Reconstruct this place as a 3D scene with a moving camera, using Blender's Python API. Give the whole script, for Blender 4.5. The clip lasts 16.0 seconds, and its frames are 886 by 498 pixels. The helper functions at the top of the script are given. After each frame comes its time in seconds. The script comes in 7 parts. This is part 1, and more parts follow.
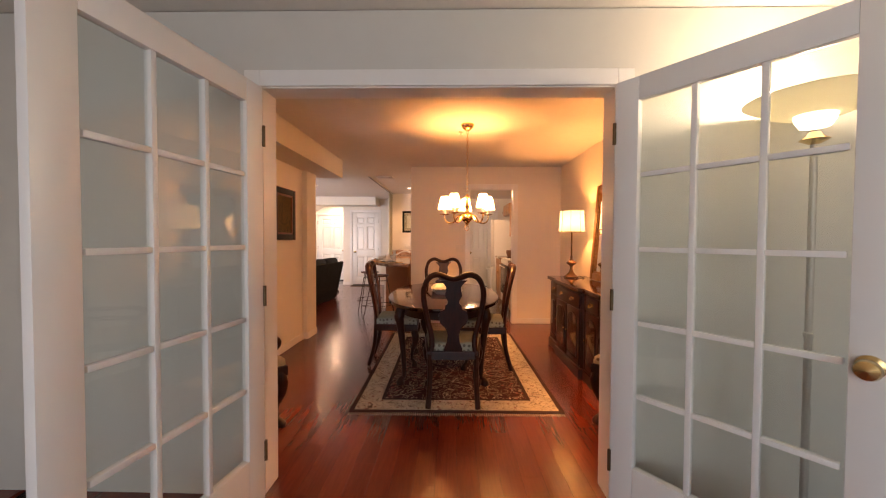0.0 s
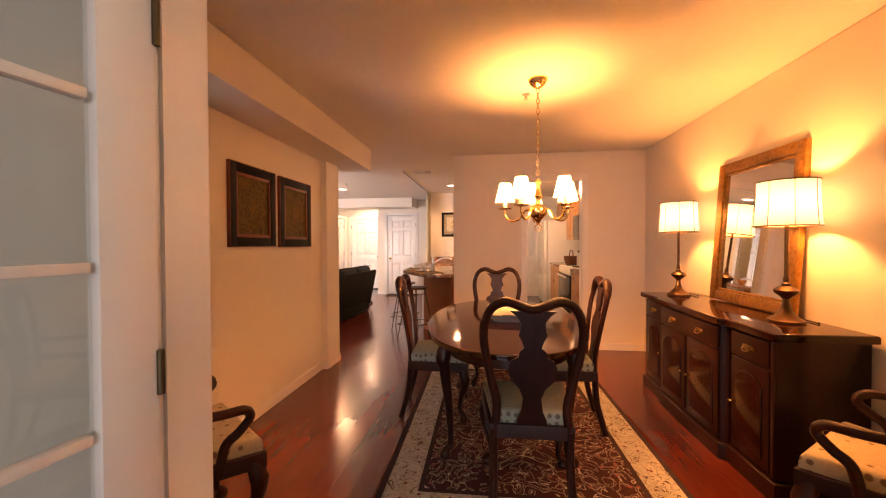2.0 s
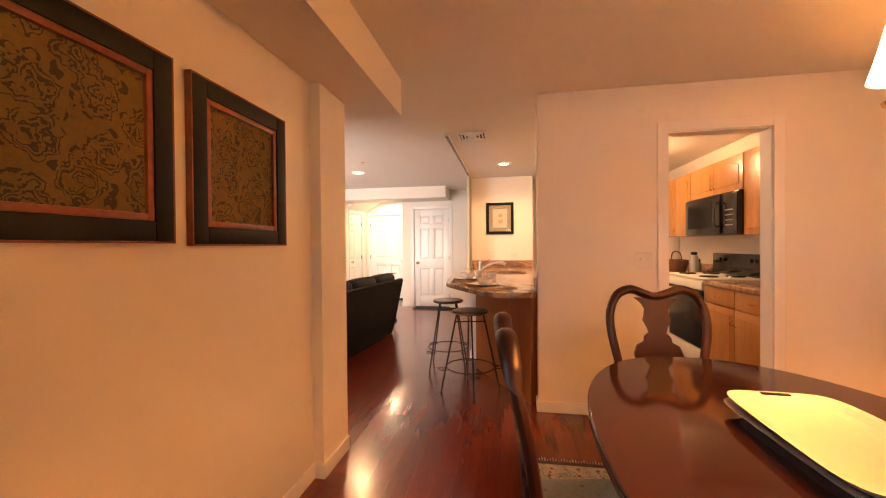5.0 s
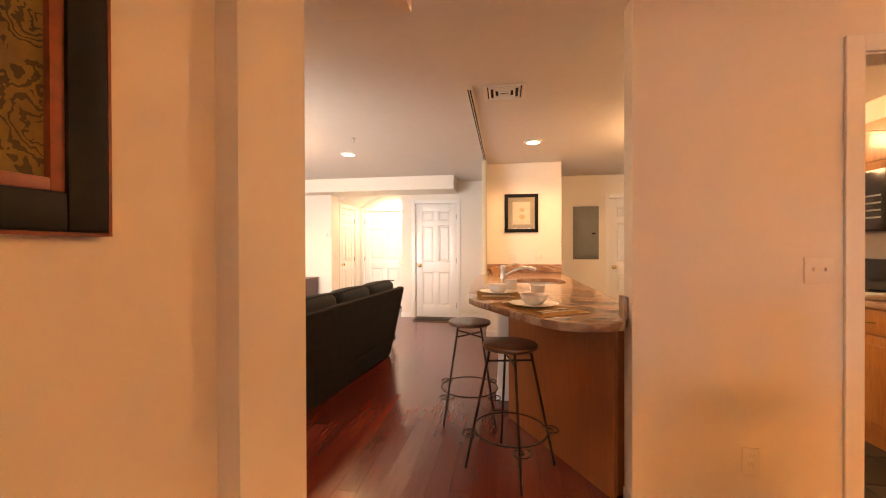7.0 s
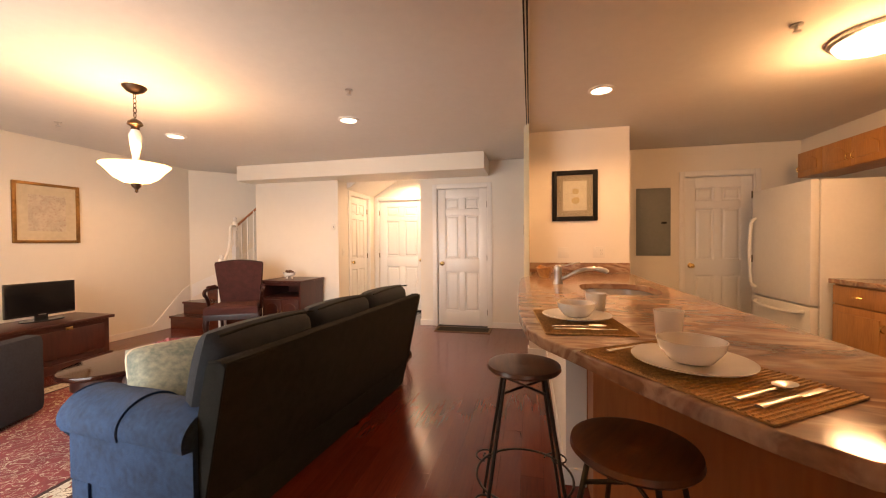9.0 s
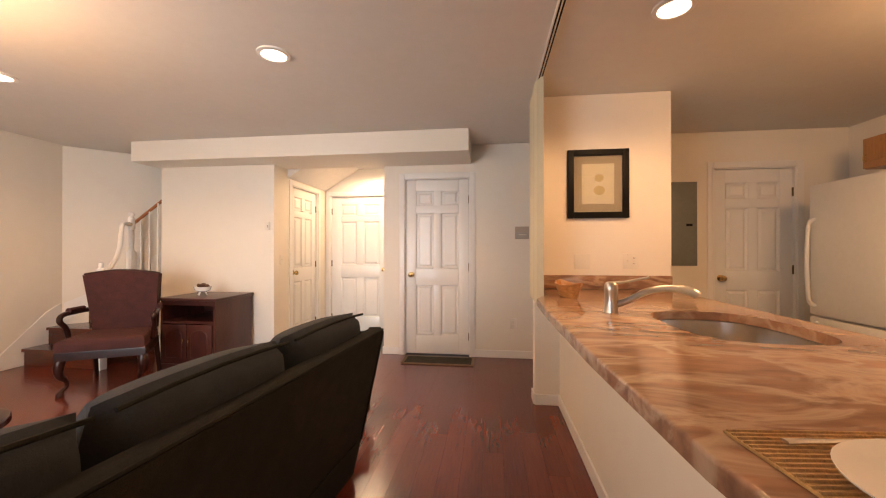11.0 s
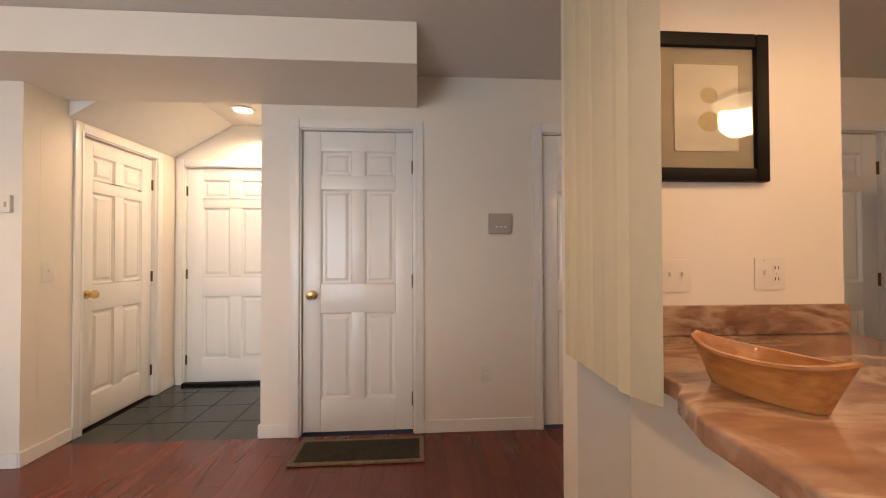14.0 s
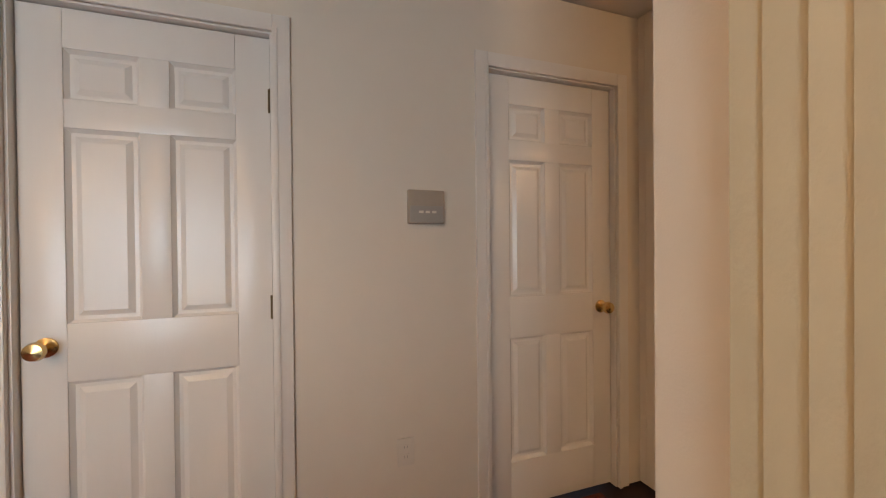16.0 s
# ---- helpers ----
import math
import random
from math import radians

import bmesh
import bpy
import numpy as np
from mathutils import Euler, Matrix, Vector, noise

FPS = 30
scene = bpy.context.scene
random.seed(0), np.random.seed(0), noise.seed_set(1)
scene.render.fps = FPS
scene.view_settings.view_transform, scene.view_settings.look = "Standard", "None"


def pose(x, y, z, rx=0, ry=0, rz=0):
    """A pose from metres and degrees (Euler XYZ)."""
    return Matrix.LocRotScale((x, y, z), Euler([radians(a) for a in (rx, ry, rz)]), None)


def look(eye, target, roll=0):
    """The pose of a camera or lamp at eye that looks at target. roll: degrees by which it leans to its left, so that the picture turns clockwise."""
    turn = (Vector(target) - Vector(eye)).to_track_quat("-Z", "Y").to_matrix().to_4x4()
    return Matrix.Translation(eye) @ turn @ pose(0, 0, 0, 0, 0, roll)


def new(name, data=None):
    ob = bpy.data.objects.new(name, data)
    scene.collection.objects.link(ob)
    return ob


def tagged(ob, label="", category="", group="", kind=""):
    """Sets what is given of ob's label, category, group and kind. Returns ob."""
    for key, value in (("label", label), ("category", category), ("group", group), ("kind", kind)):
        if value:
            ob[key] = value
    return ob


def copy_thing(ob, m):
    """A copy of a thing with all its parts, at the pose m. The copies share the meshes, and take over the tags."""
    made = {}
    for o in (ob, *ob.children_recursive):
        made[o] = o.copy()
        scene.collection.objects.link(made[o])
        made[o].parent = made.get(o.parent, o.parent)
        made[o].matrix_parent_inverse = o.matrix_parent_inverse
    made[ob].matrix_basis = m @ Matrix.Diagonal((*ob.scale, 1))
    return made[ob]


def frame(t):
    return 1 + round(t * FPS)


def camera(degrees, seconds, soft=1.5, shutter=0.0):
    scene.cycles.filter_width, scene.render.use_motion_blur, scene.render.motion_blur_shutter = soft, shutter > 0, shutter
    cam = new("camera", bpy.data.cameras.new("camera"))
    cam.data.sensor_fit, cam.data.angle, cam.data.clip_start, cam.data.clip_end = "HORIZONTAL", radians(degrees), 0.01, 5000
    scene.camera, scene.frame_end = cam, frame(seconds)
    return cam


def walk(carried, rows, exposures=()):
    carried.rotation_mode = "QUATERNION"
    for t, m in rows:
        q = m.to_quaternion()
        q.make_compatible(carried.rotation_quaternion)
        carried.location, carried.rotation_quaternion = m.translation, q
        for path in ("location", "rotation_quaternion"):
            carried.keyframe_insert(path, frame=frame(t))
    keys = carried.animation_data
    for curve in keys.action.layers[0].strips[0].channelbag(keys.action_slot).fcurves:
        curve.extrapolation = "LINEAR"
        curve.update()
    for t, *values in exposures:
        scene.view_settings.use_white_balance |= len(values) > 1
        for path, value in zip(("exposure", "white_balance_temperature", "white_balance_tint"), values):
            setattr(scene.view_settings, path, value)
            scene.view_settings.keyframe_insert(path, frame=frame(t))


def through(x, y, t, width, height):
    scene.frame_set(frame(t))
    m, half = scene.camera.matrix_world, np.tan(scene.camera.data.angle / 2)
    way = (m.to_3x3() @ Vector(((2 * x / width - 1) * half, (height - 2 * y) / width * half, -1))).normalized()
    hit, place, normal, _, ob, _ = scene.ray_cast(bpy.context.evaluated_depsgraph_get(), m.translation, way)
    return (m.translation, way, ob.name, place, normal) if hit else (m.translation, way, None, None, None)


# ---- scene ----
cam = camera(99.3, 16.0, soft=1.1)
PATH = [
    (0, 0.239, 0.096, 1.304, 1.28, -1.51, 0.29),
    (0.5, 0.213, 0.336, 1.3, 2.73, -1.1, 0.41),
    (1, 0.16, 0.605, 1.31, 4.21, -0.86, 0.24),
    (1.5, 0.115, 0.883, 1.306, 5.54, -0.67, 0.14),
    (2, 0.057, 1.161, 1.306, 6.98, -0.82, -0.25),
    (2.5, -0.034, 1.44, 1.306, 8.16, -1.1, -0.32),
    (3, -0.118, 1.725, 1.307, 9.68, -1.2, -0.42),
    (3.5, -0.216, 2.053, 1.3, 10.88, -1.08, -0.46),
    (4, -0.352, 2.357, 1.277, 10.37, -0.46, -0.07),
    (6.5, -0.906, 3.851, 1.272, 9.202, -0.582, -1.07),
    (7, -0.974, 4.072, 1.262, 9.3, -0.305, -0.185),
    (7.5, -1.015, 4.302, 1.275, 10.285, 0.035, -0.722),
    (8, -1.046, 4.583, 1.26, 11.814, 0.14, -0.717),
    (8.5, -1.117, 4.878, 1.235, 12.82, -0.15, -0.58),
    (9, -1.207, 5.198, 1.24, 12.99, -0.94, -0.43),
    (11.5, -1.648, 6.647, 1.207, 5.25, 0.39, -0),
    (12, -1.703, 6.952, 1.211, 3.84, -0.15, -0.09),
    (12.5, -1.708, 7.241, 1.204, 3.09, -0.2, -0.32),
    (13, -1.735, 7.528, 1.203, 1.43, -0.08, -0.57),
    (13.5, -1.766, 7.814, 1.199, -1.04, 0.43, -0.37),
    (14, -1.774, 8.102, 1.205, -3.76, 0.74, -0.13),
    (14.5, -1.742, 8.391, 1.213, -6.59, 0.75, -0.36),
    (15, -1.758, 8.643, 1.236, -10.92, 0.27, -0.61),
    (15.5, -1.743, 8.891, 1.239, -15.85, 0.24, -0.67),
    (16, -1.66, 9.126, 1.246, -18.86, -0.46, -0.56),
]
walk(cam, [(t, pose(x, y, z, 90 + pitch, 0, yaw) @ pose(0, 0, 0, 0, 0, roll)) for t, x, y, z, yaw, pitch, roll in PATH],
     exposures=[(0, 0.48, 7400, 25), (2, 0.66, 8300, 32), (4, 0.88, 8300, 28), (7.5, 0.95, 8300, 20), (8.5, 0.46, 9100, 25), (9, 0.36, 9000, 25), (12, 0.32, 7200, 16), (14, 0.08, 6900, 14), (16, 0.0, 6900, 12)])

# ---- light: sky through the windows ----
world = bpy.data.worlds.new("sky")
scene.world = world
world.use_nodes = True
wn = world.node_tree.nodes
sky = wn.new("ShaderNodeTexSky")
sky.sky_type, sky.sun_disc = "NISHITA", False
sky.sun_elevation, sky.sun_rotation = radians(50), radians(120)
world.node_tree.links.new(sky.outputs[0], wn["Background"].inputs[0])
wn["Background"].inputs[1].default_value = 0.12
sun = new("sun", bpy.data.lights.new("sun", "SUN"))
sun.data.energy, sun.data.angle, sun.data.color = 3.0, radians(0.5), (1.0, 0.95, 0.88)
sun.matrix_world = look((16, -9, 22), (0, 0, 0))

WARM = (1.0, 0.43, 0.125)
SOFTWARM = (1.0, 0.62, 0.33)
HALLWARM = (1.0, 0.74, 0.50)
DAY = (0.72, 0.87, 1.0)


def lamp_point(name, x, y, z, watts, size=0.05, colour=WARM):
    ob = new(name, bpy.data.lights.new(name, "POINT"))
    ob.data.energy, ob.data.shadow_soft_size, ob.data.color = watts, size, colour
    ob.matrix_world = pose(x, y, z)
    return ob


def lamp_spot(name, x, y, z, watts, angle=130, colour=WARM):
    ob = new(name, bpy.data.lights.new(name, "SPOT"))
    ob.data.energy, ob.data.spot_size, ob.data.spot_blend, ob.data.color = watts, radians(angle), 0.45, colour
    ob.data.shadow_soft_size = 0.07
    ob.matrix_world = pose(x, y, z)
    return ob


def lamp_window(name, eye, target, w, h, watts, colour=DAY):
    ob = new(name, bpy.data.lights.new(name, "AREA"))
    ob.data.shape, ob.data.size, ob.data.size_y = "RECTANGLE", w, h
    ob.data.energy, ob.data.color = watts, colour
    ob.matrix_world = look(eye, target)
    return ob


CHANDELIER = (0.39, 3.80)
TABLE_LAMPS = ((1.72, 3.50), (1.67, 4.61))
CANS = ((-2.89, 8.52), (-4.95, 8.55), (-0.66, 8.35))
PENDANT = (-4.08, 7.44)
KITCHEN_DISC = (0.74, 7.88)
for k in range(5):
    a = radians(20 + 72 * k)
    lamp_point("chandelier_bulb", CHANDELIER[0] + 0.228 * math.cos(a), CHANDELIER[1] + 0.228 * math.sin(a), 1.645, 32, 0.03)
for lx, ly in TABLE_LAMPS:
    lamp_point("table_lamp_bulb", lx, ly, 1.52, 27, 0.03)
lamp_point("pendant_bulb", *PENDANT, 1.90, 47, 0.08, SOFTWARM)
for lx, ly in CANS:
    lamp_spot("downlight_bulb", lx, ly, 2.395, 54, 160, SOFTWARM)
lamp_point("kitchen_disc_bulb", *KITCHEN_DISC, 2.26, 42, 0.15, SOFTWARM)
lamp_spot("hall_downlight_bulb", -3.24, 11.35, 2.39, 50, 160, HALLWARM)
lamp_point("torchiere_bulb", 1.73, 1.69, 1.93, 16, 0.05, (1.0, 0.86, 0.62))
lamp_window("sunroom_daylight", (0.1, -2.50, 1.35), (0.1, 0, 1.3), 3.0, 1.5, 40)
lamp_window("dining_daylight", (-2.98, 1.55, 1.55), (-1.85, 2.95, 1.35), 0.7, 1.7, 75, (0.52, 0.74, 1.0))
lamp_window("living_daylight", (-3.9, 5.30, 1.1), (-3.9, 9, 0.9), 2.0, 1.9, 54).data.spread = radians(130)

# ---- materials ----


def material(name, colour, rough=0.5, metal=0.0, coat=0.0, vary=0.06, grain=30.0, bump=0.05, bump_scale=120.0, stretch=(1, 1, 1), second=None, glow=None, per_object=0.0, generated=False):
    m = bpy.data.materials.new(name)
    m.use_nodes = True
    nt = m.node_tree
    b = nt.nodes["Principled BSDF"]
    b.inputs["Roughness"].default_value, b.inputs["Metallic"].default_value = rough, metal
    b.inputs["Coat Weight"].default_value, b.inputs["Coat Roughness"].default_value = coat, 0.12
    tc = nt.nodes.new("ShaderNodeTexCoord")
    mp = nt.nodes.new("ShaderNodeMapping")
    mp.inputs["Scale"].default_value = stretch
    nt.links.new(tc.outputs["Object"], mp.inputs[0])
    n1 = nt.nodes.new("ShaderNodeTexNoise")
    n1.inputs["Scale"].default_value, n1.inputs["Detail"].default_value = grain, 6
    n2 = nt.nodes.new("ShaderNodeTexNoise")
    n2.inputs["Scale"].default_value, n2.inputs["Detail"].default_value = grain * 0.12, 3
    nt.links.new(mp.outputs[0], n1.inputs["Vector"])
    nt.links.new(mp.outputs[0], n2.inputs["Vector"])
    add = nt.nodes.new("ShaderNodeMath")
    add.operation = "ADD"
    nt.links.new(n1.outputs[0], add.inputs[0])
    nt.links.new(n2.outputs[0], add.inputs[1])
    ramp = nt.nodes.new("ShaderNodeValToRGB")
    other = second or tuple(c * (1 - 2.2 * vary) for c in colour)
    ramp.color_ramp.elements[0].position, ramp.color_ramp.elements[1].position = 0.35, 0.62
    ramp.color_ramp.elements[0].color = (*other, 1)
    ramp.color_ramp.elements[1].color = (*colour, 1)
    half = nt.nodes.new("ShaderNodeMath")
    half.operation = "MULTIPLY"
    half.inputs[1].default_value = 0.5
    nt.links.new(add.outputs[0], half.inputs[0])
    nt.links.new(half.outputs[0], ramp.inputs[0])
    last = ramp.outputs[0]
    if per_object:
        info = nt.nodes.new("ShaderNodeObjectInfo")
        geo = nt.nodes.new("ShaderNodeNewGeometry")
        mix = nt.nodes.new("ShaderNodeMath")
        mix.operation = "ADD"
        nt.links.new(info.outputs["Random"], mix.inputs[0])
        shift = nt.nodes.new("ShaderNodeVectorMath")
        shift.operation = "SCALE"
        shift.inputs[0].default_value = (17.0, 9.0, 5.0)
        nt.links.new(info.outputs["Random"], shift.inputs["Scale"])
        nt.links.new(shift.outputs[0], mp.inputs["Location"])
        nt.links.new(geo.outputs["Random Per Island"], mix.inputs[1])
        frac = nt.nodes.new("ShaderNodeMath")
        frac.operation = "FRACT"
        nt.links.new(mix.outputs[0], frac.inputs[0])
        mr = nt.nodes.new("ShaderNodeMapRange")
        mr.inputs["To Min"].default_value, mr.inputs["To Max"].default_value = 1 - per_object, 1 + per_object
        nt.links.new(frac.outputs[0], mr.inputs[0])
        hs = nt.nodes.new("ShaderNodeHueSaturation")
        nt.links.new(mr.outputs[0], hs.inputs["Value"])
        nt.links.new(last, hs.inputs["Color"])
        last = hs.outputs[0]
    nt.links.new(last, b.inputs["Base Color"])
    if bump:
        bp = nt.nodes.new("ShaderNodeBump")
        bp.inputs["Strength"].default_value, bp.inputs["Distance"].default_value = bump, 0.01
        n3 = nt.nodes.new("ShaderNodeTexNoise")
        n3.inputs["Scale"].default_value, n3.inputs["Detail"].default_value = bump_scale, 4
        nt.links.new(mp.outputs[0], n3.inputs["Vector"])
        nt.links.new(n3.outputs[0], bp.inputs["Height"])
        nt.links.new(bp.outputs[0], b.inputs["Normal"])
    if glow:
        b.inputs["Emission Color"].default_value = (*glow[:3], 1)
        b.inputs["Emission Strength"].default_value = glow[3]
    return m


def glass_material(name, colour=(0.95, 0.98, 0.97), rough=0.0):
    m = bpy.data.materials.new(name)
    m.use_nodes = True
    nt = m.node_tree
    out = nt.nodes["Material Output"]
    nt.nodes.remove(nt.nodes["Principled BSDF"])
    tr, gl, mx, lw, pw, ad = (nt.nodes.new("ShaderNode" + n) for n in ("BsdfTransparent", "BsdfGlossy", "MixShader", "LayerWeight", "Math", "Math"))
    tr.inputs[0].default_value = (*colour, 1)
    gl.inputs["Roughness"].default_value = rough
    lw.inputs[0].default_value = 0.5
    pw.operation, pw.inputs[1].default_value = "POWER", 4.0
    ad.operation, ad.inputs[1].default_value = "ADD", 0.04
    nt.links.new(lw.outputs["Facing"], pw.inputs[0])
    nt.links.new(pw.outputs[0], ad.inputs[0])
    nt.links.new(ad.outputs[0], mx.inputs[0])
    nt.links.new(tr.outputs[0], mx.inputs[1])
    nt.links.new(gl.outputs[0], mx.inputs[2])
    nt.links.new(mx.outputs[0], out.inputs[0])
    return m


WALL = material("wall_paint", (0.80, 0.745, 0.655), 0.55, vary=0.012, grain=9, bump=0.06, bump_scale=260)
# sunroom's left wall: warm light from the dining room put into the paint
WARMLITWALL = material("warm_lit_paint", (0.72, 0.56, 0.43), 0.55, vary=0.03, grain=5, bump=0.06, bump_scale=260)
SUNWALL = material("sunroom_paint", (0.63, 0.61, 0.55), 0.55, vary=0.02, grain=9, bump=0.06, bump_scale=260)
CEIL = material("ceiling_paint", (0.76, 0.73, 0.68), 0.7, vary=0.02, grain=14, bump=0.12, bump_scale=180)
TRIM = material("trim_paint", (0.82, 0.80, 0.76), 0.28, vary=0.015, grain=12, bump=0.03, bump_scale=90)
DOORW = material("door_paint", (0.82, 0.81, 0.78), 0.25, vary=0.015, grain=12, bump=0.04, bump_scale=60, stretch=(1, 1, 0.2))
CHERRY = material("cherry_plank", (0.155, 0.026, 0.013), 0.23, coat=0.2, vary=0.2, grain=14, bump=0.025, bump_scale=60, stretch=(6, 0.5, 1), second=(0.11, 0.017, 0.0095), per_object=0.16)
SUBFLOOR = material("subfloor", (0.03, 0.012, 0.008), 0.7)
SLATE = material("slate_tile", (0.028, 0.034, 0.034), 0.18, vary=0.2, grain=20, bump=0.15, bump_scale=40, per_object=0.25)
GROUT = material("grout", (0.16, 0.16, 0.15), 0.9)
MAHOG = material("dark_mahogany", (0.030, 0.0075, 0.005), 0.30, coat=0.1, vary=0.25, grain=10, bump=0.03, bump_scale=50, stretch=(5, 5, 0.6), second=(0.014, 0.004, 0.003))
TABLEW = material("polished_mahogany", (0.026, 0.0055, 0.003), 0.09, coat=0.0, vary=0.25, grain=7, bump=0.01, bump_scale=50, stretch=(6, 0.6, 1), second=(0.016, 0.0038, 0.0022))
CHAIRW = material("chair_mahogany", (0.034, 0.0085, 0.0045), 0.36, coat=0.03, vary=0.25, grain=12, bump=0.03, bump_scale=60, stretch=(5, 5, 0.8), second=(0.014, 0.004, 0.003))
BRASS = material("brass", (0.78, 0.55, 0.24), 0.22, metal=1.0, vary=0.08, bump=0.02)
HINGE = material("antique_brass", (0.15, 0.11, 0.06), 0.4, metal=1.0, vary=0.1, bump=0.02)
BRONZE = material("dark_bronze", (0.10, 0.055, 0.03), 0.35, metal=0.7, vary=0.2, bump=0.05)
IRON = material("rusty_iron", (0.06, 0.04, 0.028), 0.5, metal=0.6, vary=0.25, grain=60, bump=0.2)
STEEL = material("brushed_steel", (0.62, 0.60, 0.57), 0.28, metal=1.0, vary=0.05, bump=0.03)
WHITE_APP = material("white_enamel", (0.80, 0.79, 0.74), 0.3, vary=0.02, bump=0.06, bump_scale=300)
BLACK_APP = material("black_plastic", (0.012, 0.012, 0.013), 0.18, vary=0.05, bump=0.0)
GREYMETAL = material("grey_enamel", (0.20, 0.215, 0.205), 0.45, vary=0.05, bump=0.03)
OAK = material("honey_oak", (0.50, 0.235, 0.075), 0.32, coat=0.25, vary=0.18, grain=14, bump=0.06, bump_scale=70, stretch=(6, 6, 0.7), second=(0.36, 0.15, 0.045))
OAKPANEL = material("oak_panel", (0.36, 0.13, 0.045), 0.4, coat=0.15, vary=0.12, grain=9, bump=0.04, bump_scale=70, stretch=(5, 5, 0.6), second=(0.28, 0.095, 0.032))
# one sofa fabric; shade and window daylight are put into its three colours
SOFASHADED = material("sofa_fabric_shaded", (0.019, 0.0195, 0.017), 0.9, vary=0.2, grain=160, bump=0.25, bump_scale=420)
SOFAHALFSHADE = material("sofa_fabric_half_shaded", (0.014, 0.020, 0.027), 0.9, vary=0.2, grain=160, bump=0.25, bump_scale=420)
SOFADAYLIT = material("sofa_fabric_daylit", (0.011, 0.045, 0.11), 0.85, vary=0.25, grain=40, bump=0.3, bump_scale=260)
MIRROR = material("mirror_silver", (0.93, 0.93, 0.92), 0.01, metal=1.0, vary=0.0, bump=0)
GILT = material("gilt_frame", (0.42, 0.22, 0.075), 0.35, metal=0.75, vary=0.25, grain=40, bump=0.15, bump_scale=120)
BLACKFRAME = material("black_frame", (0.006, 0.0055, 0.005), 0.5, coat=0.0, vary=0.1, bump=0.04)
REDWOOD = material("red_wood_edge", (0.26, 0.062, 0.026), 0.35, vary=0.2, grain=40, bump=0.05)
CREAM = material("cream_mat", (0.58, 0.50, 0.36), 0.8, vary=0.06, grain=25, bump=0.05)
BLINDV = material("vinyl_vane", (0.62, 0.56, 0.40), 0.5, vary=0.035, grain=26, bump=0.12, bump_scale=160, stretch=(1, 1, 0.5), per_object=0.05)
TRAYM = material("cream_melamine", (0.60, 0.58, 0.54), 0.3, vary=0.03, bump=0.02)
PORCELAIN = material("white_porcelain", (0.84, 0.82, 0.78), 0.14, coat=0.4, vary=0.015, bump=0)
RATTAN = material("woven_mat", (0.62, 0.37, 0.15), 0.7, vary=0.22, grain=240, bump=0.3, bump_scale=220, stretch=(1, 3, 1))
LEAF = material("plant_leaf", (0.05, 0.10, 0.035), 0.45, vary=0.35, grain=20, bump=0.05, per_object=0.25)
POT = material("dark_pot", (0.09, 0.05, 0.035), 0.6, vary=0.2)
BASKET = material("brown_basket", (0.16, 0.06, 0.025), 0.5, vary=0.3, grain=60, bump=0.3)
ORANGEWOOD = material("carved_bowl_wood", (0.55, 0.26, 0.085), 0.3, coat=0.3, vary=0.3, grain=18, bump=0.06, stretch=(1, 4, 4), second=(0.32, 0.12, 0.035))
BURGUNDY = material("burgundy_fabric", (0.075, 0.018, 0.016), 0.85, vary=0.2, grain=120, bump=0.2, bump_scale=300)
PILLOWM = material("sage_pillow", (0.13, 0.15, 0.12), 0.8, vary=0.25, grain=45, bump=0.2, bump_scale=160, second=(0.32, 0.30, 0.21))
SCREEN = material("tv_screen", (0.006, 0.006, 0.007), 0.12, vary=0.0, bump=0)
COIR = material("doormat_coir", (0.05, 0.042, 0.028), 0.95, vary=0.3, grain=200, bump=0.5, bump_scale=300)
VINYL = material("window_vinyl", (0.80, 0.82, 0.83), 0.35, vary=0.01, bump=0.02)
WOODBLIND = material("white_slat", (0.72, 0.66, 0.58), 0.4, vary=0.05, grain=40, bump=0.04)
PLASTIC = material("ivory_plastic", (0.76, 0.72, 0.64), 0.35, vary=0.01, bump=0)
GREYPLASTIC = material("grey_plastic", (0.40, 0.38, 0.35), 0.45, vary=0.03, bump=0)
KEYPAD = material("tan_plastic", (0.44, 0.38, 0.31), 0.45, vary=0.03, bump=0)
GLASS = glass_material("clear_glass")


def shade_material(name, through, surface, glow):
    """Cloth of a lamp shade: it lets part of the bulb's light through."""
    m = bpy.data.materials.new(name)
    m.use_nodes = True
    nt = m.node_tree
    out = nt.nodes["Material Output"]
    nt.nodes.remove(nt.nodes["Principled BSDF"])
    tr, df, a1, em, a2 = (nt.nodes.new("ShaderNode" + n) for n in ("BsdfTranslucent", "BsdfDiffuse", "AddShader", "Emission", "AddShader"))
    tc, wv = nt.nodes.new("ShaderNodeTexCoord"), nt.nodes.new("ShaderNodeTexNoise")
    wv.inputs["Scale"].default_value, wv.inputs["Detail"].default_value = 260, 2
    bp = nt.nodes.new("ShaderNodeBump")
    bp.inputs["Strength"].default_value = 0.15
    nt.links.new(tc.outputs["Object"], wv.inputs["Vector"])
    nt.links.new(wv.outputs[0], bp.inputs["Height"])
    nt.links.new(bp.outputs[0], df.inputs["Normal"])
    tr.inputs[0].default_value, df.inputs[0].default_value = (*through, 1), (*surface, 1)
    em.inputs[0].default_value, em.inputs[1].default_value = (*glow[:3], 1), glow[3]
    nt.links.new(tr.outputs[0], a1.inputs[0])
    nt.links.new(df.outputs[0], a1.inputs[1])
    nt.links.new(a1.outputs[0], a2.inputs[0])
    nt.links.new(em.outputs[0], a2.inputs[1])
    nt.links.new(a2.outputs[0], out.inputs[0])
    return m


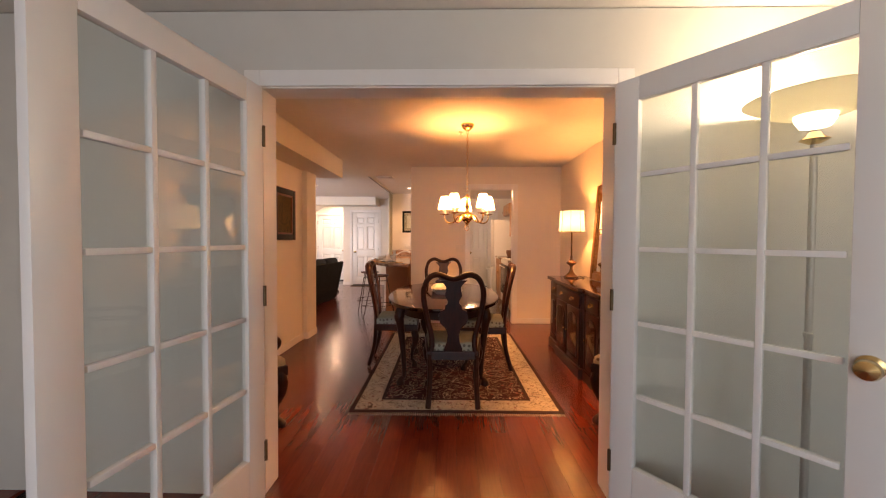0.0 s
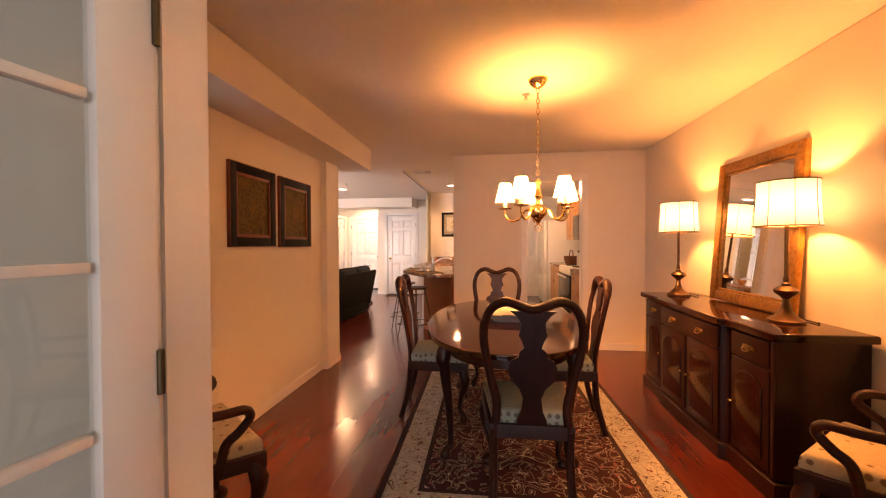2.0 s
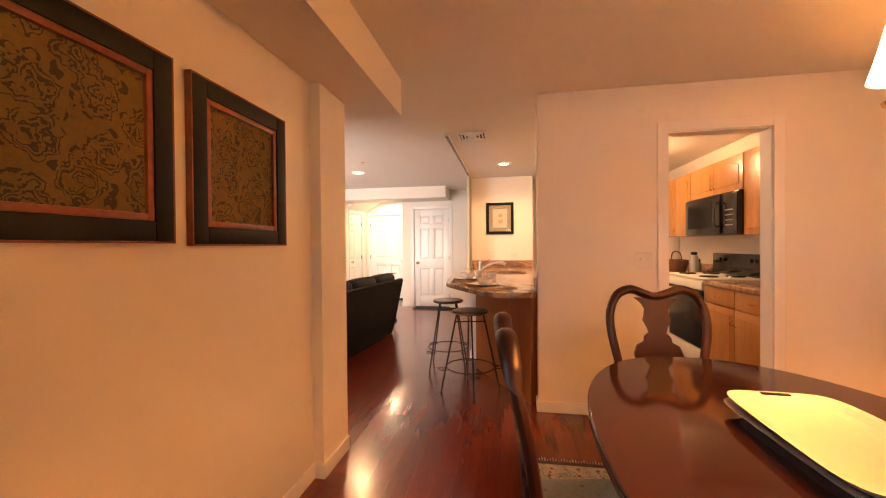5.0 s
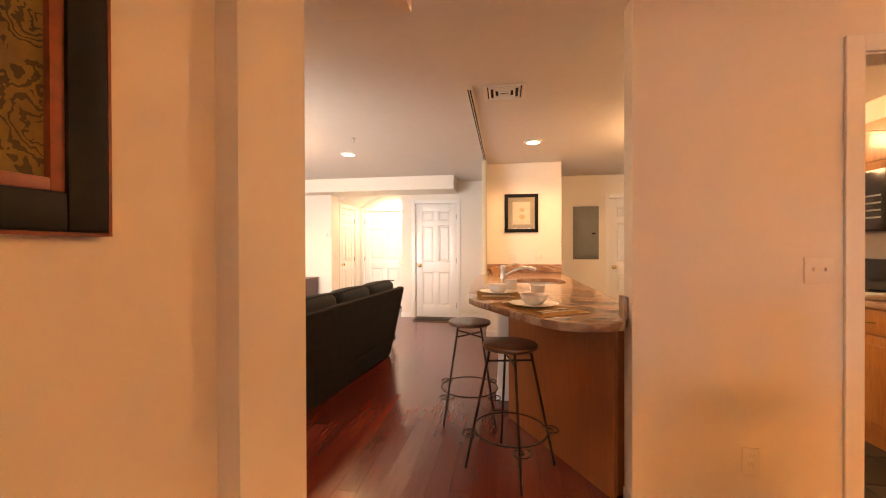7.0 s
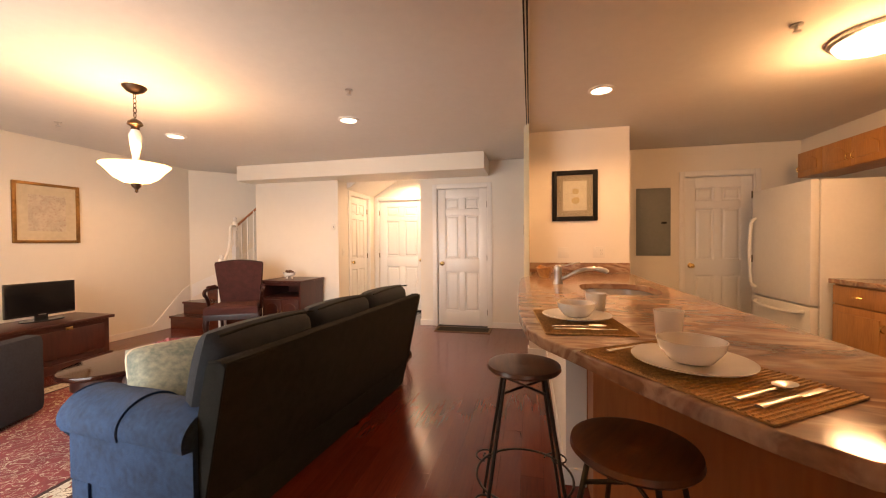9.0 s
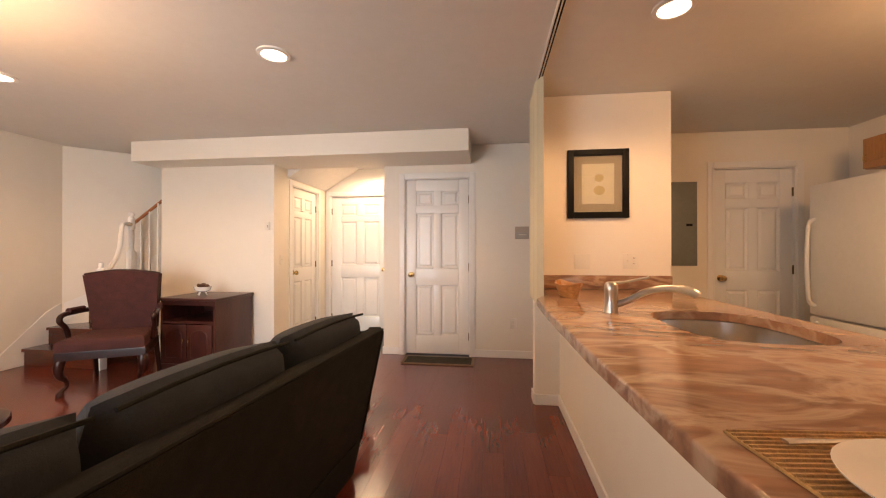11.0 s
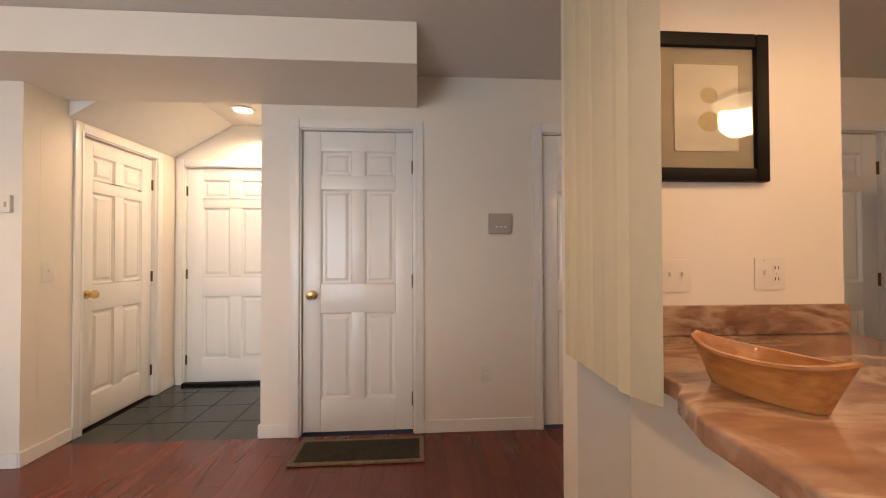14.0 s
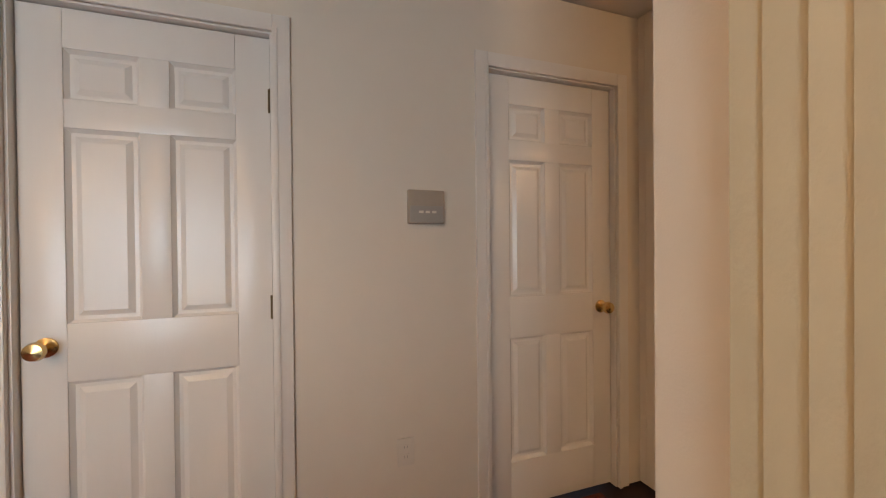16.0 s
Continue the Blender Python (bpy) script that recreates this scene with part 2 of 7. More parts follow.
SHADE = shade_material("lit_linen_shade", (0.09, 0.12, 0.17), (0.6, 0.52, 0.36), (1.0, 0.62, 0.28, 0.12))
SHADEHOT = shade_material("lit_chandelier_shade", (0.86, 0.84, 0.78), (0.1, 0.095, 0.08), (1.0, 0.8, 0.55, 0.6))
PENDANTGLASS = shade_material("lit_alabaster_bowl", (0.82, 0.76, 0.64), (0.12, 0.11, 0.09), (1.0, 0.78, 0.5, 0.9))
BOWLGLOW = material("lit_alabaster", (0.9, 0.85, 0.75), 0.4, vary=0.05, grain=12, bump=0.05, glow=(1.0, 0.80, 0.55, 3.0))
CANGLOW = material("lit_lamp_lens", (0.9, 0.9, 0.85), 0.5, vary=0, bump=0, glow=(1.0, 0.86, 0.66, 7.0))
TORCHGLASS = shade_material("frosted_torchiere_glass", (0.20, 0.19, 0.15), (0.55, 0.52, 0.44), (1.0, 0.85, 0.6, 0.05))
TORCHM = material("torchiere_metal", (0.55, 0.53, 0.48), 0.4, metal=0.3, vary=0.03, bump=0)
BRICK = material("red_brick", (0.36, 0.13, 0.085), 0.85, vary=0.2, grain=50, bump=0.3, per_object=0.22)
MORTAR = material("mortar", (0.42, 0.38, 0.34), 0.95, vary=0.1)
for m_, level in ((BLACKFRAME, 0.15), (CHAIRW, 0.3), (MAHOG, 0.35), (TABLEW, 0.42), (SOFASHADED, 0.15)):
    m_.node_tree.nodes["Principled BSDF"].inputs["Specular IOR Level"].default_value = level
GRASSM = material("lawn", (0.07, 0.11, 0.04), 0.95, vary=0.3, grain=3, bump=0.4)

# ---- mesh helpers ----


def box(bm, x0, x1, y0, y1, z0, z1, bevel=0.0, m=None):
    mat = Matrix.LocRotScale(((x0 + x1) / 2, (y0 + y1) / 2, (z0 + z1) / 2), None, (abs(x1 - x0), abs(y1 - y0), abs(z1 - z0)))
    r = bmesh.ops.create_cube(bm, size=1, matrix=(m @ mat) if m else mat)
    if bevel:
        vs = set(r["verts"])
        es = [e for e in bm.edges if e.verts[0] in vs and e.verts[1] in vs]
        bmesh.ops.bevel(bm, geom=es, offset=bevel, segments=2, affect="EDGES", profile=0.6)
    return bm


def boxed(x0, x1, y0, y1, z0, z1, bevel=0.0, m=None):
    return box(bmesh.new(), x0, x1, y0, y1, z0, z1, bevel, m)


def lathe(bm, profile, segs=24, m=None, sx=1.0, sy=1.0):
    rings = []
    for r, z in profile:
        ring = []
        for k in range(segs):
            a = 2 * math.pi * k / segs
            v = Vector((r * math.cos(a) * sx, r * math.sin(a) * sy, z))
            ring.append(bm.verts.new(m @ v if m else v))
        rings.append(ring)
    for a, b in zip(rings, rings[1:]):
        for k in range(segs):
            bm.faces.new((a[k], a[(k + 1) % segs], b[(k + 1) % segs], b[k]))
    if profile[0][0] > 1e-4:
        bm.faces.new(rings[0][::-1])
    if profile[-1][0] > 1e-4:
        bm.faces.new(rings[-1])
    return bm


def tube(bm, pts, radii, segs=8, m=None, flat=1.0):
    pts = [Vector(p) for p in pts]
    if not hasattr(radii, "__len__"):
        radii = [radii] * len(pts)
    rings = []
    ref = Vector((0, 0, 1))
    for i, p in enumerate(pts):
        d = (pts[min(i + 1, len(pts) - 1)] - pts[max(i - 1, 0)]).normalized()
        if abs(d.dot(ref)) > 0.95:
            side = d.cross(Vector((0, 1, 0))).normalized()
        else:
            side = d.cross(ref).normalized()
        if rings and side.dot(last_side) < 0:
            side = -side
        last_side = side
        up = side.cross(d).normalized()
        ring = []
        for k in range(segs):
            a = 2 * math.pi * k / segs
            v = p + radii[i] * (math.cos(a) * side + math.sin(a) * up * flat)
            ring.append(bm.verts.new(m @ v if m else v))
        rings.append(ring)
    for a, b in zip(rings, rings[1:]):
        for k in range(segs):
            bm.faces.new((a[k], a[(k + 1) % segs], b[(k + 1) % segs], b[k]))
    bm.faces.new(rings[0][::-1])
    bm.faces.new(rings[-1])
    return bm


def slab(bm, outline, z0, z1, m=None, bevel=0.0):
    """A flat shape of any outline in x, y between two heights."""
    lo = [bm.verts.new((m @ Vector((x, y, z0))) if m else (x, y, z0)) for x, y in outline]
    hi = [bm.verts.new((m @ Vector((x, y, z1))) if m else (x, y, z1)) for x, y in outline]
    n = len(outline)
    bm.faces.new(lo[::-1])
    top = bm.faces.new(hi)
    for k in range(n):
        bm.faces.new((lo[k], lo[(k + 1) % n], hi[(k + 1) % n], hi[k]))
    bmesh.ops.recalc_face_normals(bm, faces=bm.faces[:])
    if bevel:
        bmesh.ops.bevel(bm, geom=list(top.edges), offset=bevel, segments=3, affect="EDGES", profile=0.6)
    return bm


def smooth_path(pts, n=6):
    """A rounder run of points through those given."""
    P = [Vector(p) for p in pts]
    out = []
    for i in range(len(P) - 1):
        a, b, c, d = P[max(i - 1, 0)], P[i], P[i + 1], P[min(i + 2, len(P) - 1)]
        for k in range(n):
            t = k / n
            out.append(0.5 * (2 * b + (c - a) * t + (2 * a - 5 * b + 4 * c - d) * t * t + (3 * b - a - 3 * c + d) * t ** 3))
    out.append(P[-1])
    return out


def finish(name, bm, mat, smooth=False):
    bmesh.ops.recalc_face_normals(bm, faces=bm.faces[:])
    me = bpy.data.meshes.new(name)
    bm.to_mesh(me)
    bm.free()
    me.materials.append(mat)
    if smooth:
        me.polygons.foreach_set("use_smooth", [True] * len(me.polygons))
        me.set_sharp_from_angle(angle=radians(40))
    return me


def part(name, bm, mat, parent, label="", smooth=True, m=None):
    ob = new(name, finish(name, bm, mat, smooth))
    ob.parent = parent
    if m:
        ob.matrix_basis = m
    if label:
        tagged(ob, label)
    return ob


def thing(name, m, label, category, group="", kind=""):
    ob = new(name)
    ob.empty_display_size = 0.1
    ob.matrix_world = m
    return tagged(ob, label, category, group, kind)


def structure(name, bm, mat, label="", category="", smooth=False):
    ob = new(name, finish(name, bm, mat, smooth))
    return tagged(ob, label, category, kind="structure")


def wall_x(bm, x0, x1, y0, y1, z1, openings=()):
    """A wall that runs along x, between y0 and y1 thick, with openings (a, b, low, high)."""
    at = x0
    for a, b, lo, hi in sorted(openings):
        if a > at:
            box(bm, at, a, y0, y1, 0, z1)
        if lo > 0:
            box(bm, a, b, y0, y1, 0, lo)
        if hi < z1:
            box(bm, a, b, y0, y1, hi, z1)
        at = b
    if x1 > at:
        box(bm, at, x1, y0, y1, 0, z1)
    return bm


def wall_y(bm, x0, x1, y0, y1, z1, openings=()):
    at = y0
    for a, b, lo, hi in sorted(openings):
        if a > at:
            box(bm, x0, x1, at, a, 0, z1)
        if lo > 0:
            box(bm, x0, x1, a, b, 0, lo)
        if hi < z1:
            box(bm, x0, x1, a, b, hi, z1)
        at = b
    if y1 > at:
        box(bm, x0, x1, at, y1, 0, z1)
    return bm


# ---- the large structure ----
CH = 2.42
XL, XR = -1.68, 1.92          # dining room's side walls
YF0, YF1 = 1.96, 2.10         # wall with the glazed double doors
YK = 5.935                    # wall between dining room and kitchen
YB = 10.66                    # back wall of the living room
XW = -6.45                    # far side wall of the living room
structure("ceiling", box(boxed(XL - 0.8, 2.6, -2.75, 5.0, CH + 0.004, CH + 0.15), XW - 0.2, 2.6, 5.0005, 13.0, CH + 0.004, CH + 0.15), CEIL, "plain painted plaster ceiling", "ceiling")
structure("subfloor", box(boxed(XL - 0.8, 2.6, -2.75, 5.0, -0.2, -0.02), XW - 0.2, 2.6, 5.0005, 13.0, -0.2, -0.02), SUBFLOOR, "dark floor underlay", "floor")
structure("ground", boxed(-60, 60, -60, 60, -0.6, -0.5), GRASSM, "green lawn outside the windows", "ground")
structure("wall_doors", wall_x(bmesh.new(), XL - 0.8, 2.45, YF0, YF1, CH, [(-0.715, 1.045, 0, 2.06)]), WALL, "cream painted wall with a wide doorway", "wall")
structure("wall_left", wall_y(bmesh.new(), XL - 0.28, XL - 0.002, YF1 + 0.002, 5.08, CH, [(2.35, 3.23, 0.68, 2.06)]), WALL, "cream painted wall with a window", "wall")
structure("wall_end", boxed(XL - 0.001, -1.62, 4.905, 5.219, 0, CH), WALL, "cream painted wall end", "wall")
structure("wall_right", boxed(XR, XR + 0.14, YF1 + 0.002, 10.5, 0, CH), WALL, "cream painted side wall", "wall")
structure("wall_kitchen", wall_x(bmesh.new(), -0.39, XR - 0.002, YK, YK + 0.12, CH, [(0.52, 1.19, 0, 2.08)]), WALL, "cream painted wall with a kitchen doorway", "wall")
structure("beam_dining", boxed(XL + 0.002, -1.33, YF1 + 0.004, 5.50, 2.17, CH), WALL, "cream boxed-in soffit under the ceiling", "beam")
structure("wall_living_south", wall_x(bmesh.new(), XW, XL - 0.282, 5.08, 5.22, CH, [(-5.0, -2.8, 0.05, 2.05)]), WALL, "cream painted wall with a wide window", "wall")
structure("wall_living_side", boxed(XW - 0.14, XW, 5.0, 12.9, 0, CH + 1.6), WALL, "cream painted side wall", "wall")
structure("wall_back", wall_x(bmesh.new(), -2.81, -0.05, YB, YB + 0.12, CH, [(-2.56, -1.80, 0, 2.05), (-0.92, -0.20, 0, 2.05)]), WALL, "cream painted wall with two panel doors", "wall")
structure("wall_stairs", boxed(-5.47, -4.03, 10.40, 10.50, 0, CH), WALL, "cream painted wall beside the stairs", "wall")
structure("wall_return", boxed(-0.0495, 0.12, 10.6205, 10.90, 0, CH), WALL, "cream painted wall return", "wall")
structure("wall_hall_side", wall_y(bmesh.new(), -4.15, -4.03, 10.5005, 11.75, CH, [(10.78, 11.50, 0, 2.03)]), WALL, "cream painted entry wall", "wall")
structure("wall_hall_back", wall_x(bmesh.new(), -4.15, -2.60, 11.752, 11.87, CH, [(-3.95, -3.05, 0, 2.03)]), WALL, "cream painted entry wall", "wall")
structure("wall_hall_right", boxed(-2.81, -2.70, YB + 0.122, 11.75, 0, CH), WALL, "cream painted entry wall", "wall")
structure("beam_living", boxed(-5.52, -1.78, 10.06, YB - 0.002, 2.20, CH), WALL, "cream boxed-in soffit under the ceiling", "beam")
structure("wall_pier", boxed(-1.22, -0.21, 9.39, 9.52, 0, CH), WALL, "cream painted pier at the end of the counter", "wall")
structure("wall_pantry", wall_x(bmesh.new(), -0.048, XR + 0.14, 10.50, 10.62, CH, [(0.69, 1.45, 0, 2.05)]), WALL, "cream painted kitchen wall", "wall")


# ---- trim, doors and windows ----
def six_panel_door(name, m, w, h, label, knob_side=1, casing=True, hinge_side=None, knob=True):
    """A panel door in its casing. Its face looks along -y of m, its foot's left corner is m's origin."""
    d = thing(name, m, label, "door", kind="structure")
    t = 0.035
    cols = ((0.0, 0.16), (0.44, 0.56), (0.84, 1.0))
    for a, b in (cols[0], cols[2]):
        part("stile", boxed(a * w + 0.0005, b * w - 0.0005, 0.03, 0.03 + t, 0.012, h, 0.002), DOORW, d)
    rows = ((0.012, 0.225), (0.81, 1.0), (1.645, 1.735), (1.905, h))
    for z0, z1 in rows:
        part("rail", boxed(0.16 * w, 0.84 * w, 0.03, 0.03 + t - 0.001, z0, z1 * (h / 2.03) if z1 < h else z1, 0.002), DOORW, d)
    for z0, z1 in ((0.225, 0.81), (1.0, 1.645), (1.735, 1.905)):
        part("mullion", boxed(0.44 * w, 0.56 * w, 0.03, 0.03 + t - 0.001, z0, z1, 0.002), DOORW, d)
        for a, b in ((0.16, 0.44), (0.56, 0.84)):
            bm = bmesh.new()
            x0, x1 = a * w, b * w
            g = 0.012
            ring = []
            for ins, y in ((0.0, 0.034), (g, 0.046), (g + 0.012, 0.046), (g + 0.03, 0.036)):
                ring.append([bm.verts.new(p) for p in ((x0 + ins, y, z0 + ins), (x1 - ins, y, z0 + ins), (x1 - ins, y, z1 - ins), (x0 + ins, y, z1 - ins))])
            for p, q in zip(ring, ring[1:]):
                for k in range(4):
                    bm.faces.new((p[k], p[(k + 1) % 4], q[(k + 1) % 4], q[k]))
            bm.faces.new(ring[-1])
            part("panel", bm, DOORW, d, smooth=False)
    back = boxed(0.0, w, 0.03 + t, 0.03 + t + 0.004, 0.012, h)
    part("back_face", back, DOORW, d, smooth=False)
    kx = w - 0.065 if knob_side > 0 else 0.065
    if knob:
        kb = lathe(bmesh.new(), [(0.032, 0), (0.032, 0.006), (0.012, 0.012), (0.011, 0.03), (0.024, 0.04), (0.030, 0.054), (0.026, 0.068), (0.0, 0.073)], 20, pose(kx, 0.03, 0.93, 90, 0, 0))
        part("knob", kb, BRASS, d, "round polished brass knob")
    hx = w + 0.004 if knob_side < 0 else -0.004
    for z in (0.22, 1.02, 1.80):
        hb = lathe(bmesh.new(), [(0.0065, -0.045), (0.0065, 0.045)], 10, pose(hx, 0.024, z))
        box(hb, hx - 0.012, hx + 0.012, 0.0275, 0.0295, z - 0.045, z + 0.045)
        part("hinge", hb, HINGE, d)
    if casing:
        c = 0.062
        for x0, x1, z0, z1 in ((-c - 0.012, -0.012, 0, h + 0.012 + c), (w + 0.012, w + 0.012 + c, 0, h + 0.012 + c), (-0.012, w + 0.012, h + 0.012, h + 0.012 + c)):
            bm = boxed(x0, x1, -0.014, 0.0, z0, z1, 0.004)
            if z0 == 0:
                inner = x1 - 0.018 if x0 < 0 else x0
                box(bm, inner, inner + 0.018, -0.019, -0.0145, z0, z1 - 0.05, 0.002)
            part("casing", bm, TRIM, d)
        for x0, x1 in ((-0.012, -0.003), (w + 0.003, w + 0.012)):
            part("jamb", boxed(x0, x1, 0.0, 0.11, 0, h + 0.004), TRIM, d)
        part("jamb", boxed(-0.012, w + 0.012, 0.0, 0.11, h + 0.004, h + 0.0115), TRIM, d)
    return d


six_panel_door("door_1", pose(-2.548, YB, 0), 0.736, 2.035, "white six-panel closet door, closed, with brass knob", knob_side=-1)
six_panel_door("door_2", pose(-0.908, YB, 0), 0.696, 2.035, "white six-panel door, closed, brass knob, beside the counter pier", knob_side=1)
six_panel_door("door_3", pose(0.702, 10.50, 0), 0.736, 2.035, "white six-panel pantry door, closed, brass knob", knob_side=-1)
six_panel_door("door_4", pose(-3.938, 11.752, 0), 0.876, 2.015, "white six-panel entry door, closed", knob_side=1)
six_panel_door("door_5", pose(-4.03, 10.792, 0, 0, 0, 90), 0.696, 2.015, "white six-panel door in the entry, closed, brass knob", knob_side=-1)


def glazed_leaf(m, w, st, hinge_left, label):
    """One leaf of the double doors; x runs from the hinge along the leaf."""
    h, t = 2.035, 0.036
    s = 1 if hinge_left else -1
    d = thing("french_door", m, label, "door", "glazed double doors")
    X = lambda a, b: (min(s * a, s * b), max(s * a, s * b))  # noqa: E731
    for a, b in ((0, st), (w - st, w)):
        part("stile", boxed(*X(a, b), -t / 2, t / 2, 0.01, h, 0.004), DOORW, d)
    z0, z1 = 0.26, h - 0.105
    part("rail", boxed(*X(st, w - st), -t / 2, t / 2, 0.01, z0, 0.004), DOORW, d)
    part("rail", boxed(*X(st, w - st), -t / 2, t / 2, z1, h, 0.004), DOORW, d)
    pw, ph = (w - 2 * st) / 3, (z1 - z0) / 5
    for k in (1, 2):
        part("muntin", boxed(*X(st + k * pw - 0.011, st + k * pw + 0.011), -t / 2 + 0.003, t / 2 - 0.003, z0, z1, 0.005), DOORW, d)
    for r in range(1, 5):
        for k in range(3):
            part("muntin", boxed(*X(st + k * pw + 0.011, st + (k + 1) * pw - 0.011), -t / 2 + 0.004, t / 2 - 0.004, z0 + r * ph - 0.011, z0 + r * ph + 0.011, 0.005), DOORW, d)
    for r in range(5):
        for k in range(3):
            p = part("pane", boxed(*X(st + k * pw + 0.004, st + (k + 1) * pw - 0.004), -0.002, 0.002, z0 + r * ph + 0.004, z0 + (r + 1) * ph - 0.004), GLASS, d, smooth=False)
            p.visible_shadow = False
    for side in ((-1, 1) if not hinge_left else ()):
        kb = lathe(bmesh.new(), [(0.034, 0), (0.034, 0.006), (0.013, 0.012), (0.012, 0.03), (0.026, 0.04), (0.032, 0.055), (0.027, 0.07), (0.0, 0.075)], 20, pose(s * (w - 0.062), side * t / 2, 0.93, 90 if side < 0 else -90, 0, 0))
        part("knob", kb, BRASS, d, "round polished brass knob")
    for z in (0.25, 1.02, 1.80):
        part("hinge", lathe(bmesh.new(), [(0.008, -0.05), (0.008, 0.05)], 10, pose(0, t / 2 + 0.004, z)), HINGE, d)
    return d


glazed_leaf(pose(-0.70, 1.925, 0, 0, 0, 180 + 82.5), 0.925, 0.116, True, "white wooden glazed door with fifteen panes, standing open")
glazed_leaf(pose(1.018, 1.905, 0, 0, 0, -53.5 + 180), 0.88, 0.108, False, "white wooden glazed door with fifteen panes, open, brass knob")

for y0, y1, nm in ((YF0 - 0.016, YF0 - 0.001, "trim_doorway_near"), (YF1 + 0.001, YF1 + 0.016, "trim_doorway_far")):
    bm = bmesh.new()
    for x0, x1, z0, z1 in ((-0.785, -0.707, 0, 2.13), (1.037, 1.115, 0, 2.13), (-0.707, 1.037, 2.052, 2.13)):
        box(bm, x0, x1, y0, y1, z0, z1, 0.004)
    structure(nm, bm, TRIM, "white painted doorway casing", "trim")
bm = bmesh.new()
for x0, x1, z0, z1 in ((-0.7135, -0.70, 0, 2.045), (1.03, 1.0435, 0, 2.045), (-0.7135, 1.0435, 2.046, 2.0585)):
    box(bm, x0, x1, YF0 + 0.001, YF1 - 0.001, z0, z1)
structure("trim_doorway_jamb", bm, TRIM, "white painted doorway jamb", "trim")
bm = bmesh.new()
for x0, x1, z0, z1 in ((0.452, 0.522, 0, 2.15), (1.188, 1.258, 0, 2.15), (0.522, 1.188, 2.078, 2.15)):
    box(bm, x0, x1, YK - 0.016, YK - 0.001, z0, z1, 0.004)
for x0, x1, z0, z1 in ((0.521, 0.53, 0, 2.07), (1.18, 1.189, 0, 2.07), (0.521, 1.189, 2.07, 2.079)):
    box(bm, x0, x1, YK + 0.001, YK + 0.119, z0, z1)
structure("trim_kitchen_doorway", bm, TRIM, "white painted doorway casing", "trim")


def baseboard(runs):
    bm = bmesh.new()
    for x0, y0, x1, y1, nx, ny in runs:
        t = 0.013
        box(bm, min(x0, x1, x0 + nx * t, x1 + nx * t), max(x0, x1, x0 + nx * t, x1 + nx * t), min(y0, y1, y0 + ny * t, y1 + ny * t), max(y0, y1, y0 + ny * t, y1 + ny * t), 0.001, 0.085, 0.004)
    return bm


structure("baseboard", baseboard([
    (XL, YF1 + 0.02, XL, 4.903, 1, 0), (XL + 0.014, 4.905, -1.607, 4.905, 0, -1), (-1.62, 4.907, -1.62, 5.219, 1, 0),
    (XR, YF1 + 0.02, XR, YK - 0.002, -1, 0), (-0.39, YK, 0.45, YK, 0, -1), (1.26, YK, XR - 0.014, YK, 0, -1),
    (-0.39, YK - 0.012, -0.39, YK + 0.10, -1, 0),
    (-2.81, YB, -2.624, YB, 0, -1), (-1.738, YB, -0.984, YB, 0, -1), (-2.81, YB - 0.012, -2.81, 11.74, -1, 0),
    (-5.47, 10.40, -4.03, 10.40, 0, -1), (-4.03, 10.39, -4.03, 10.71, 1, 0), (-4.03, 11.57, -4.03, 11.74, 1, 0),
    (XW, 5.22, XW, 9.45, 1, 0), (-0.04, 10.50, 0.63, 10.50, 0, -1), (-1.22, 9.39, -1.22, 9.52, -1, 0),
    (-1.22, 9.39, -1.0, 9.39, 0, -1)]), TRIM, "white painted baseboard", "baseboard")


def sash_window(name, m, w, h, label, wall_t=0.16, trim=0.055):
    """A double-hung window; x along the wall, the room on -y, m at the opening's lower left inner corner."""
    d = thing(name, m, label, "window", kind="structure")
    f = 0.05
    y0, y1 = wall_t - 0.075, wall_t - 0.005
    part("window_frame", box(box(box(boxed(0.001, f, y0, y1, 0.001, h - 0.001, 0.004), w - f, w - 0.001, y0, y1, 0.001, h - 0.001, 0.004), f, w - f, y0, y1, 0.001, f, 0.004), f, w - f, y0, y1, h - f, h - 0.001, 0.004), VINYL, d)
    for z0, z1, yy in ((f, h / 2 + 0.02, y0 + 0.008), (h / 2 - 0.02, h - f, y0 + 0.036)):
        s = 0.035
        bm = bmesh.new()
        for a, b, c, e in ((f, f + s, z0, z1), (w - f - s, w - f, z0, z1), (f + s, w - f - s, z0, z0 + s), (f + s, w - f - s, z1 - s, z1)):
            box(bm, a, b, yy, yy + 0.026, c, e, 0.004)
        sa = part("sash", bm, VINYL, d)
        p = part("pane", boxed(f + s - 0.005, w - f - s + 0.005, yy + 0.011, yy + 0.015, z0 + s - 0.005, z1 - s + 0.005), GLASS, sa, smooth=False)
        p.visible_shadow = False
    part("window_sill", boxed(-0.07, w + 0.07, -0.06, y0, -0.028, -0.001, 0.006), TRIM, d)
    part("apron", boxed(-0.05, w + 0.05, -0.014, -0.001, -0.10, -0.030, 0.004), TRIM, d)
    for x0, x1, z0, z1 in ((-trim, 0.0, 0, h + trim), (w, w + trim, 0, h + trim), (0.0, w, h, h + trim)):
        part("casing", boxed(x0, x1, -0.012, -0.001, z0, z1, 0.004), TRIM, d)
    return d


sash_window("window_1", pose(XL, 2.35, 0.68, 0, 0, 90), 0.88, 1.38, "white vinyl double-hung window in a deep dining room reveal", 0.28, 0.014)
sash_window("window_2", pose(-2.8, 5.22, 0.05, 0, 0, 180) @ pose(0, 0, 0), 2.2, 2.0, "wide white vinyl window behind the sofa", 0.14)

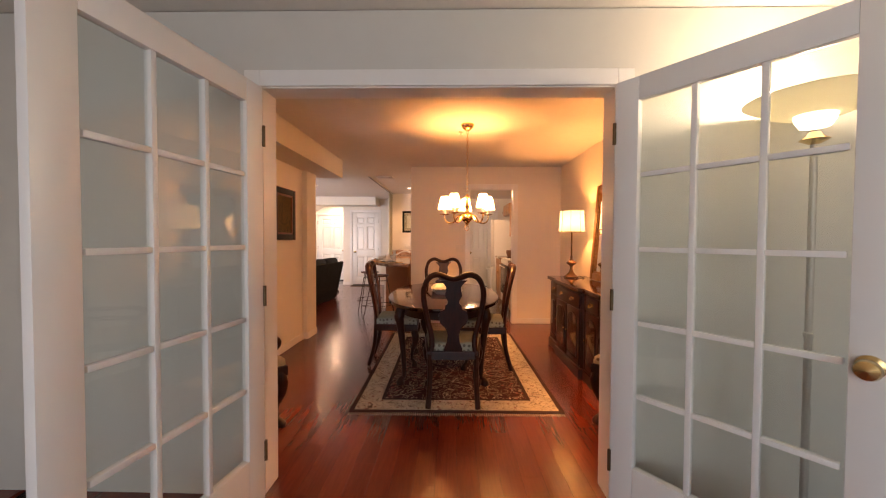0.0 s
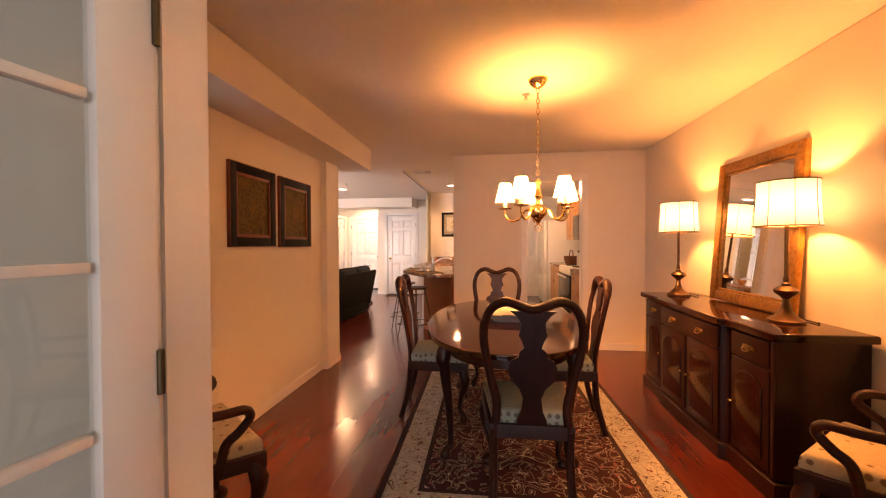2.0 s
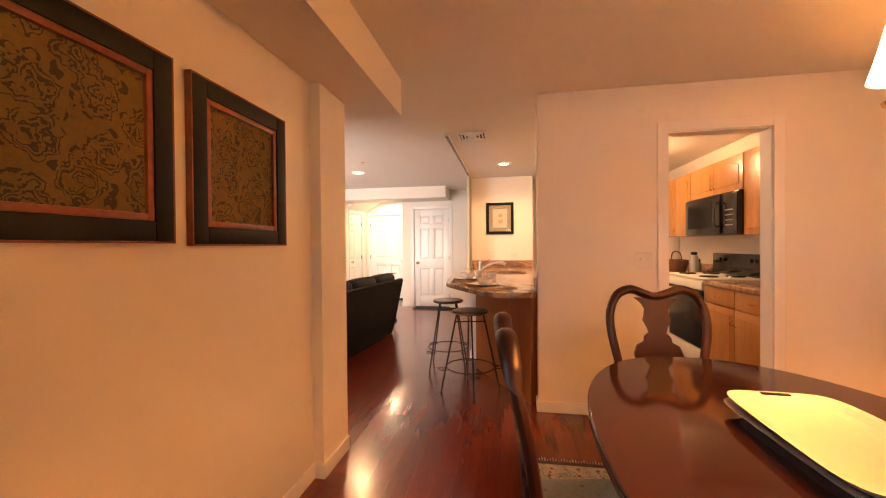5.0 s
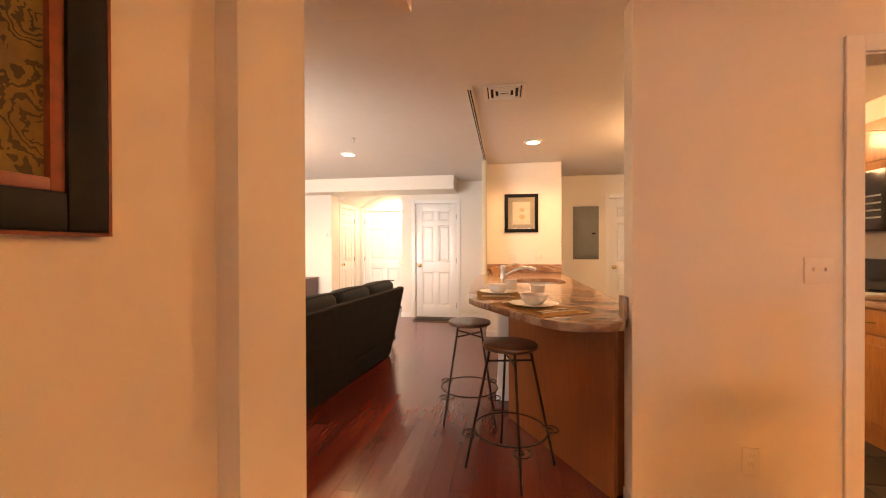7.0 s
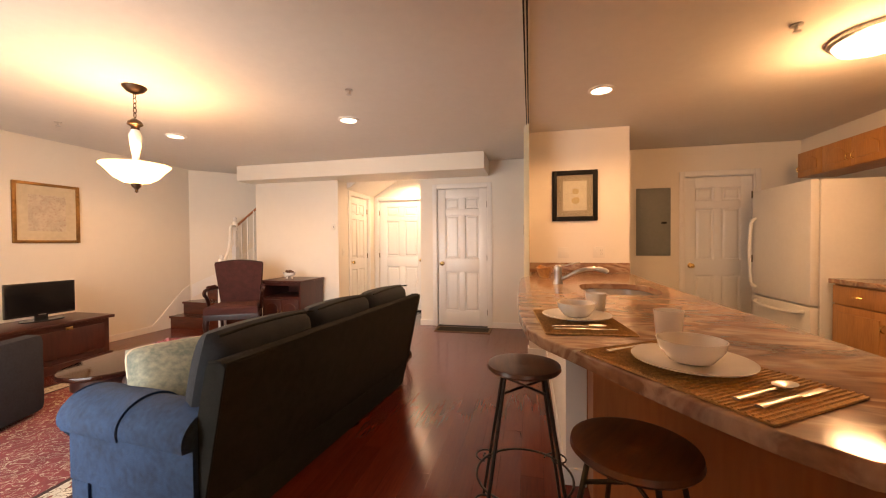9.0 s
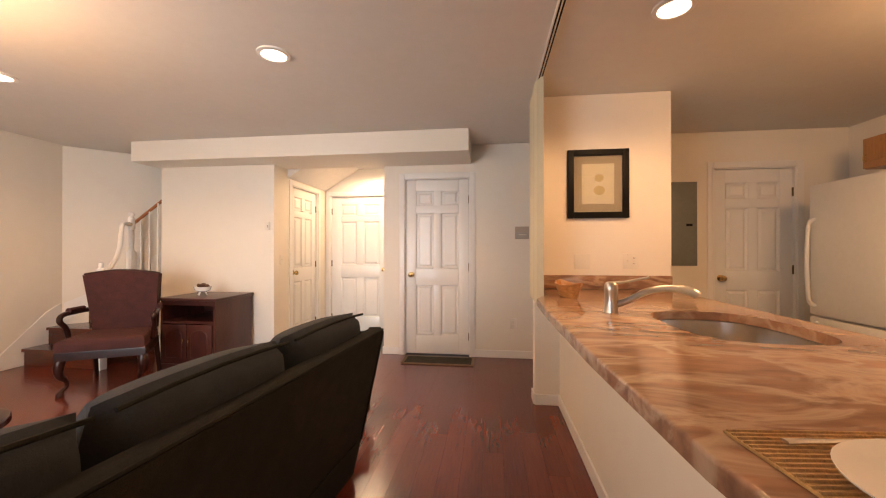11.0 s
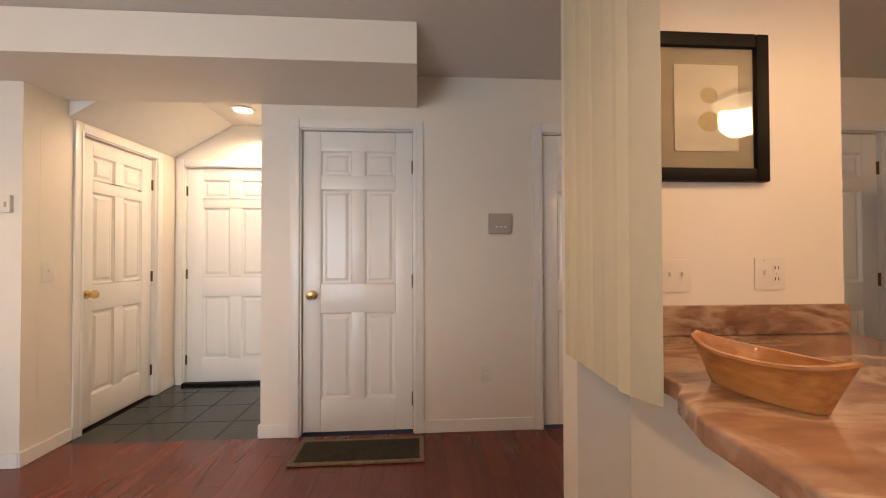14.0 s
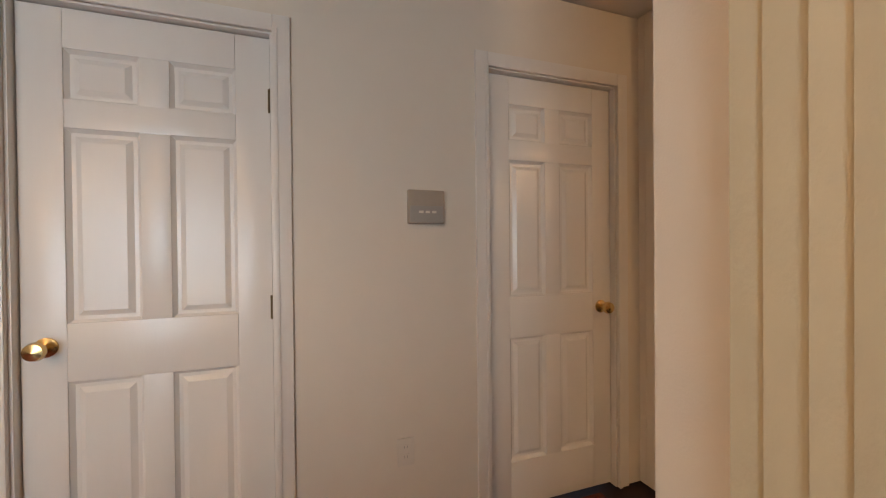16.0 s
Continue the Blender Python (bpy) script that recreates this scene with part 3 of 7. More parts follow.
# horizontal blind over the dining window, half drawn up
bl = thing("window_blind", pose(XL - 0.02, 2.37, 0), "half-raised pale horizontal slat blind in the window", "blind")
part("headrail", boxed(-0.045, 0.0, 0.0, 0.84, 2.015, 2.055, 0.003), WOODBLIND, bl)
slat = finish("slat", boxed(-0.021, 0.021, 0, 0.84, -0.0012, 0.0012), WOODBLIND)
for k in range(16):
    o = new("slat", slat)
    o.parent = bl
    o.matrix_basis = pose(-0.022, 0, 1.998 - 0.024 * k, 0, -32, 0)
for k in range(8):
    o = new("slat", slat)
    o.parent = bl
    o.matrix_basis = pose(-0.022, 0, 1.612 - 0.0045 * k)
part("bottom_rail", boxed(-0.045, 0.0, 0.0, 0.84, 1.552, 1.574, 0.003), WOODBLIND, bl)
for y in (0.12, 0.72):
    part("cord", tube(bmesh.new(), [(-0.001, y, 2.015), (-0.001, y, 1.57)], 0.0012, 5), WOODBLIND, bl)
part("pull_cord", tube(bmesh.new(), [(0.004, 0.80, 2.015), (0.006, 0.80, 1.3), (0.008, 0.805, 0.55)], 0.0015, 5), WOODBLIND, bl)

# stairs with winding first steps
TREAD = material("stair_cherry", (0.13, 0.03, 0.016), 0.25, coat=0.3, vary=0.2, grain=14, bump=0.04, stretch=(0.6, 6, 6))
st = thing("staircase", pose(0, 0, 0), "dark cherry staircase rising beside the wall, white rail", "stairs", kind="structure")
DIAG = Matrix.Translation((XW, 10.10, 0)) @ pose(0, 0, 0, 0, 0, 45)
for k, front in enumerate((((XW + 0.003, 9.74), (-5.53, 9.72)), ((XW + 0.003, 9.96), (-5.535, 9.92)), ((-6.29, 10.26), (-5.54, 10.10)), ((-6.02, 10.52), (-5.76, 10.30)))):
    (xa, ya), (xb, yb) = front
    top_z = 0.181 * (k + 1)
    part("step", slab(bmesh.new(), [(xa, ya), (xb, yb), (xb - 0.001 * k, 10.385 - 0.002 * k), (max(xa, -5.9), 10.62), (xa, 10.62)], 0.001, top_z - 0.030), TREAD, st, smooth=False)
    part("tread", slab(bmesh.new(), [(xa, ya - 0.025), (xb, yb - 0.025), (xb - 0.001 * k, 10.385), (max(xa, -5.9), 10.625), (xa, 10.625)], top_z - 0.029, top_z, bevel=0.006), TREAD, st)
for k in range(5):
    x0 = -5.74 + 0.24 * k
    part("step", boxed(x0, x0 + 0.24, 10.506, 11.35, 0.181 * (k + 4), 0.181 * (k + 5) - 0.03), TREAD, st, smooth=False)
    part("tread", boxed(x0 - 0.025, x0 + 0.238, 10.504, 11.35, 0.181 * (k + 5) - 0.029, 0.181 * (k + 5), 0.006), TREAD, st)
part("stringer", slab(bmesh.new(), [(9.44, 0.002), (9.44, 0.06), (9.94, 0.53), (10.085, 0.61), (10.085, 0.002)], 0, 0.012, Matrix(((0, 0, 1, XW + 0.002), (1, 0, 0, 0), (0, 1, 0, 0), (0, 0, 0, 1)))), TRIM, st)
part("stringer", slab(bmesh.new(), [(0.02, 0.40), (0.02, 0.61), (0.36, 0.77), (1.1, 1.35), (1.1, 1.0)], 0.002, 0.014, DIAG @ Matrix(((1, 0, 0, 0), (0, 0, -1, 0), (0, 1, 0, 0), (0, 0, 0, 1)))), TRIM, st)
for nx_, ny_, nz_, nt_ in ((-5.50, 9.72, 0.001, 1.08), (-5.83, 10.36, 0.545, 1.66)):
    part("newel_post", lathe(box(bmesh.new(), nx_ - 0.036, nx_ + 0.036, ny_ - 0.036, ny_ + 0.036, nz_, nt_ - 0.46, 0.004), [(0.031, nt_ - 0.46), (0.022, nt_ - 0.41), (0.030, nt_ - 0.30), (0.027, nt_ - 0.20), (0.036, nt_ - 0.19), (0.036, nt_ - 0.06), (0.020, nt_ - 0.045), (0.030, nt_ - 0.02), (0.024, nt_ + 0.008), (0.0, nt_ + 0.016)], 16, pose(nx_, ny_, 0)), TRIM, st)
part("handrail", tube(bmesh.new(), smooth_path([(-5.50, 9.75, 0.965), (-5.57, 9.87, 1.02), (-5.66, 10.03, 1.14), (-5.70, 10.10, 1.27), (-5.715, 10.13, 1.42), (-5.725, 10.15, 1.50), (-5.76, 10.22, 1.525), (-5.83, 10.36, 1.525)]), 0.023, 10), TRIM, st)
part("handrail", tube(bmesh.new(), [(-5.83, 10.385, 1.535), (-5.475, 10.42, 1.815)], 0.018, 10), OAKPANEL, st, "stained wooden handrail")
for xb in (-5.745, -5.63, -5.515):
    part("baluster", lathe(bmesh.new(), [(0.013, 0.74), (0.013, 0.98), (0.016, 1.0), (0.010, 1.05), (0.009, 1.595 + 0.79 * (xb + 5.745))], 10, pose(xb, 10.40, 0)), TRIM, st)
part("curb", slab(bmesh.new(), [(-5.795, 0.002), (-5.795, 0.73), (-5.475, 0.92), (-5.475, 0.002)], 10.39, 10.44, Matrix(((1, 0, 0, 0), (0, 0, 1, 0), (0, 1, 0, 0), (0, 0, 0, 1)))), WALL, st, "white painted closed stair side", smooth=False)
structure("wall_winder", slab(bmesh.new(), [(0.0, 0.0), (2.6, 0.0), (2.6, 0.1), (-0.1, 0.1)], 0.0, CH, DIAG), WALL, "cream painted stair wall at an angle", "wall")
structure("wall_stairwell", boxed(XW + 0.002, -3.0, 12.9, 13.0, 0, CH), WALL, "cream painted stairwell wall", "wall")

# sloped plaster under the stairs over the entry
bm = bmesh.new()
slab(bm, [(-4.028, 2.10), (-4.028, CH), (-3.5, CH)], 0, 1.06, Matrix(((1, 0, 0, 0), (0, 0, 1, YB + 0.02), (0, 1, 0, 0), (0, 0, 0, 1))))
structure("ceiling_slope", bm, CEIL, "sloped plaster ceiling over the entry", "ceiling")

# sunroom shell round the start of the walk
structure("wall_sunroom_right", boxed(2.30, 2.42, -2.6, YF0 - 0.002, 0, CH), SUNWALL, "pale grey-green painted wall", "wall")
structure("wall_sunroom_left", boxed(-2.42, -2.30, -2.6, YF0 - 0.002, 0, CH), WARMLITWALL, "painted sunroom wall, warm light put into its colour", "wall")
structure("wall_sunroom_back", wall_x(bmesh.new(), -2.42, 2.42, -2.72, -2.60, CH, [(-1.4, 1.6, 0.6, 2.1)]), SUNWALL, "pale painted wall with a wide window", "wall")
structure("wall_sunroom_face", wall_x(bmesh.new(), -2.298, 2.298, YF0 - 0.006, YF0 - 0.002, CH - 0.002, [(-0.786, 1.116, 0, 2.131)]), SUNWALL, "pale grey-green painted wall", "wall")
sash_window("window_3", pose(-1.4, -2.60, 0.6, 0, 0, 180) @ pose(-3.0, 0, 0), 3.0, 1.5, "wide white vinyl window of the sunroom", 0.12)

# torchiere lamp behind the open door
tl = thing("floor_lamp", pose(1.73, 1.69, 0), "pale metal torchiere floor lamp, lit, behind the open door", "lamp")
part("base", lathe(bmesh.new(), [(0.14, 0.001), (0.14, 0.012), (0.05, 0.03), (0.016, 0.06)], 28), TORCHM, tl)
part("pole", lathe(bmesh.new(), [(0.014, 0.05), (0.014, 0.9), (0.018, 0.905), (0.018, 0.92), (0.013, 0.925), (0.013, 1.72)], 14), TORCHM, tl)
part("collar", lathe(bmesh.new(), [(0.014, 1.70), (0.05, 1.72), (0.03, 1.735), (0.02, 1.75)], 20), BRASS, tl, "brass collar")
part("diffuser", lathe(bmesh.new(), [(0.015, 1.765), (0.05, 1.772), (0.066, 1.80), (0.07, 1.82)], 28), BOWLGLOW, tl, "glowing glass cup under the bowl")
part("bowl", lathe(bmesh.new(), [(0.105, 1.82), (0.16, 1.84), (0.24, 1.89), (0.235, 1.893), (0.155, 1.846), (0.10, 1.826)], 36), TORCHGLASS, tl, "frosted glass bowl")


# ---- patterned cloths ----
def dotted_cloth(name, ground, dot, scale, rough=0.9):
    m = material(name, ground, rough, vary=0.1, grain=60, bump=0.2, bump_scale=300)
    nt = m.node_tree
    b = nt.nodes["Principled BSDF"]
    src = b.inputs["Base Color"].links[0].from_socket
    tc = nt.nodes.new("ShaderNodeTexCoord")
    vo = nt.nodes.new("ShaderNodeTexVoronoi")
    vo.inputs["Scale"].default_value, vo.inputs["Randomness"].default_value = scale, 0.25
    nt.links.new(tc.outputs["Object"], vo.inputs["Vector"])
    rp = nt.nodes.new("ShaderNodeValToRGB")
    rp.color_ramp.elements[0].position, rp.color_ramp.elements[1].position = 0.26, 0.34
    nt.links.new(vo.outputs["Distance"], rp.inputs[0])
    mx = nt.nodes.new("ShaderNodeMix")
    mx.data_type = "RGBA"
    mx.inputs[6].default_value = (*dot, 1)
    nt.links.new(src, mx.inputs[7])
    nt.links.new(rp.outputs[0], mx.inputs[0])
    nt.links.new(mx.outputs[2], b.inputs["Base Color"])
    return m


def scroll_cloth(name, ground, vine, flower, scale):
    """A woven field with curling vines and small flowers."""
    m = material(name, ground, 0.95, vary=0.15, grain=90, bump=0.35, bump_scale=420)
    nt = m.node_tree
    b = nt.nodes["Principled BSDF"]
    src = b.inputs["Base Color"].links[0].from_socket
    tc = nt.nodes.new("ShaderNodeTexCoord")
    nz = nt.nodes.new("ShaderNodeTexNoise")
    nz.inputs["Scale"].default_value, nz.inputs["Detail"].default_value = scale, 0.0
    nz.inputs["Distortion"].default_value = 2.2
    nt.links.new(tc.outputs["Object"], nz.inputs["Vector"])
    rp = nt.nodes.new("ShaderNodeValToRGB")
    e = rp.color_ramp.elements
    e[0].position, e[0].color = 0.0, (0, 0, 0, 1)
    e[1].position, e[1].color = 0.475, (0, 0, 0, 1)
    for p, c in ((0.487, 1), (0.508, 1), (0.52, 0), (0.60, 0), (0.607, 1), (0.622, 1), (0.63, 0)):
        el = e.new(p)
        el.color = (c, c, c, 1)
    nt.links.new(nz.outputs[0], rp.inputs[0])
    mx = nt.nodes.new("ShaderNodeMix")
    mx.data_type = "RGBA"
    nt.links.new(rp.outputs[0], mx.inputs[0])
    nt.links.new(src, mx.inputs[6])
    mx.inputs[7].default_value = (*vine, 1)
    vo = nt.nodes.new("ShaderNodeTexVoronoi")
    vo.inputs["Scale"].default_value = scale * 1.6
    nt.links.new(tc.outputs["Object"], vo.inputs["Vector"])
    r2 = nt.nodes.new("ShaderNodeValToRGB")
    r2.color_ramp.elements[0].position, r2.color_ramp.elements[1].position = 0.16, 0.20
    r2.color_ramp.elements[0].color, r2.color_ramp.elements[1].color = (1, 1, 1, 1), (0, 0, 0, 1)
    nt.links.new(vo.outputs["Distance"], r2.inputs[0])
    m2 = nt.nodes.new("ShaderNodeMix")
    m2.data_type = "RGBA"
    nt.links.new(r2.outputs[0], m2.inputs[0])
    nt.links.new(mx.outputs[2], m2.inputs[6])
    m2.inputs[7].default_value = (*flower, 1)
    nt.links.new(m2.outputs[2], b.inputs["Base Color"])
    return m


SEATCLOTH = dotted_cloth("seat_cloth", (0.30, 0.33, 0.27), (0.12, 0.115, 0.09), 26)
ARMCLOTH = dotted_cloth("armchair_cloth", (0.55, 0.46, 0.30), (0.19, 0.13, 0.08), 22)
RUGFIELD = scroll_cloth("rug_field", (0.065, 0.010, 0.012), (0.55, 0.45, 0.33), (0.30, 0.09, 0.07), 9)
RUGBORDER = scroll_cloth("rug_border", (0.60, 0.54, 0.43), (0.11, 0.07, 0.05), (0.20, 0.05, 0.04), 11)
RUGEDGE = material("rug_edge", (0.05, 0.018, 0.016), 0.95, vary=0.2, grain=120, bump=0.3, bump_scale=400)
LIVINGFIELD = scroll_cloth("living_rug_field", (0.24, 0.045, 0.05), (0.44, 0.36, 0.27), (0.40, 0.27, 0.22), 11)
def damask_cloth(name, ground, dark):
    """Woven cloth with large ruffled flowers and small leaves."""
    m = material(name, ground, 0.9, vary=0.12, grain=70, bump=0.2, bump_scale=400)
    nt = m.node_tree
    b = nt.nodes["Principled BSDF"]
    src = b.inputs["Base Color"].links[0].from_socket
    N_ = lambda kind: nt.nodes.new("ShaderNode" + kind)  # noqa: E731

    def calc(op, a, c):
        nd = N_("Math")
        nd.operation = op
        for k, v in enumerate((a, c)):
            if hasattr(v, "links"):
                nt.links.new(v, nd.inputs[k])
            else:
                nd.inputs[k].default_value = v
        return nd.outputs[0]

    tc = N_("TexCoord")
    wob = N_("TexNoise")
    wob.inputs["Scale"].default_value, wob.inputs["Detail"].default_value = 30, 3
    nt.links.new(tc.outputs["Object"], wob.inputs["Vector"])
    wide = N_("TexVoronoi")
    wide.inputs["Scale"].default_value, wide.inputs["Randomness"].default_value = 8.0, 0.75
    leafy = N_("TexVoronoi")
    leafy.inputs["Scale"].default_value, leafy.inputs["Randomness"].default_value = 17, 1.0
    flat_ = N_("Mapping")
    flat_.inputs["Rotation"].default_value = (math.pi / 2, 0, 0)
    nt.links.new(tc.outputs["Object"], flat_.inputs[0])
    for v in (wide, leafy):
        v.voronoi_dimensions = "2D"
        nt.links.new(flat_.outputs[0], v.inputs["Vector"])
    ruffled = calc("ADD", wide.outputs["Distance"], calc("MULTIPLY", calc("SUBTRACT", wob.outputs[0], 0.5), 0.8))
    petal = calc("LESS_THAN", calc("FRACT", calc("MULTIPLY", ruffled, 7.5), 0), 0.40)
    flower = calc("MULTIPLY", calc("MULTIPLY", petal, calc("GREATER_THAN", leafy.outputs["Distance"], 0.20)), calc("LESS_THAN", ruffled, 0.52))
    leaf_d = calc("ADD", leafy.outputs["Distance"], calc("MULTIPLY", calc("SUBTRACT", wob.outputs[0], 0.5), 0.5))
    sprig = calc("MULTIPLY", calc("LESS_THAN", leaf_d, 0.30), calc("GREATER_THAN", ruffled, 0.54))
    mask = calc("MULTIPLY", calc("MAXIMUM", flower, sprig), 0.88)
    mx = N_("Mix")
    mx.data_type = "RGBA"
    nt.links.new(mask, mx.inputs[0])
    nt.links.new(src, mx.inputs[6])
    mx.inputs[7].default_value = (*dark, 1)
    nt.links.new(mx.outputs[2], b.inputs["Base Color"])
    return m


DAMASK = damask_cloth("picture_damask", (0.15, 0.095, 0.028), (0.030, 0.021, 0.010))
BOTANIC = scroll_cloth("botanical_print", (0.62, 0.54, 0.42), (0.34, 0.25, 0.20), (0.36, 0.20, 0.17), 20)


# ---- dining room ----
def rug(m, w, l, label, field, border, bw=0.24):
    r = thing("rug", m, label, "rug")
    part("field", boxed(-w / 2 + bw, w / 2 - bw, -l / 2 + bw, l / 2 - bw, 0.001, 0.010), field, r, smooth=False)
    for a, b, mat, z, nm in ((0.035, bw - 0.03, border, 0.0105, "border"), (0.0, 0.035, RUGEDGE, 0.009, "edging"), (bw - 0.03, bw, RUGEDGE, 0.0095, "guard_stripe")):
        bm = bmesh.new()
        box(bm, -w / 2 + a, w / 2 - a, -l / 2 + a, -l / 2 + b, 0.001, z)
        box(bm, -w / 2 + a, w / 2 - a, l / 2 - b, l / 2 - a, 0.001, z)
        box(bm, -w / 2 + a, -w / 2 + b, -l / 2 + b, l / 2 - b, 0.001, z)
        box(bm, w / 2 - b, w / 2 - a, -l / 2 + b, l / 2 - b, 0.001, z)
        part(nm, bm, mat, r, smooth=False)
    for s in (-1, 1):
        bm = bmesh.new()
        for k in range(int(w / 0.016)):
            x = -w / 2 + 0.008 + k * 0.016
            box(bm, x - 0.003, x + 0.003, *sorted((s * l / 2, s * (l / 2 + 0.04 + 0.01 * math.sin(k * 1.7)))), 0.001, 0.004)
        part("fringe", bm, border, r, smooth=False)
    return r


rug(pose(0.268, 4.07, 0, 0, 0, 0.8), 1.62, 2.38, "dark red oriental rug with cream floral border under the table", RUGFIELD, RUGBORDER)


def cabriole(bm, foot_x, foot_y, top, big=1.0):
    sx, sy = (1 if foot_x > 0 else -1), (1 if foot_y > 0 else -1)
    o = lambda d: (foot_x + sx * d, foot_y + sy * d)  # noqa: E731
    pts = [(*o(-0.012), top), (*o(0.012 * big), top - 0.09), (*o(0.006), top - 0.17), (*o(-0.018), top * 0.38), (*o(-0.024), 0.075), (*o(-0.004), 0.045), (*o(0.004), 0.02), (*o(0.004), 0.002)]
    rad = [0.034 * big, 0.038 * big, 0.028 * big, 0.019 * big, 0.014 * big, 0.018 * big, 0.03 * big, 0.028 * big]
    P = smooth_path(pts, 4)
    R = [rad[min(int(i / 4), 7)] + (rad[min(int(i / 4) + 1, 7)] - rad[min(int(i / 4), 7)]) * ((i % 4) / 4) for i in range(len(P))]
    return tube(bm, P, R, 10)


def queen_chair(name, m, label, cloth, arms=False, group="chairs round the table"):
    """A chair with a yoke back and a vase splat; it faces +y."""
    c = thing(name, m, label, "chair", group)
    w = 0.25 if not arms else 0.28
    part("seat_frame", slab(bmesh.new(), [(-w, 0.235), (w, 0.235), (0.20, -0.21), (-0.20, -0.21)], 0.36, 0.425, bevel=0.006), CHAIRW, c)
    bm = slab(bmesh.new(), [(-w + 0.015, 0.225), (w - 0.015, 0.225), (0.185, -0.19), (-0.185, -0.19)], 0.4255, 0.49, bevel=0.04)
    part("seat", bm, cloth, c)
    for s in (-1, 1):
        part("leg", cabriole(bmesh.new(), s * (w - 0.035), 0.20, 0.40), CHAIRW, c)
        part("leg", tube(bmesh.new(), smooth_path([(s * 0.18, -0.195, 0.40), (s * 0.18, -0.21, 0.2), (s * 0.19, -0.265, 0.002)], 3), 0.021, 8), CHAIRW, c)
    half = [(0.175, -0.195, 0.40), (0.165, -0.20, 0.52), (0.195, -0.215, 0.66), (0.225, -0.24, 0.82), (0.222, -0.262, 0.92), (0.185, -0.275, 1.00), (0.12, -0.28, 1.028), (0.06, -0.28, 1.008), (0.0, -0.28, 0.992)]
    P = smooth_path(half + [(-x, y, z) for x, y, z in half[::-1][1:]], 4)
    part("backrest", tube(bmesh.new(), P, [0.021 + 0.006 * max(0, (p[2] - 0.9) / 0.1) for p in P], 10, flat=0.8), CHAIRW, c)
    prof = [(0.405, 0.075), (0.45, 0.07), (0.50, 0.05), (0.56, 0.042), (0.61, 0.06), (0.65, 0.10), (0.70, 0.115), (0.745, 0.10), (0.765, 0.065), (0.79, 0.062), (0.81, 0.04), (0.84, 0.05), (0.87, 0.066), (0.90, 0.058), (0.93, 0.055), (0.96, 0.075), (0.985, 0.105)]
    bm = bmesh.new()
    rows_ = []
    for z, hw in prof:
        y = -0.195 - 0.085 * ((z - 0.40) / 0.6)
        rows_.append([bm.verts.new(v) for v in ((-hw, y - 0.009, z), (hw, y - 0.009, z), (hw, y + 0.009, z), (-hw, y + 0.009, z))])
    for a, b in zip(rows_, rows_[1:]):
        for k in range(4):
            bm.faces.new((a[k], a[(k + 1) % 4], b[(k + 1) % 4], b[k]))
    bm.faces.new(rows_[0][::-1])
    bm.faces.new(rows_[-1])
    part("splat", bm, CHAIRW, c)
    if arms:
        for s in (-1, 1):
            part("armrest", tube(bmesh.new(), smooth_path([(s * 0.215, -0.235, 0.66), (s * 0.26, -0.10, 0.645), (s * 0.285, 0.06, 0.635), (s * 0.275, 0.15, 0.625), (s * 0.265, 0.175, 0.585), (s * 0.27, 0.13, 0.54), (s * 0.268, 0.08, 0.50), (s * 0.262, 0.06, 0.40)], 5), 0.019, 10), CHAIRW, c)
    return c


ch = queen_chair("dining_chair", pose(0.257, 3.19, 0.0105), "dark mahogany vase-back dining chair with patterned green seat", SEATCLOTH)
copy_thing(ch, pose(0.135, 4.81, 0.0105, 0, 0, 180))
copy_thing(ch, pose(-0.345, 4.10, 0.0105, 0, 0, -90 + 3))
copy_thing(ch, pose(0.585, 4.0, 0.0105, 0, 0, 90 - 4))
ac = queen_chair("armchair", pose(-1.25, 2.63, 0.002, 0, 0, -37), "dark mahogany armchair with spotted cream seat by the wall", ARMCLOTH, True, "armchairs by the doorway")
copy_thing(ac, pose(1.60, 2.76, 0.002, 0, 0, 38))

# oval table
tb = thing("dining_table", pose(0.165, 3.97, 0), "polished mahogany oval dining table on cabriole legs", "table")
N = 64
oval = lambda a, b, e=2.25: [(a * math.copysign(abs(math.cos(q)) ** (2 / e), math.cos(q)), b * math.copysign(abs(math.sin(q)) ** (2 / e), math.sin(q))) for q in (2 * math.pi * k / N for k in range(N))]  # noqa: E731
part("tabletop", slab(bmesh.new(), oval(0.545, 0.92), 0.722, 0.75, bevel=0.009), TABLEW, tb)
part("apron", slab(bmesh.new(), oval(0.45, 0.78), 0.63, 0.7215), MAHOG, tb)
for sx in (-1, 1):
    for sy in (-1, 1):
        part("leg", cabriole(bmesh.new(), sx * 0.37, sy * 0.55, 0.70, 1.25), CHAIRW, tb, m=pose(0, 0, 0.0105))

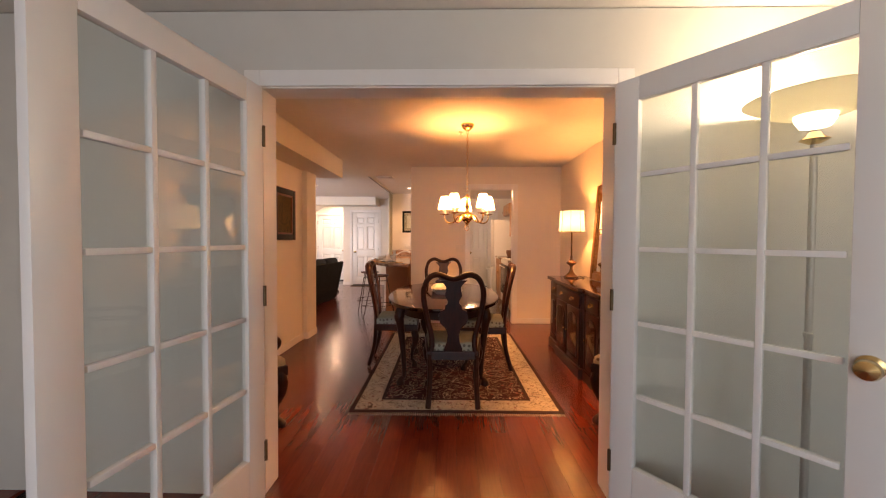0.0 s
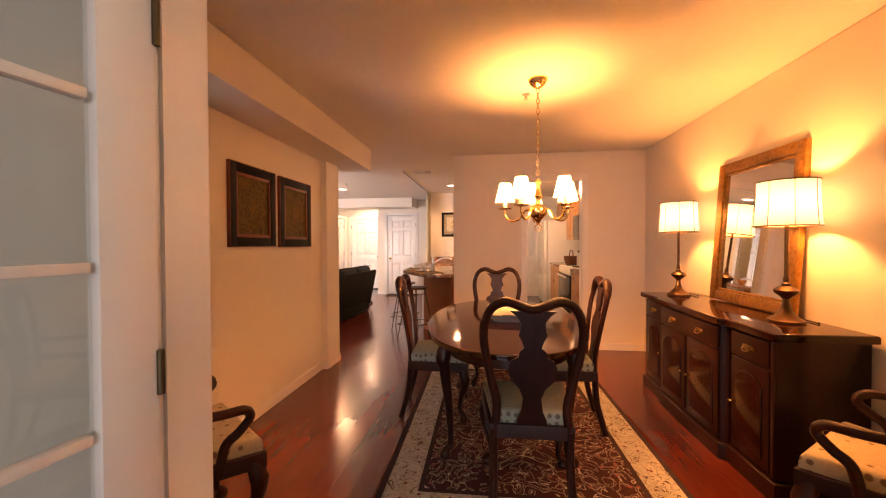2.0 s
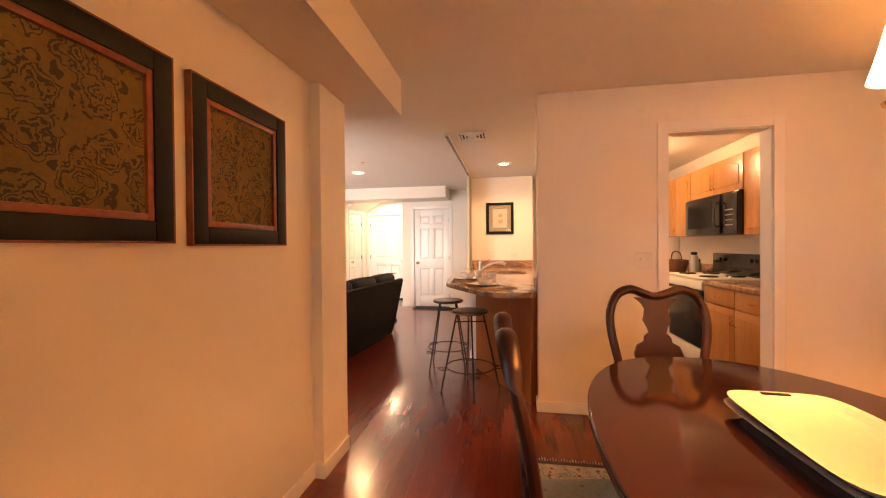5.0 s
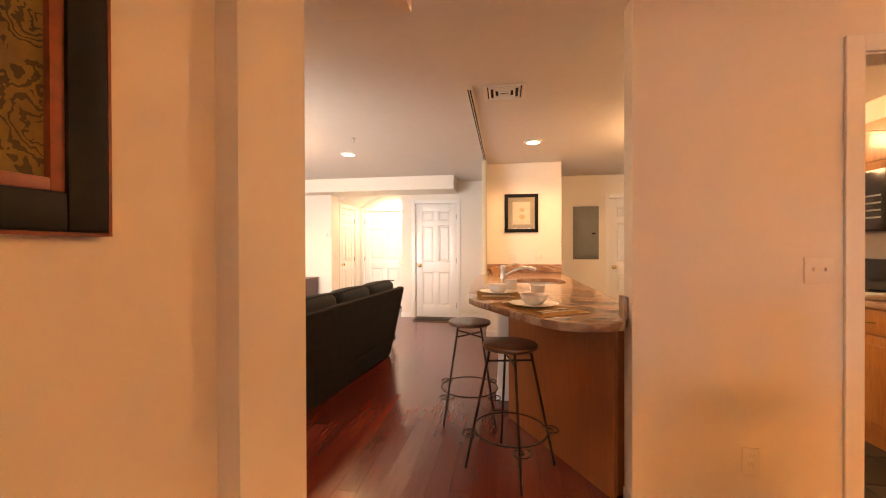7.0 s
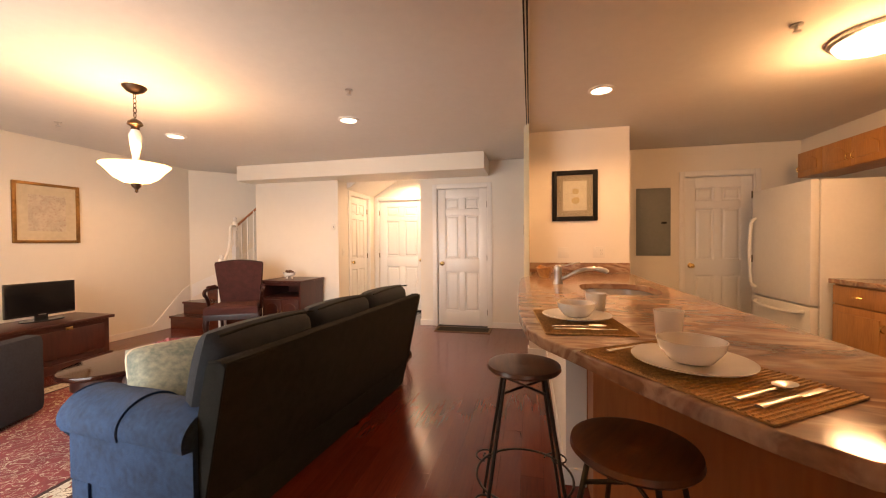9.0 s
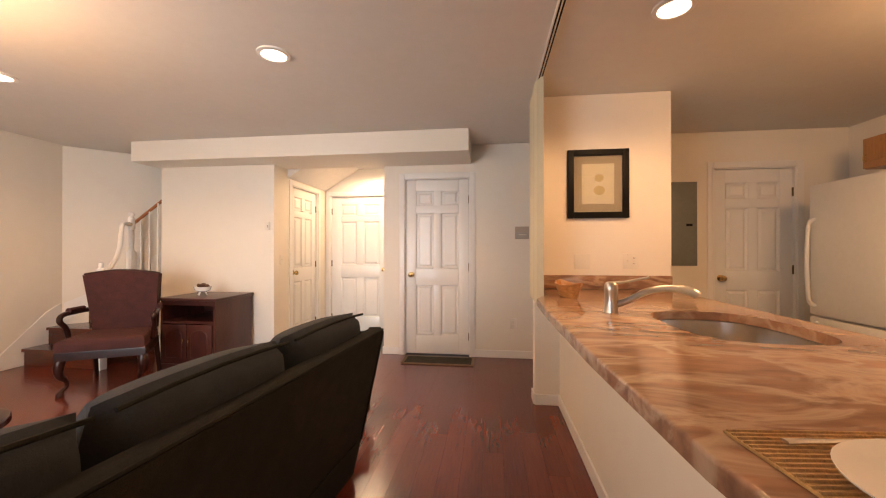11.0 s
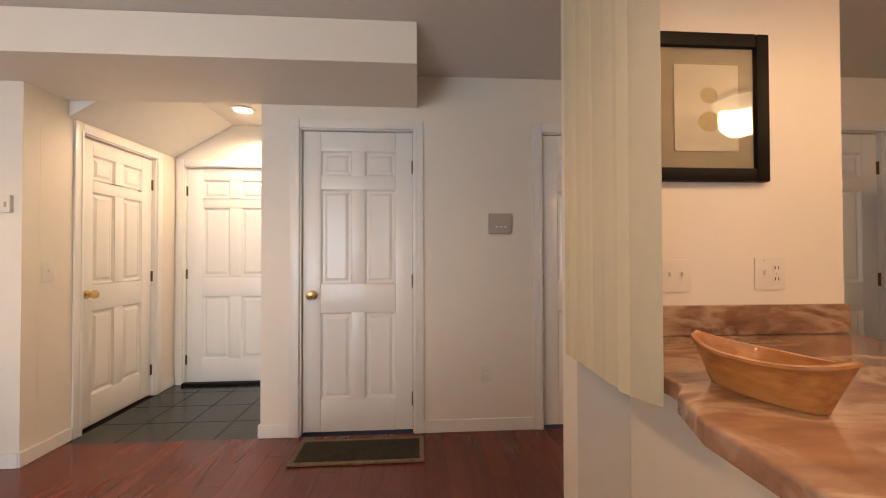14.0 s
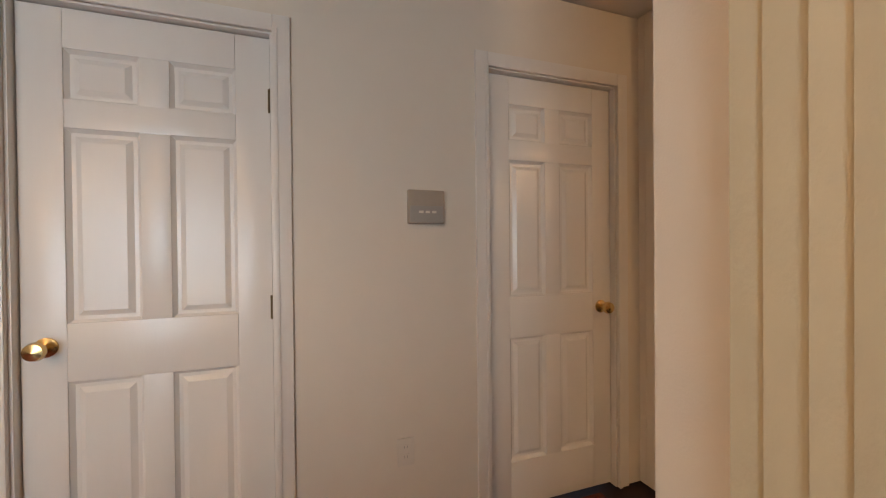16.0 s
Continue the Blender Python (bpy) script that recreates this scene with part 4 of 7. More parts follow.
# trays in a stack on the table
for k, (dz, dr) in enumerate(((0.0, 3), (0.022, 0))):
    tr = thing("serving_tray", pose(0.195, 4.06, 0.751 + dz, 0, 0, -2 + dr), "cream serving tray with cut-out handles, stacked on the table", "tray", "stacked trays")
    bm = bmesh.new()
    rings = []
    for hw, hl, z in ((0.118, 0.222, 0.0), (0.142, 0.250, 0.030), (0.158, 0.268, 0.032), (0.158, 0.268, 0.027), (0.140, 0.246, 0.024), (0.120, 0.224, 0.006)):
        ring = []
        for q in range(32):
            a = 2 * math.pi * q / 32
            ca, sa = math.cos(a), math.sin(a)
            ring.append(bm.verts.new((hw * math.copysign(abs(ca) ** 0.35, ca), hl * math.copysign(abs(sa) ** 0.35, sa), z)))
        rings.append(ring)
    order = [rings[0], rings[1], rings[2], rings[4], rings[5]]
    for a, b in zip(order, order[1:]):
        for q in range(32):
            bm.faces.new((a[q], a[(q + 1) % 32], b[(q + 1) % 32], b[q]))
    bm.faces.new(order[0][::-1])
    bm.faces.new(order[-1])
    for v in rings[3]:
        bm.verts.remove(v)
    part("body", bm, TRAYM, tr)
    if k:
        for s in (-1, 1):
            part("grip", boxed(-0.040, 0.040, s * 0.254 - 0.008, s * 0.254 + 0.008, 0.028, 0.0325, 0.002), BLACKFRAME, tr, "dark cut-out hand grip")

# sideboard
sb = thing("sideboard", pose(0, 0, 0), "dark mahogany breakfront sideboard with arched doors and brass pulls", "sideboard")
SX0, SY0, SY1 = 1.47, 3.22, 4.78
foot = [(1.905, SY0 - 0.02), (1.905, SY1 + 0.02), (SX0 - 0.01, SY1 + 0.02), (SX0 - 0.01, 4.42), (SX0 - 0.045, 4.40), (SX0 - 0.045, 3.60), (SX0 - 0.01, 3.58), (SX0 - 0.01, SY0 - 0.02)]
inset = lambda d: [(x + (d if x < 1.9 else 0), y + (d if y < 4 else -d)) for x, y in foot]  # noqa: E731
part("plinth", slab(bmesh.new(), foot, 0.001, 0.10, bevel=0.012), MAHOG, sb)
part("body", slab(bmesh.new(), inset(0.025), 0.10, 0.815), MAHOG, sb, smooth=False)
part("top", slab(bmesh.new(), [(x - (0.018 if x < 1.9 else 0), y + (-0.018 if y < 4 else 0.018)) for x, y in foot], 0.816, 0.855, bevel=0.012), TABLEW, sb)


def arched_door(y0, y1, x, z0, z1, knob_y):
    dr = part("door", boxed(x - 0.016, x - 0.001, y0 + 0.004, y1 - 0.004, z0, z1, 0.003), MAHOG, sb)
    n = 14
    mid, hw, spring = (y0 + y1) / 2, (y1 - y0) / 2 - 0.05, z1 - 0.13
    outline = [(mid - hw, z0 + 0.05), (mid + hw, z0 + 0.05)] + [(mid + hw * math.cos(math.pi * k / n), spring + 0.085 * math.sin(math.pi * k / n)) for k in range(n + 1)]
    mm = Matrix(((0, 0, -1, x - 0.0165), (1, 0, 0, 0), (0, 1, 0, 0), (0, 0, 0, 1)))
    part("panel", slab(bmesh.new(), outline, 0, 0.010, mm, bevel=0.009), TABLEW, dr)
    part("pull", lathe(bmesh.new(), [(0.005, 0), (0.005, 0.012), (0.011, 0.018), (0.008, 0.025), (0, 0.026)], 12, Matrix.Translation((x - 0.016, knob_y, (z0 + z1) / 2)) @ pose(0, 0, 0, 0, -90, 0)), BRASS, dr)


def drawer(y0, y1, x, z0, z1, pulls):
    dr = part("drawer", boxed(x - 0.018, x - 0.001, y0 + 0.004, y1 - 0.004, z0, z1, 0.005), MAHOG, sb)
    for py in pulls:
        pl = tube(bmesh.new(), smooth_path([(x - 0.02, py - 0.035, (z0 + z1) / 2 + 0.006), (x - 0.038, py - 0.025, (z0 + z1) / 2 - 0.012), (x - 0.040, py, (z0 + z1) / 2 - 0.018), (x - 0.038, py + 0.025, (z0 + z1) / 2 - 0.012), (x - 0.02, py + 0.035, (z0 + z1) / 2 + 0.006)], 3), 0.0035, 6)
        box(pl, x - 0.0205, x - 0.0185, py - 0.045, py + 0.045, (z0 + z1) / 2 - 0.012, (z0 + z1) / 2 + 0.016, 0.001)
        part("pull", pl, BRASS, dr)


f0, f1 = SX0 + 0.015, SX0 - 0.020
drawer(4.44, 4.74, f0, 0.66, 0.795, (4.59,))
drawer(3.62, 4.38, f1, 0.66, 0.795, (3.82, 4.18))
drawer(3.25, 3.56, f0, 0.66, 0.795, (3.405,))
arched_door(4.44, 4.74, f0, 0.125, 0.645, 4.47)
arched_door(4.01, 4.38, f1, 0.125, 0.645, 4.04)
arched_door(3.62, 3.99, f1, 0.125, 0.645, 3.96)
arched_door(3.25, 3.56, f0, 0.125, 0.645, 3.53)
for y in (3.235, 3.59, 4.41, 4.755):
    part("pilaster", boxed(f0 - 0.014, f0 - 0.001, y - 0.012, y + 0.012, 0.11, 0.80, 0.004), MAHOG, sb)


def table_lamp(m):
    l_ = thing("table_lamp", m, "bronze table lamp with lit cream fabric shade on the sideboard", "lamp", "lamps on the sideboard")
    part("base", lathe(bmesh.new(), [(0.085, 0.0), (0.085, 0.012), (0.06, 0.028), (0.03, 0.06), (0.018, 0.10), (0.016, 0.13), (0.03, 0.145), (0.055, 0.165), (0.058, 0.18), (0.04, 0.195), (0.018, 0.205), (0.022, 0.215), (0.012, 0.225)], 28), BRONZE, l_)
    part("stem", lathe(bmesh.new(), [(0.012, 0.22), (0.015, 0.24), (0.010, 0.26), (0.009, 0.56), (0.012, 0.58)], 14), BRONZE, l_)
    bm = bmesh.new()
    segs = 40
    prof = [(0.148, 0.54), (0.143, 0.60), (0.137, 0.70), (0.136, 0.79)]
    rings = [[bm.verts.new((r * math.cos(2 * math.pi * k / segs), r * math.sin(2 * math.pi * k / segs), z)) for k in range(segs)] for r, z in prof]
    for a, b in zip(rings, rings[1:]):
        for k in range(segs):
            bm.faces.new((a[k], a[(k + 1) % segs], b[(k + 1) % segs], b[k]))
    sh = part("shade", bm, SHADE, l_, "lit cream fabric drum shade")
    for z, r in ((0.54, 0.149), (0.79, 0.137)):
        part("trim_band", tube(bmesh.new(), [(r * math.cos(2 * math.pi * k / 32), r * math.sin(2 * math.pi * k / 32), z) for k in range(33)], 0.004, 6), BRONZE, sh)
    for k in range(8):
        a = 2 * math.pi * (k + 0.5) / 8
        part("rib", tube(bmesh.new(), [(0.149 * math.cos(a), 0.149 * math.sin(a), 0.54), (0.139 * math.cos(a), 0.139 * math.sin(a), 0.70), (0.138 * math.cos(a), 0.138 * math.sin(a), 0.79)], 0.002, 5), BRONZE, sh)
    part("cord", tube(bmesh.new(), smooth_path([(0.08, 0.02, 0.006), (0.13, 0.05, 0.004), (0.12, -0.06, 0.004), (0.15, -0.02, 0.004)], 5), 0.003, 6), BLACKFRAME, l_)
    return l_


tl1 = table_lamp(pose(*TABLE_LAMPS[0], 0.856))
copy_thing(tl1, pose(*TABLE_LAMPS[1], 0.856))


def picture(name, m, w, h, fw, frame_mat, art_mat, label, mat_border=0.0, lip=None, category="picture", depth=0.028, glass=False, mount=None):
    """Hangs with its back at y 0, facing -y; the origin is its centre."""
    p = thing(name, m, label, category)
    for x0, x1, z0, z1 in ((-w / 2, -w / 2 + fw, -h / 2, h / 2), (w / 2 - fw, w / 2, -h / 2, h / 2), (-w / 2 + fw, w / 2 - fw, h / 2 - fw, h / 2), (-w / 2 + fw, w / 2 - fw, -h / 2, -h / 2 + fw)):
        part("frame_rail", boxed(x0, x1, -depth, -0.001, z0, z1, 0.006), frame_mat, p)
    if lip:
        lw, lm = lip
        a, b = w / 2 - fw, h / 2 - fw
        for x0, x1, z0, z1 in ((-a, -a + lw, -b, b), (a - lw, a, -b, b), (-a + lw, a - lw, b - lw, b), (-a + lw, a - lw, -b, -b + lw)):
            part("fillet", boxed(x0, x1, -depth + 0.006, -0.002, z0, z1, 0.002), lm, p)
        for x0, x1, z0, z1 in ((-w / 2 - 0.006, -w / 2 - 0.0005, -h / 2 - 0.006, h / 2 + 0.006), (w / 2 + 0.0005, w / 2 + 0.006, -h / 2 - 0.006, h / 2 + 0.006), (-w / 2, w / 2, h / 2 + 0.0005, h / 2 + 0.006), (-w / 2, w / 2, -h / 2 - 0.006, -h / 2 - 0.0005)):
            part("edge_strip", boxed(x0, x1, -depth + 0.002, -0.001, z0, z1), lm, p)
    a, b = w / 2 - fw, h / 2 - fw
    part("mount", boxed(-a, a, -0.010, -0.002, -b, b), (mount or CREAM) if mat_border else art_mat, p, smooth=False)
    if mat_border:
        part("print", boxed(-a + mat_border, a - mat_border, -0.0125, -0.0102, -b + mat_border, b - mat_border), art_mat, p, smooth=False)
    if glass:
        g = part("glass", boxed(-a, a, -0.016, -0.014, -b, b), GLASS, p, smooth=False)
        g.visible_shadow = False
    return p


picture("framed_picture", pose(XL, 3.752, 1.583, 0, 0, 90), 0.53, 0.575, 0.062, BLACKFRAME, DAMASK, "black framed gold and brown floral tapestry, red edging", lip=(0.020, REDWOOD))
picture("framed_picture", pose(XL, 4.36, 1.578, 0, 0, 90), 0.53, 0.58, 0.062, BLACKFRAME, DAMASK, "black framed gold and brown floral tapestry, red edging", lip=(0.020, REDWOOD))

# leaning mirror on the sideboard
mr = thing("mirror", pose(1.865, 4.02, 0.857, 0, 0, -90) @ pose(0, 0, 0, -4, 0, 0), "gilt framed mirror leaning on the sideboard against the wall", "mirror")
mw, mh, mf = 0.84, 1.06, 0.075
for x0, x1, z0, z1 in ((-mw / 2, -mw / 2 + mf, 0, mh), (mw / 2 - mf, mw / 2, 0, mh), (-mw / 2 + mf, mw / 2 - mf, mh - mf, mh), (-mw / 2 + mf, mw / 2 - mf, 0, mf)):
    bm = boxed(x0, x1, -0.045, -0.005, z0, z1, 0.012)
    part("frame_rail", bm, GILT, mr)
for x0, x1, z0, z1 in ((-mw / 2 + mf, -mw / 2 + mf + 0.02, mf, mh - mf), (mw / 2 - mf - 0.02, mw / 2 - mf, mf, mh - mf), (-mw / 2 + mf + 0.02, mw / 2 - mf - 0.02, mh - mf - 0.02, mh - mf), (-mw / 2 + mf + 0.02, mw / 2 - mf - 0.02, mf, mf + 0.02)):
    part("fillet", boxed(x0, x1, -0.034, -0.006, z0, z1, 0.006), GILT, mr)
part("mirror_glass", boxed(-mw / 2 + mf, mw / 2 - mf, -0.020, -0.008, mf, mh - mf), MIRROR, mr, smooth=False)

# chandelier
cd = thing("chandelier", pose(*CHANDELIER, 0), "brass five-arm chandelier with lit cream shades over the table", "chandelier")
part("canopy", lathe(bmesh.new(), [(0.0, 2.36), (0.02, 2.362), (0.05, 2.385), (0.065, 2.41), (0.065, 2.422)], 24), BRASS, cd)
for k in range(17):
    z = 2.345 - 0.035 * k
    pts = [(0.010 * math.cos(q), 0, z + 0.021 * math.sin(q)) for q in (2 * math.pi * j / 10 for j in range(11))]
    part("chain_link", tube(bmesh.new(), pts, 0.0028, 5, pose(0, 0, 0, 0, 0, 90 * (k % 2))), BRASS, cd)
part("body", lathe(bmesh.new(), [(0.0, 1.435), (0.012, 1.44), (0.018, 1.46), (0.035, 1.475), (0.058, 1.50), (0.062, 1.53), (0.05, 1.555), (0.022, 1.57), (0.016, 1.60), (0.028, 1.625), (0.02, 1.65), (0.012, 1.70), (0.022, 1.72), (0.01, 1.745), (0.0, 1.75)], 26), BRASS, cd)
part("finial_ring", tube(bmesh.new(), [(0.022 * math.cos(q), 0, 1.412 + 0.022 * math.sin(q)) for q in (2 * math.pi * j / 16 for j in range(17))], 0.004, 6), BRASS, cd)
for k in range(5):
    R5 = pose(0, 0, 0, 0, 0, 20 + 72 * k)
    arm = part("arm", tube(bmesh.new(), smooth_path([(0.045, 0, 1.545), (0.09, 0, 1.53), (0.13, 0, 1.475), (0.19, 0, 1.465), (0.225, 0, 1.50), (0.228, 0, 1.545)], 5), 0.0075, 8), BRASS, cd, m=R5)
    part("drip_pan", lathe(bmesh.new(), [(0.012, 1.54), (0.045, 1.546), (0.048, 1.553), (0.014, 1.552)], 20, pose(0.228, 0, 0)), BRASS, arm)
    part("candle_sleeve", lathe(bmesh.new(), [(0.013, 1.553), (0.013, 1.615)], 12, pose(0.228, 0, 0)), PORCELAIN, arm)
    bm = bmesh.new()
    rings = [[bm.verts.new((0.228 + r * math.cos(2 * math.pi * q / 24), r * math.sin(2 * math.pi * q / 24), z)) for q in range(24)] for r, z in ((0.068, 1.598), (0.060, 1.625), (0.050, 1.665), (0.042, 1.70), (0.037, 1.726))]
    for a, b in zip(rings, rings[1:]):
        for q in range(24):
            bm.faces.new((a[q], a[(q + 1) % 24], b[(q + 1) % 24], b[q]))
    part("shade", bm, SHADEHOT, arm, "lit cream cone shade")

# planter in the window
pl = thing("planter", pose(XL - 0.02, 2.74, 0.681), "dark wooden window planter with spiky green plants", "plant")
bm = bmesh.new()
rr = [[bm.verts.new(p) for p in ((-a, -b, z), (a, -b, z), (a, b, z), (-a, b, z))] for a, b, z in ((0.06, 0.19, 0.0), (0.085, 0.22, 0.13), (0.075, 0.21, 0.13), (0.07, 0.20, 0.105))]
for a, b in zip(rr, rr[1:]):
    for k in range(4):
        bm.faces.new((a[k], a[(k + 1) % 4], b[(k + 1) % 4], b[k]))
bm.faces.new(rr[0][::-1])
bm.faces.new(rr[-1])
part("box", bm, POT, pl, smooth=False)
rnd = random.Random(5)
for k in range(16):
    y, x = rnd.uniform(-0.17, 0.18), rnd.uniform(-0.04, 0.04)
    hgt, lean_, az = rnd.uniform(0.24, 0.46), rnd.uniform(0.04, 0.24), rnd.uniform(0, 6.28)
    P = smooth_path([(x, y, 0.1), (x + 0.4 * lean_ * math.cos(az) * 0.4, y + 0.4 * lean_ * math.sin(az), 0.1 + 0.55 * hgt), (x + lean_ * math.cos(az) * 0.4, y + lean_ * math.sin(az), 0.1 + hgt)], 5)
    part("leaf", tube(bmesh.new(), P, [0.016 * (1 - (i / len(P)) ** 1.6) + 0.001 for i in range(len(P))], 6, flat=0.3), LEAF, pl)
bm = bmesh.new()
for k in range(150):
    c0 = Vector((rnd.uniform(-0.07, 0.08), rnd.uniform(-0.20, 0.23), rnd.uniform(0.10, 0.19)))
    rot = Euler((rnd.uniform(0, 6), rnd.uniform(0, 6), rnd.uniform(0, 6))).to_matrix()
    bm.faces.new([bm.verts.new(c0 + rot @ Vector(v)) for v in ((0, -0.008, 0), (0.014, 0, 0.004), (0, 0.02, 0), (-0.014, 0, 0.004))])
part("foliage", bm, LEAF, pl, smooth=False)


# wall plates
def plate(name, m, w, h, label, holes=2, kind_="outlet", toggles=False, mat=None):
    p = thing(name, m, label, kind_)
    part("cover", boxed(-w / 2, w / 2, -0.006, -0.0005, -h / 2, h / 2, 0.002), mat or PLASTIC, p)
    for k in range(holes):
        x = (k - (holes - 1) / 2) * 0.046
        if toggles:
            part("toggle", boxed(x - 0.005, x + 0.005, -0.016, -0.006, -0.002, 0.014, 0.002), mat or PLASTIC, p)
        else:
            for dz in (-0.02, 0.02):
                bm = boxed(x - 0.014, x + 0.014, -0.008, -0.006, dz - 0.013, dz + 0.013, 0.001)
                so = part("socket", bm, PLASTIC, p)
                b2 = boxed(x - 0.007, x - 0.005, -0.0084, -0.008, dz - 0.004, dz + 0.006)
                box(b2, x + 0.005, x + 0.007, -0.0084, -0.008, dz - 0.004, dz + 0.006)
                part("slot", b2, GREYPLASTIC, so, smooth=False)
    return p


plate("wall_outlet", pose(XL - 0.001, 3.35, 0.37, 0, 0, 90), 0.07, 0.115, "ivory duplex outlet on the dining wall", 1)
plate("wall_outlet", pose(0.10, YK, 0.31), 0.07, 0.115, "ivory duplex outlet beside the kitchen doorway", 1)
plate("light_switch", pose(0.362, YK, 1.155), 0.115, 0.115, "ivory double toggle switch beside the kitchen doorway", 2, "switch", True)
plate("wall_outlet", pose(-1.31, YB, 0.39), 0.07, 0.115, "ivory duplex outlet on the back wall", 1)
plate("light_switch", pose(-0.86, 9.39, 1.125), 0.115, 0.115, "ivory double toggle switch on the pier", 2, "switch", True)
plate("light_switch", pose(-4.03, 10.55, 1.10, 0, 0, 90), 0.07, 0.115, "ivory single toggle switch on the entry wall", 1, "switch", True)
combo = plate("wall_outlet", pose(-0.503, 9.39, 1.13), 0.115, 0.115, "ivory switch and outlet plate on the pier", 0)
part("toggle", boxed(-0.028, -0.018, -0.016, -0.006, -0.002, 0.014, 0.002), PLASTIC, combo)
for dz in (-0.02, 0.02):
    sock = part("socket", boxed(0.009, 0.037, -0.008, -0.006, dz - 0.014, dz + 0.014, 0.001), PLASTIC, combo)
    part("slot", box(boxed(0.015, 0.018, -0.0086, -0.008, dz - 0.003, dz + 0.007), 0.028, 0.031, -0.0086, -0.008, dz - 0.003, dz + 0.007), BLACKFRAME, sock, smooth=False)
for x in (-0.023, 0.023):
    part("screw", lathe(bmesh.new(), [(0.003, 0.0), (0.0025, 0.001), (0.0, 0.001)], 8, pose(x, -0.006, 0.048 if x < 0 else 0.0, 90, 0, 0)), GREYPLASTIC, combo)
kp = thing("alarm_panel", pose(-1.215, YB, 1.425), "grey alarm keypad on the back wall", "keypad")
part("case", boxed(-0.078, 0.078, -0.028, -0.0005, -0.085, 0.055, 0.004), KEYPAD, kp)
part("flap", boxed(-0.072, 0.072, -0.033, -0.0285, -0.080, -0.012, 0.002), GREYPLASTIC, kp)
for k in range(3):
    part("button", boxed(-0.035 + 0.028 * k, -0.016 + 0.028 * k, -0.0345, -0.0335, -0.042, -0.032), PLASTIC, kp, smooth=False)
th = thing("thermostat", pose(-4.105, 10.40, 1.495), "white thermostat on the stair wall", "thermostat")
part("case", boxed(-0.03, 0.03, -0.022, -0.0005, -0.05, 0.05, 0.004), PLASTIC, th)
part("dial", boxed(0.0, 0.014, -0.0245, -0.0225, -0.02, 0.01, 0.001), GREYPLASTIC, th)

# ceiling fittings
for x, y in ((0.335, 4.06), (-2.56, 7.88), (0.226, 7.67), (-5.6, 7.9)):
    sp = thing("sprinkler_head", pose(x, y, CH), "small metal sprinkler head in the ceiling", "sprinkler", "ceiling sprinklers")
    part("rose", lathe(bmesh.new(), [(0.03, 0.003), (0.03, -0.004), (0.010, -0.008), (0.008, -0.03)], 16), STEEL, sp)
    part("deflector", lathe(bmesh.new(), [(0.008, -0.03), (0.02, -0.034), (0.02, -0.037), (0.0, -0.038)], 14), STEEL, sp)
for i, (x, y) in enumerate(CANS + ((-3.24, 11.35),)):
    cn = thing("recessed_light", pose(x, y, CH), "lit recessed ceiling downlight with white ring", "light", "recessed ceiling lights")
    bm = bmesh.new()
    rings = [[bm.verts.new((r * math.cos(2 * math.pi * q / 32), r * math.sin(2 * math.pi * q / 32), z)) for q in range(32)] for r, z in ((0.098, 0.004), (0.098, -0.006), (0.075, -0.010), (0.072, 0.003))]
    for a, b in zip(rings, rings[1:]):
        for q in range(32):
            bm.faces.new((a[q], a[(q + 1) % 32], b[(q + 1) % 32], b[q]))
    part("ring", bm, TRIM, cn)
    part("lens", lathe(bmesh.new(), [(0.072, -0.002), (0.0, -0.006)], 28), CANGLOW, cn, "glowing lamp lens")
vt = thing("ceiling_vent", pose(-0.973, 6.93, CH), "white square ceiling air vent with slats", "vent")
# black sheet behind the slats stands for the shade inside the duct
part("backing", boxed(-0.125, 0.125, -0.115, 0.115, -0.002, 0.003), BLACKFRAME, vt, smooth=False)
for k in range(4):
    a, b = 0.15 - 0.035 * k, 0.14 - 0.034 * k
    for x0, x1, y0, y1 in ((-a, a, -b, -b + 0.014), (-a, a, b - 0.014, b), (-a, -a + 0.014, -b + 0.014, b - 0.014), (a - 0.014, a, -b + 0.014, b - 0.014)):
        part("slat", boxed(x0, x1, y0, y1, -0.012 - 0.002 * k, -0.0025, 0.001), TRIM, vt)


# ---- living room ----
def pillow(bm, m, w, h, t, n=10, pinch=0.5):
    """A stuffed cushion, x by y across and z thick."""
    grid = {}
    for s in (-1, 1):
        for i in range(n + 1):
            for j in range(n + 1):
                u, v = 2 * i / n - 1, 2 * j / n - 1
                if s > 0 and (abs(u) == 1 or abs(v) == 1):
                    grid[s, i, j] = grid[-1, i, j]
                    continue
                puff = ((1 - abs(u) ** 3.2) * (1 - abs(v) ** 3.2)) ** pinch
                r = 1 - 0.05 * (u * u * v * v)
                grid[s, i, j] = bm.verts.new(m @ Vector((u * w / 2 * r, v * h / 2 * r, s * t / 2 * puff)))
    for s in (-1, 1):
        for i in range(n):
            for j in range(n):
                q = [grid[s, i, j], grid[s, i + 1, j], grid[s, i + 1, j + 1], grid[s, i, j + 1]]
                if len(set(q)) == 4:
                    bm.faces.new(q if s > 0 else q[::-1])
    return bm


NAVYP = material("dark_pouch_fabric", (0.02, 0.022, 0.024), 0.8, vary=0.2, grain=80, bump=0.2)
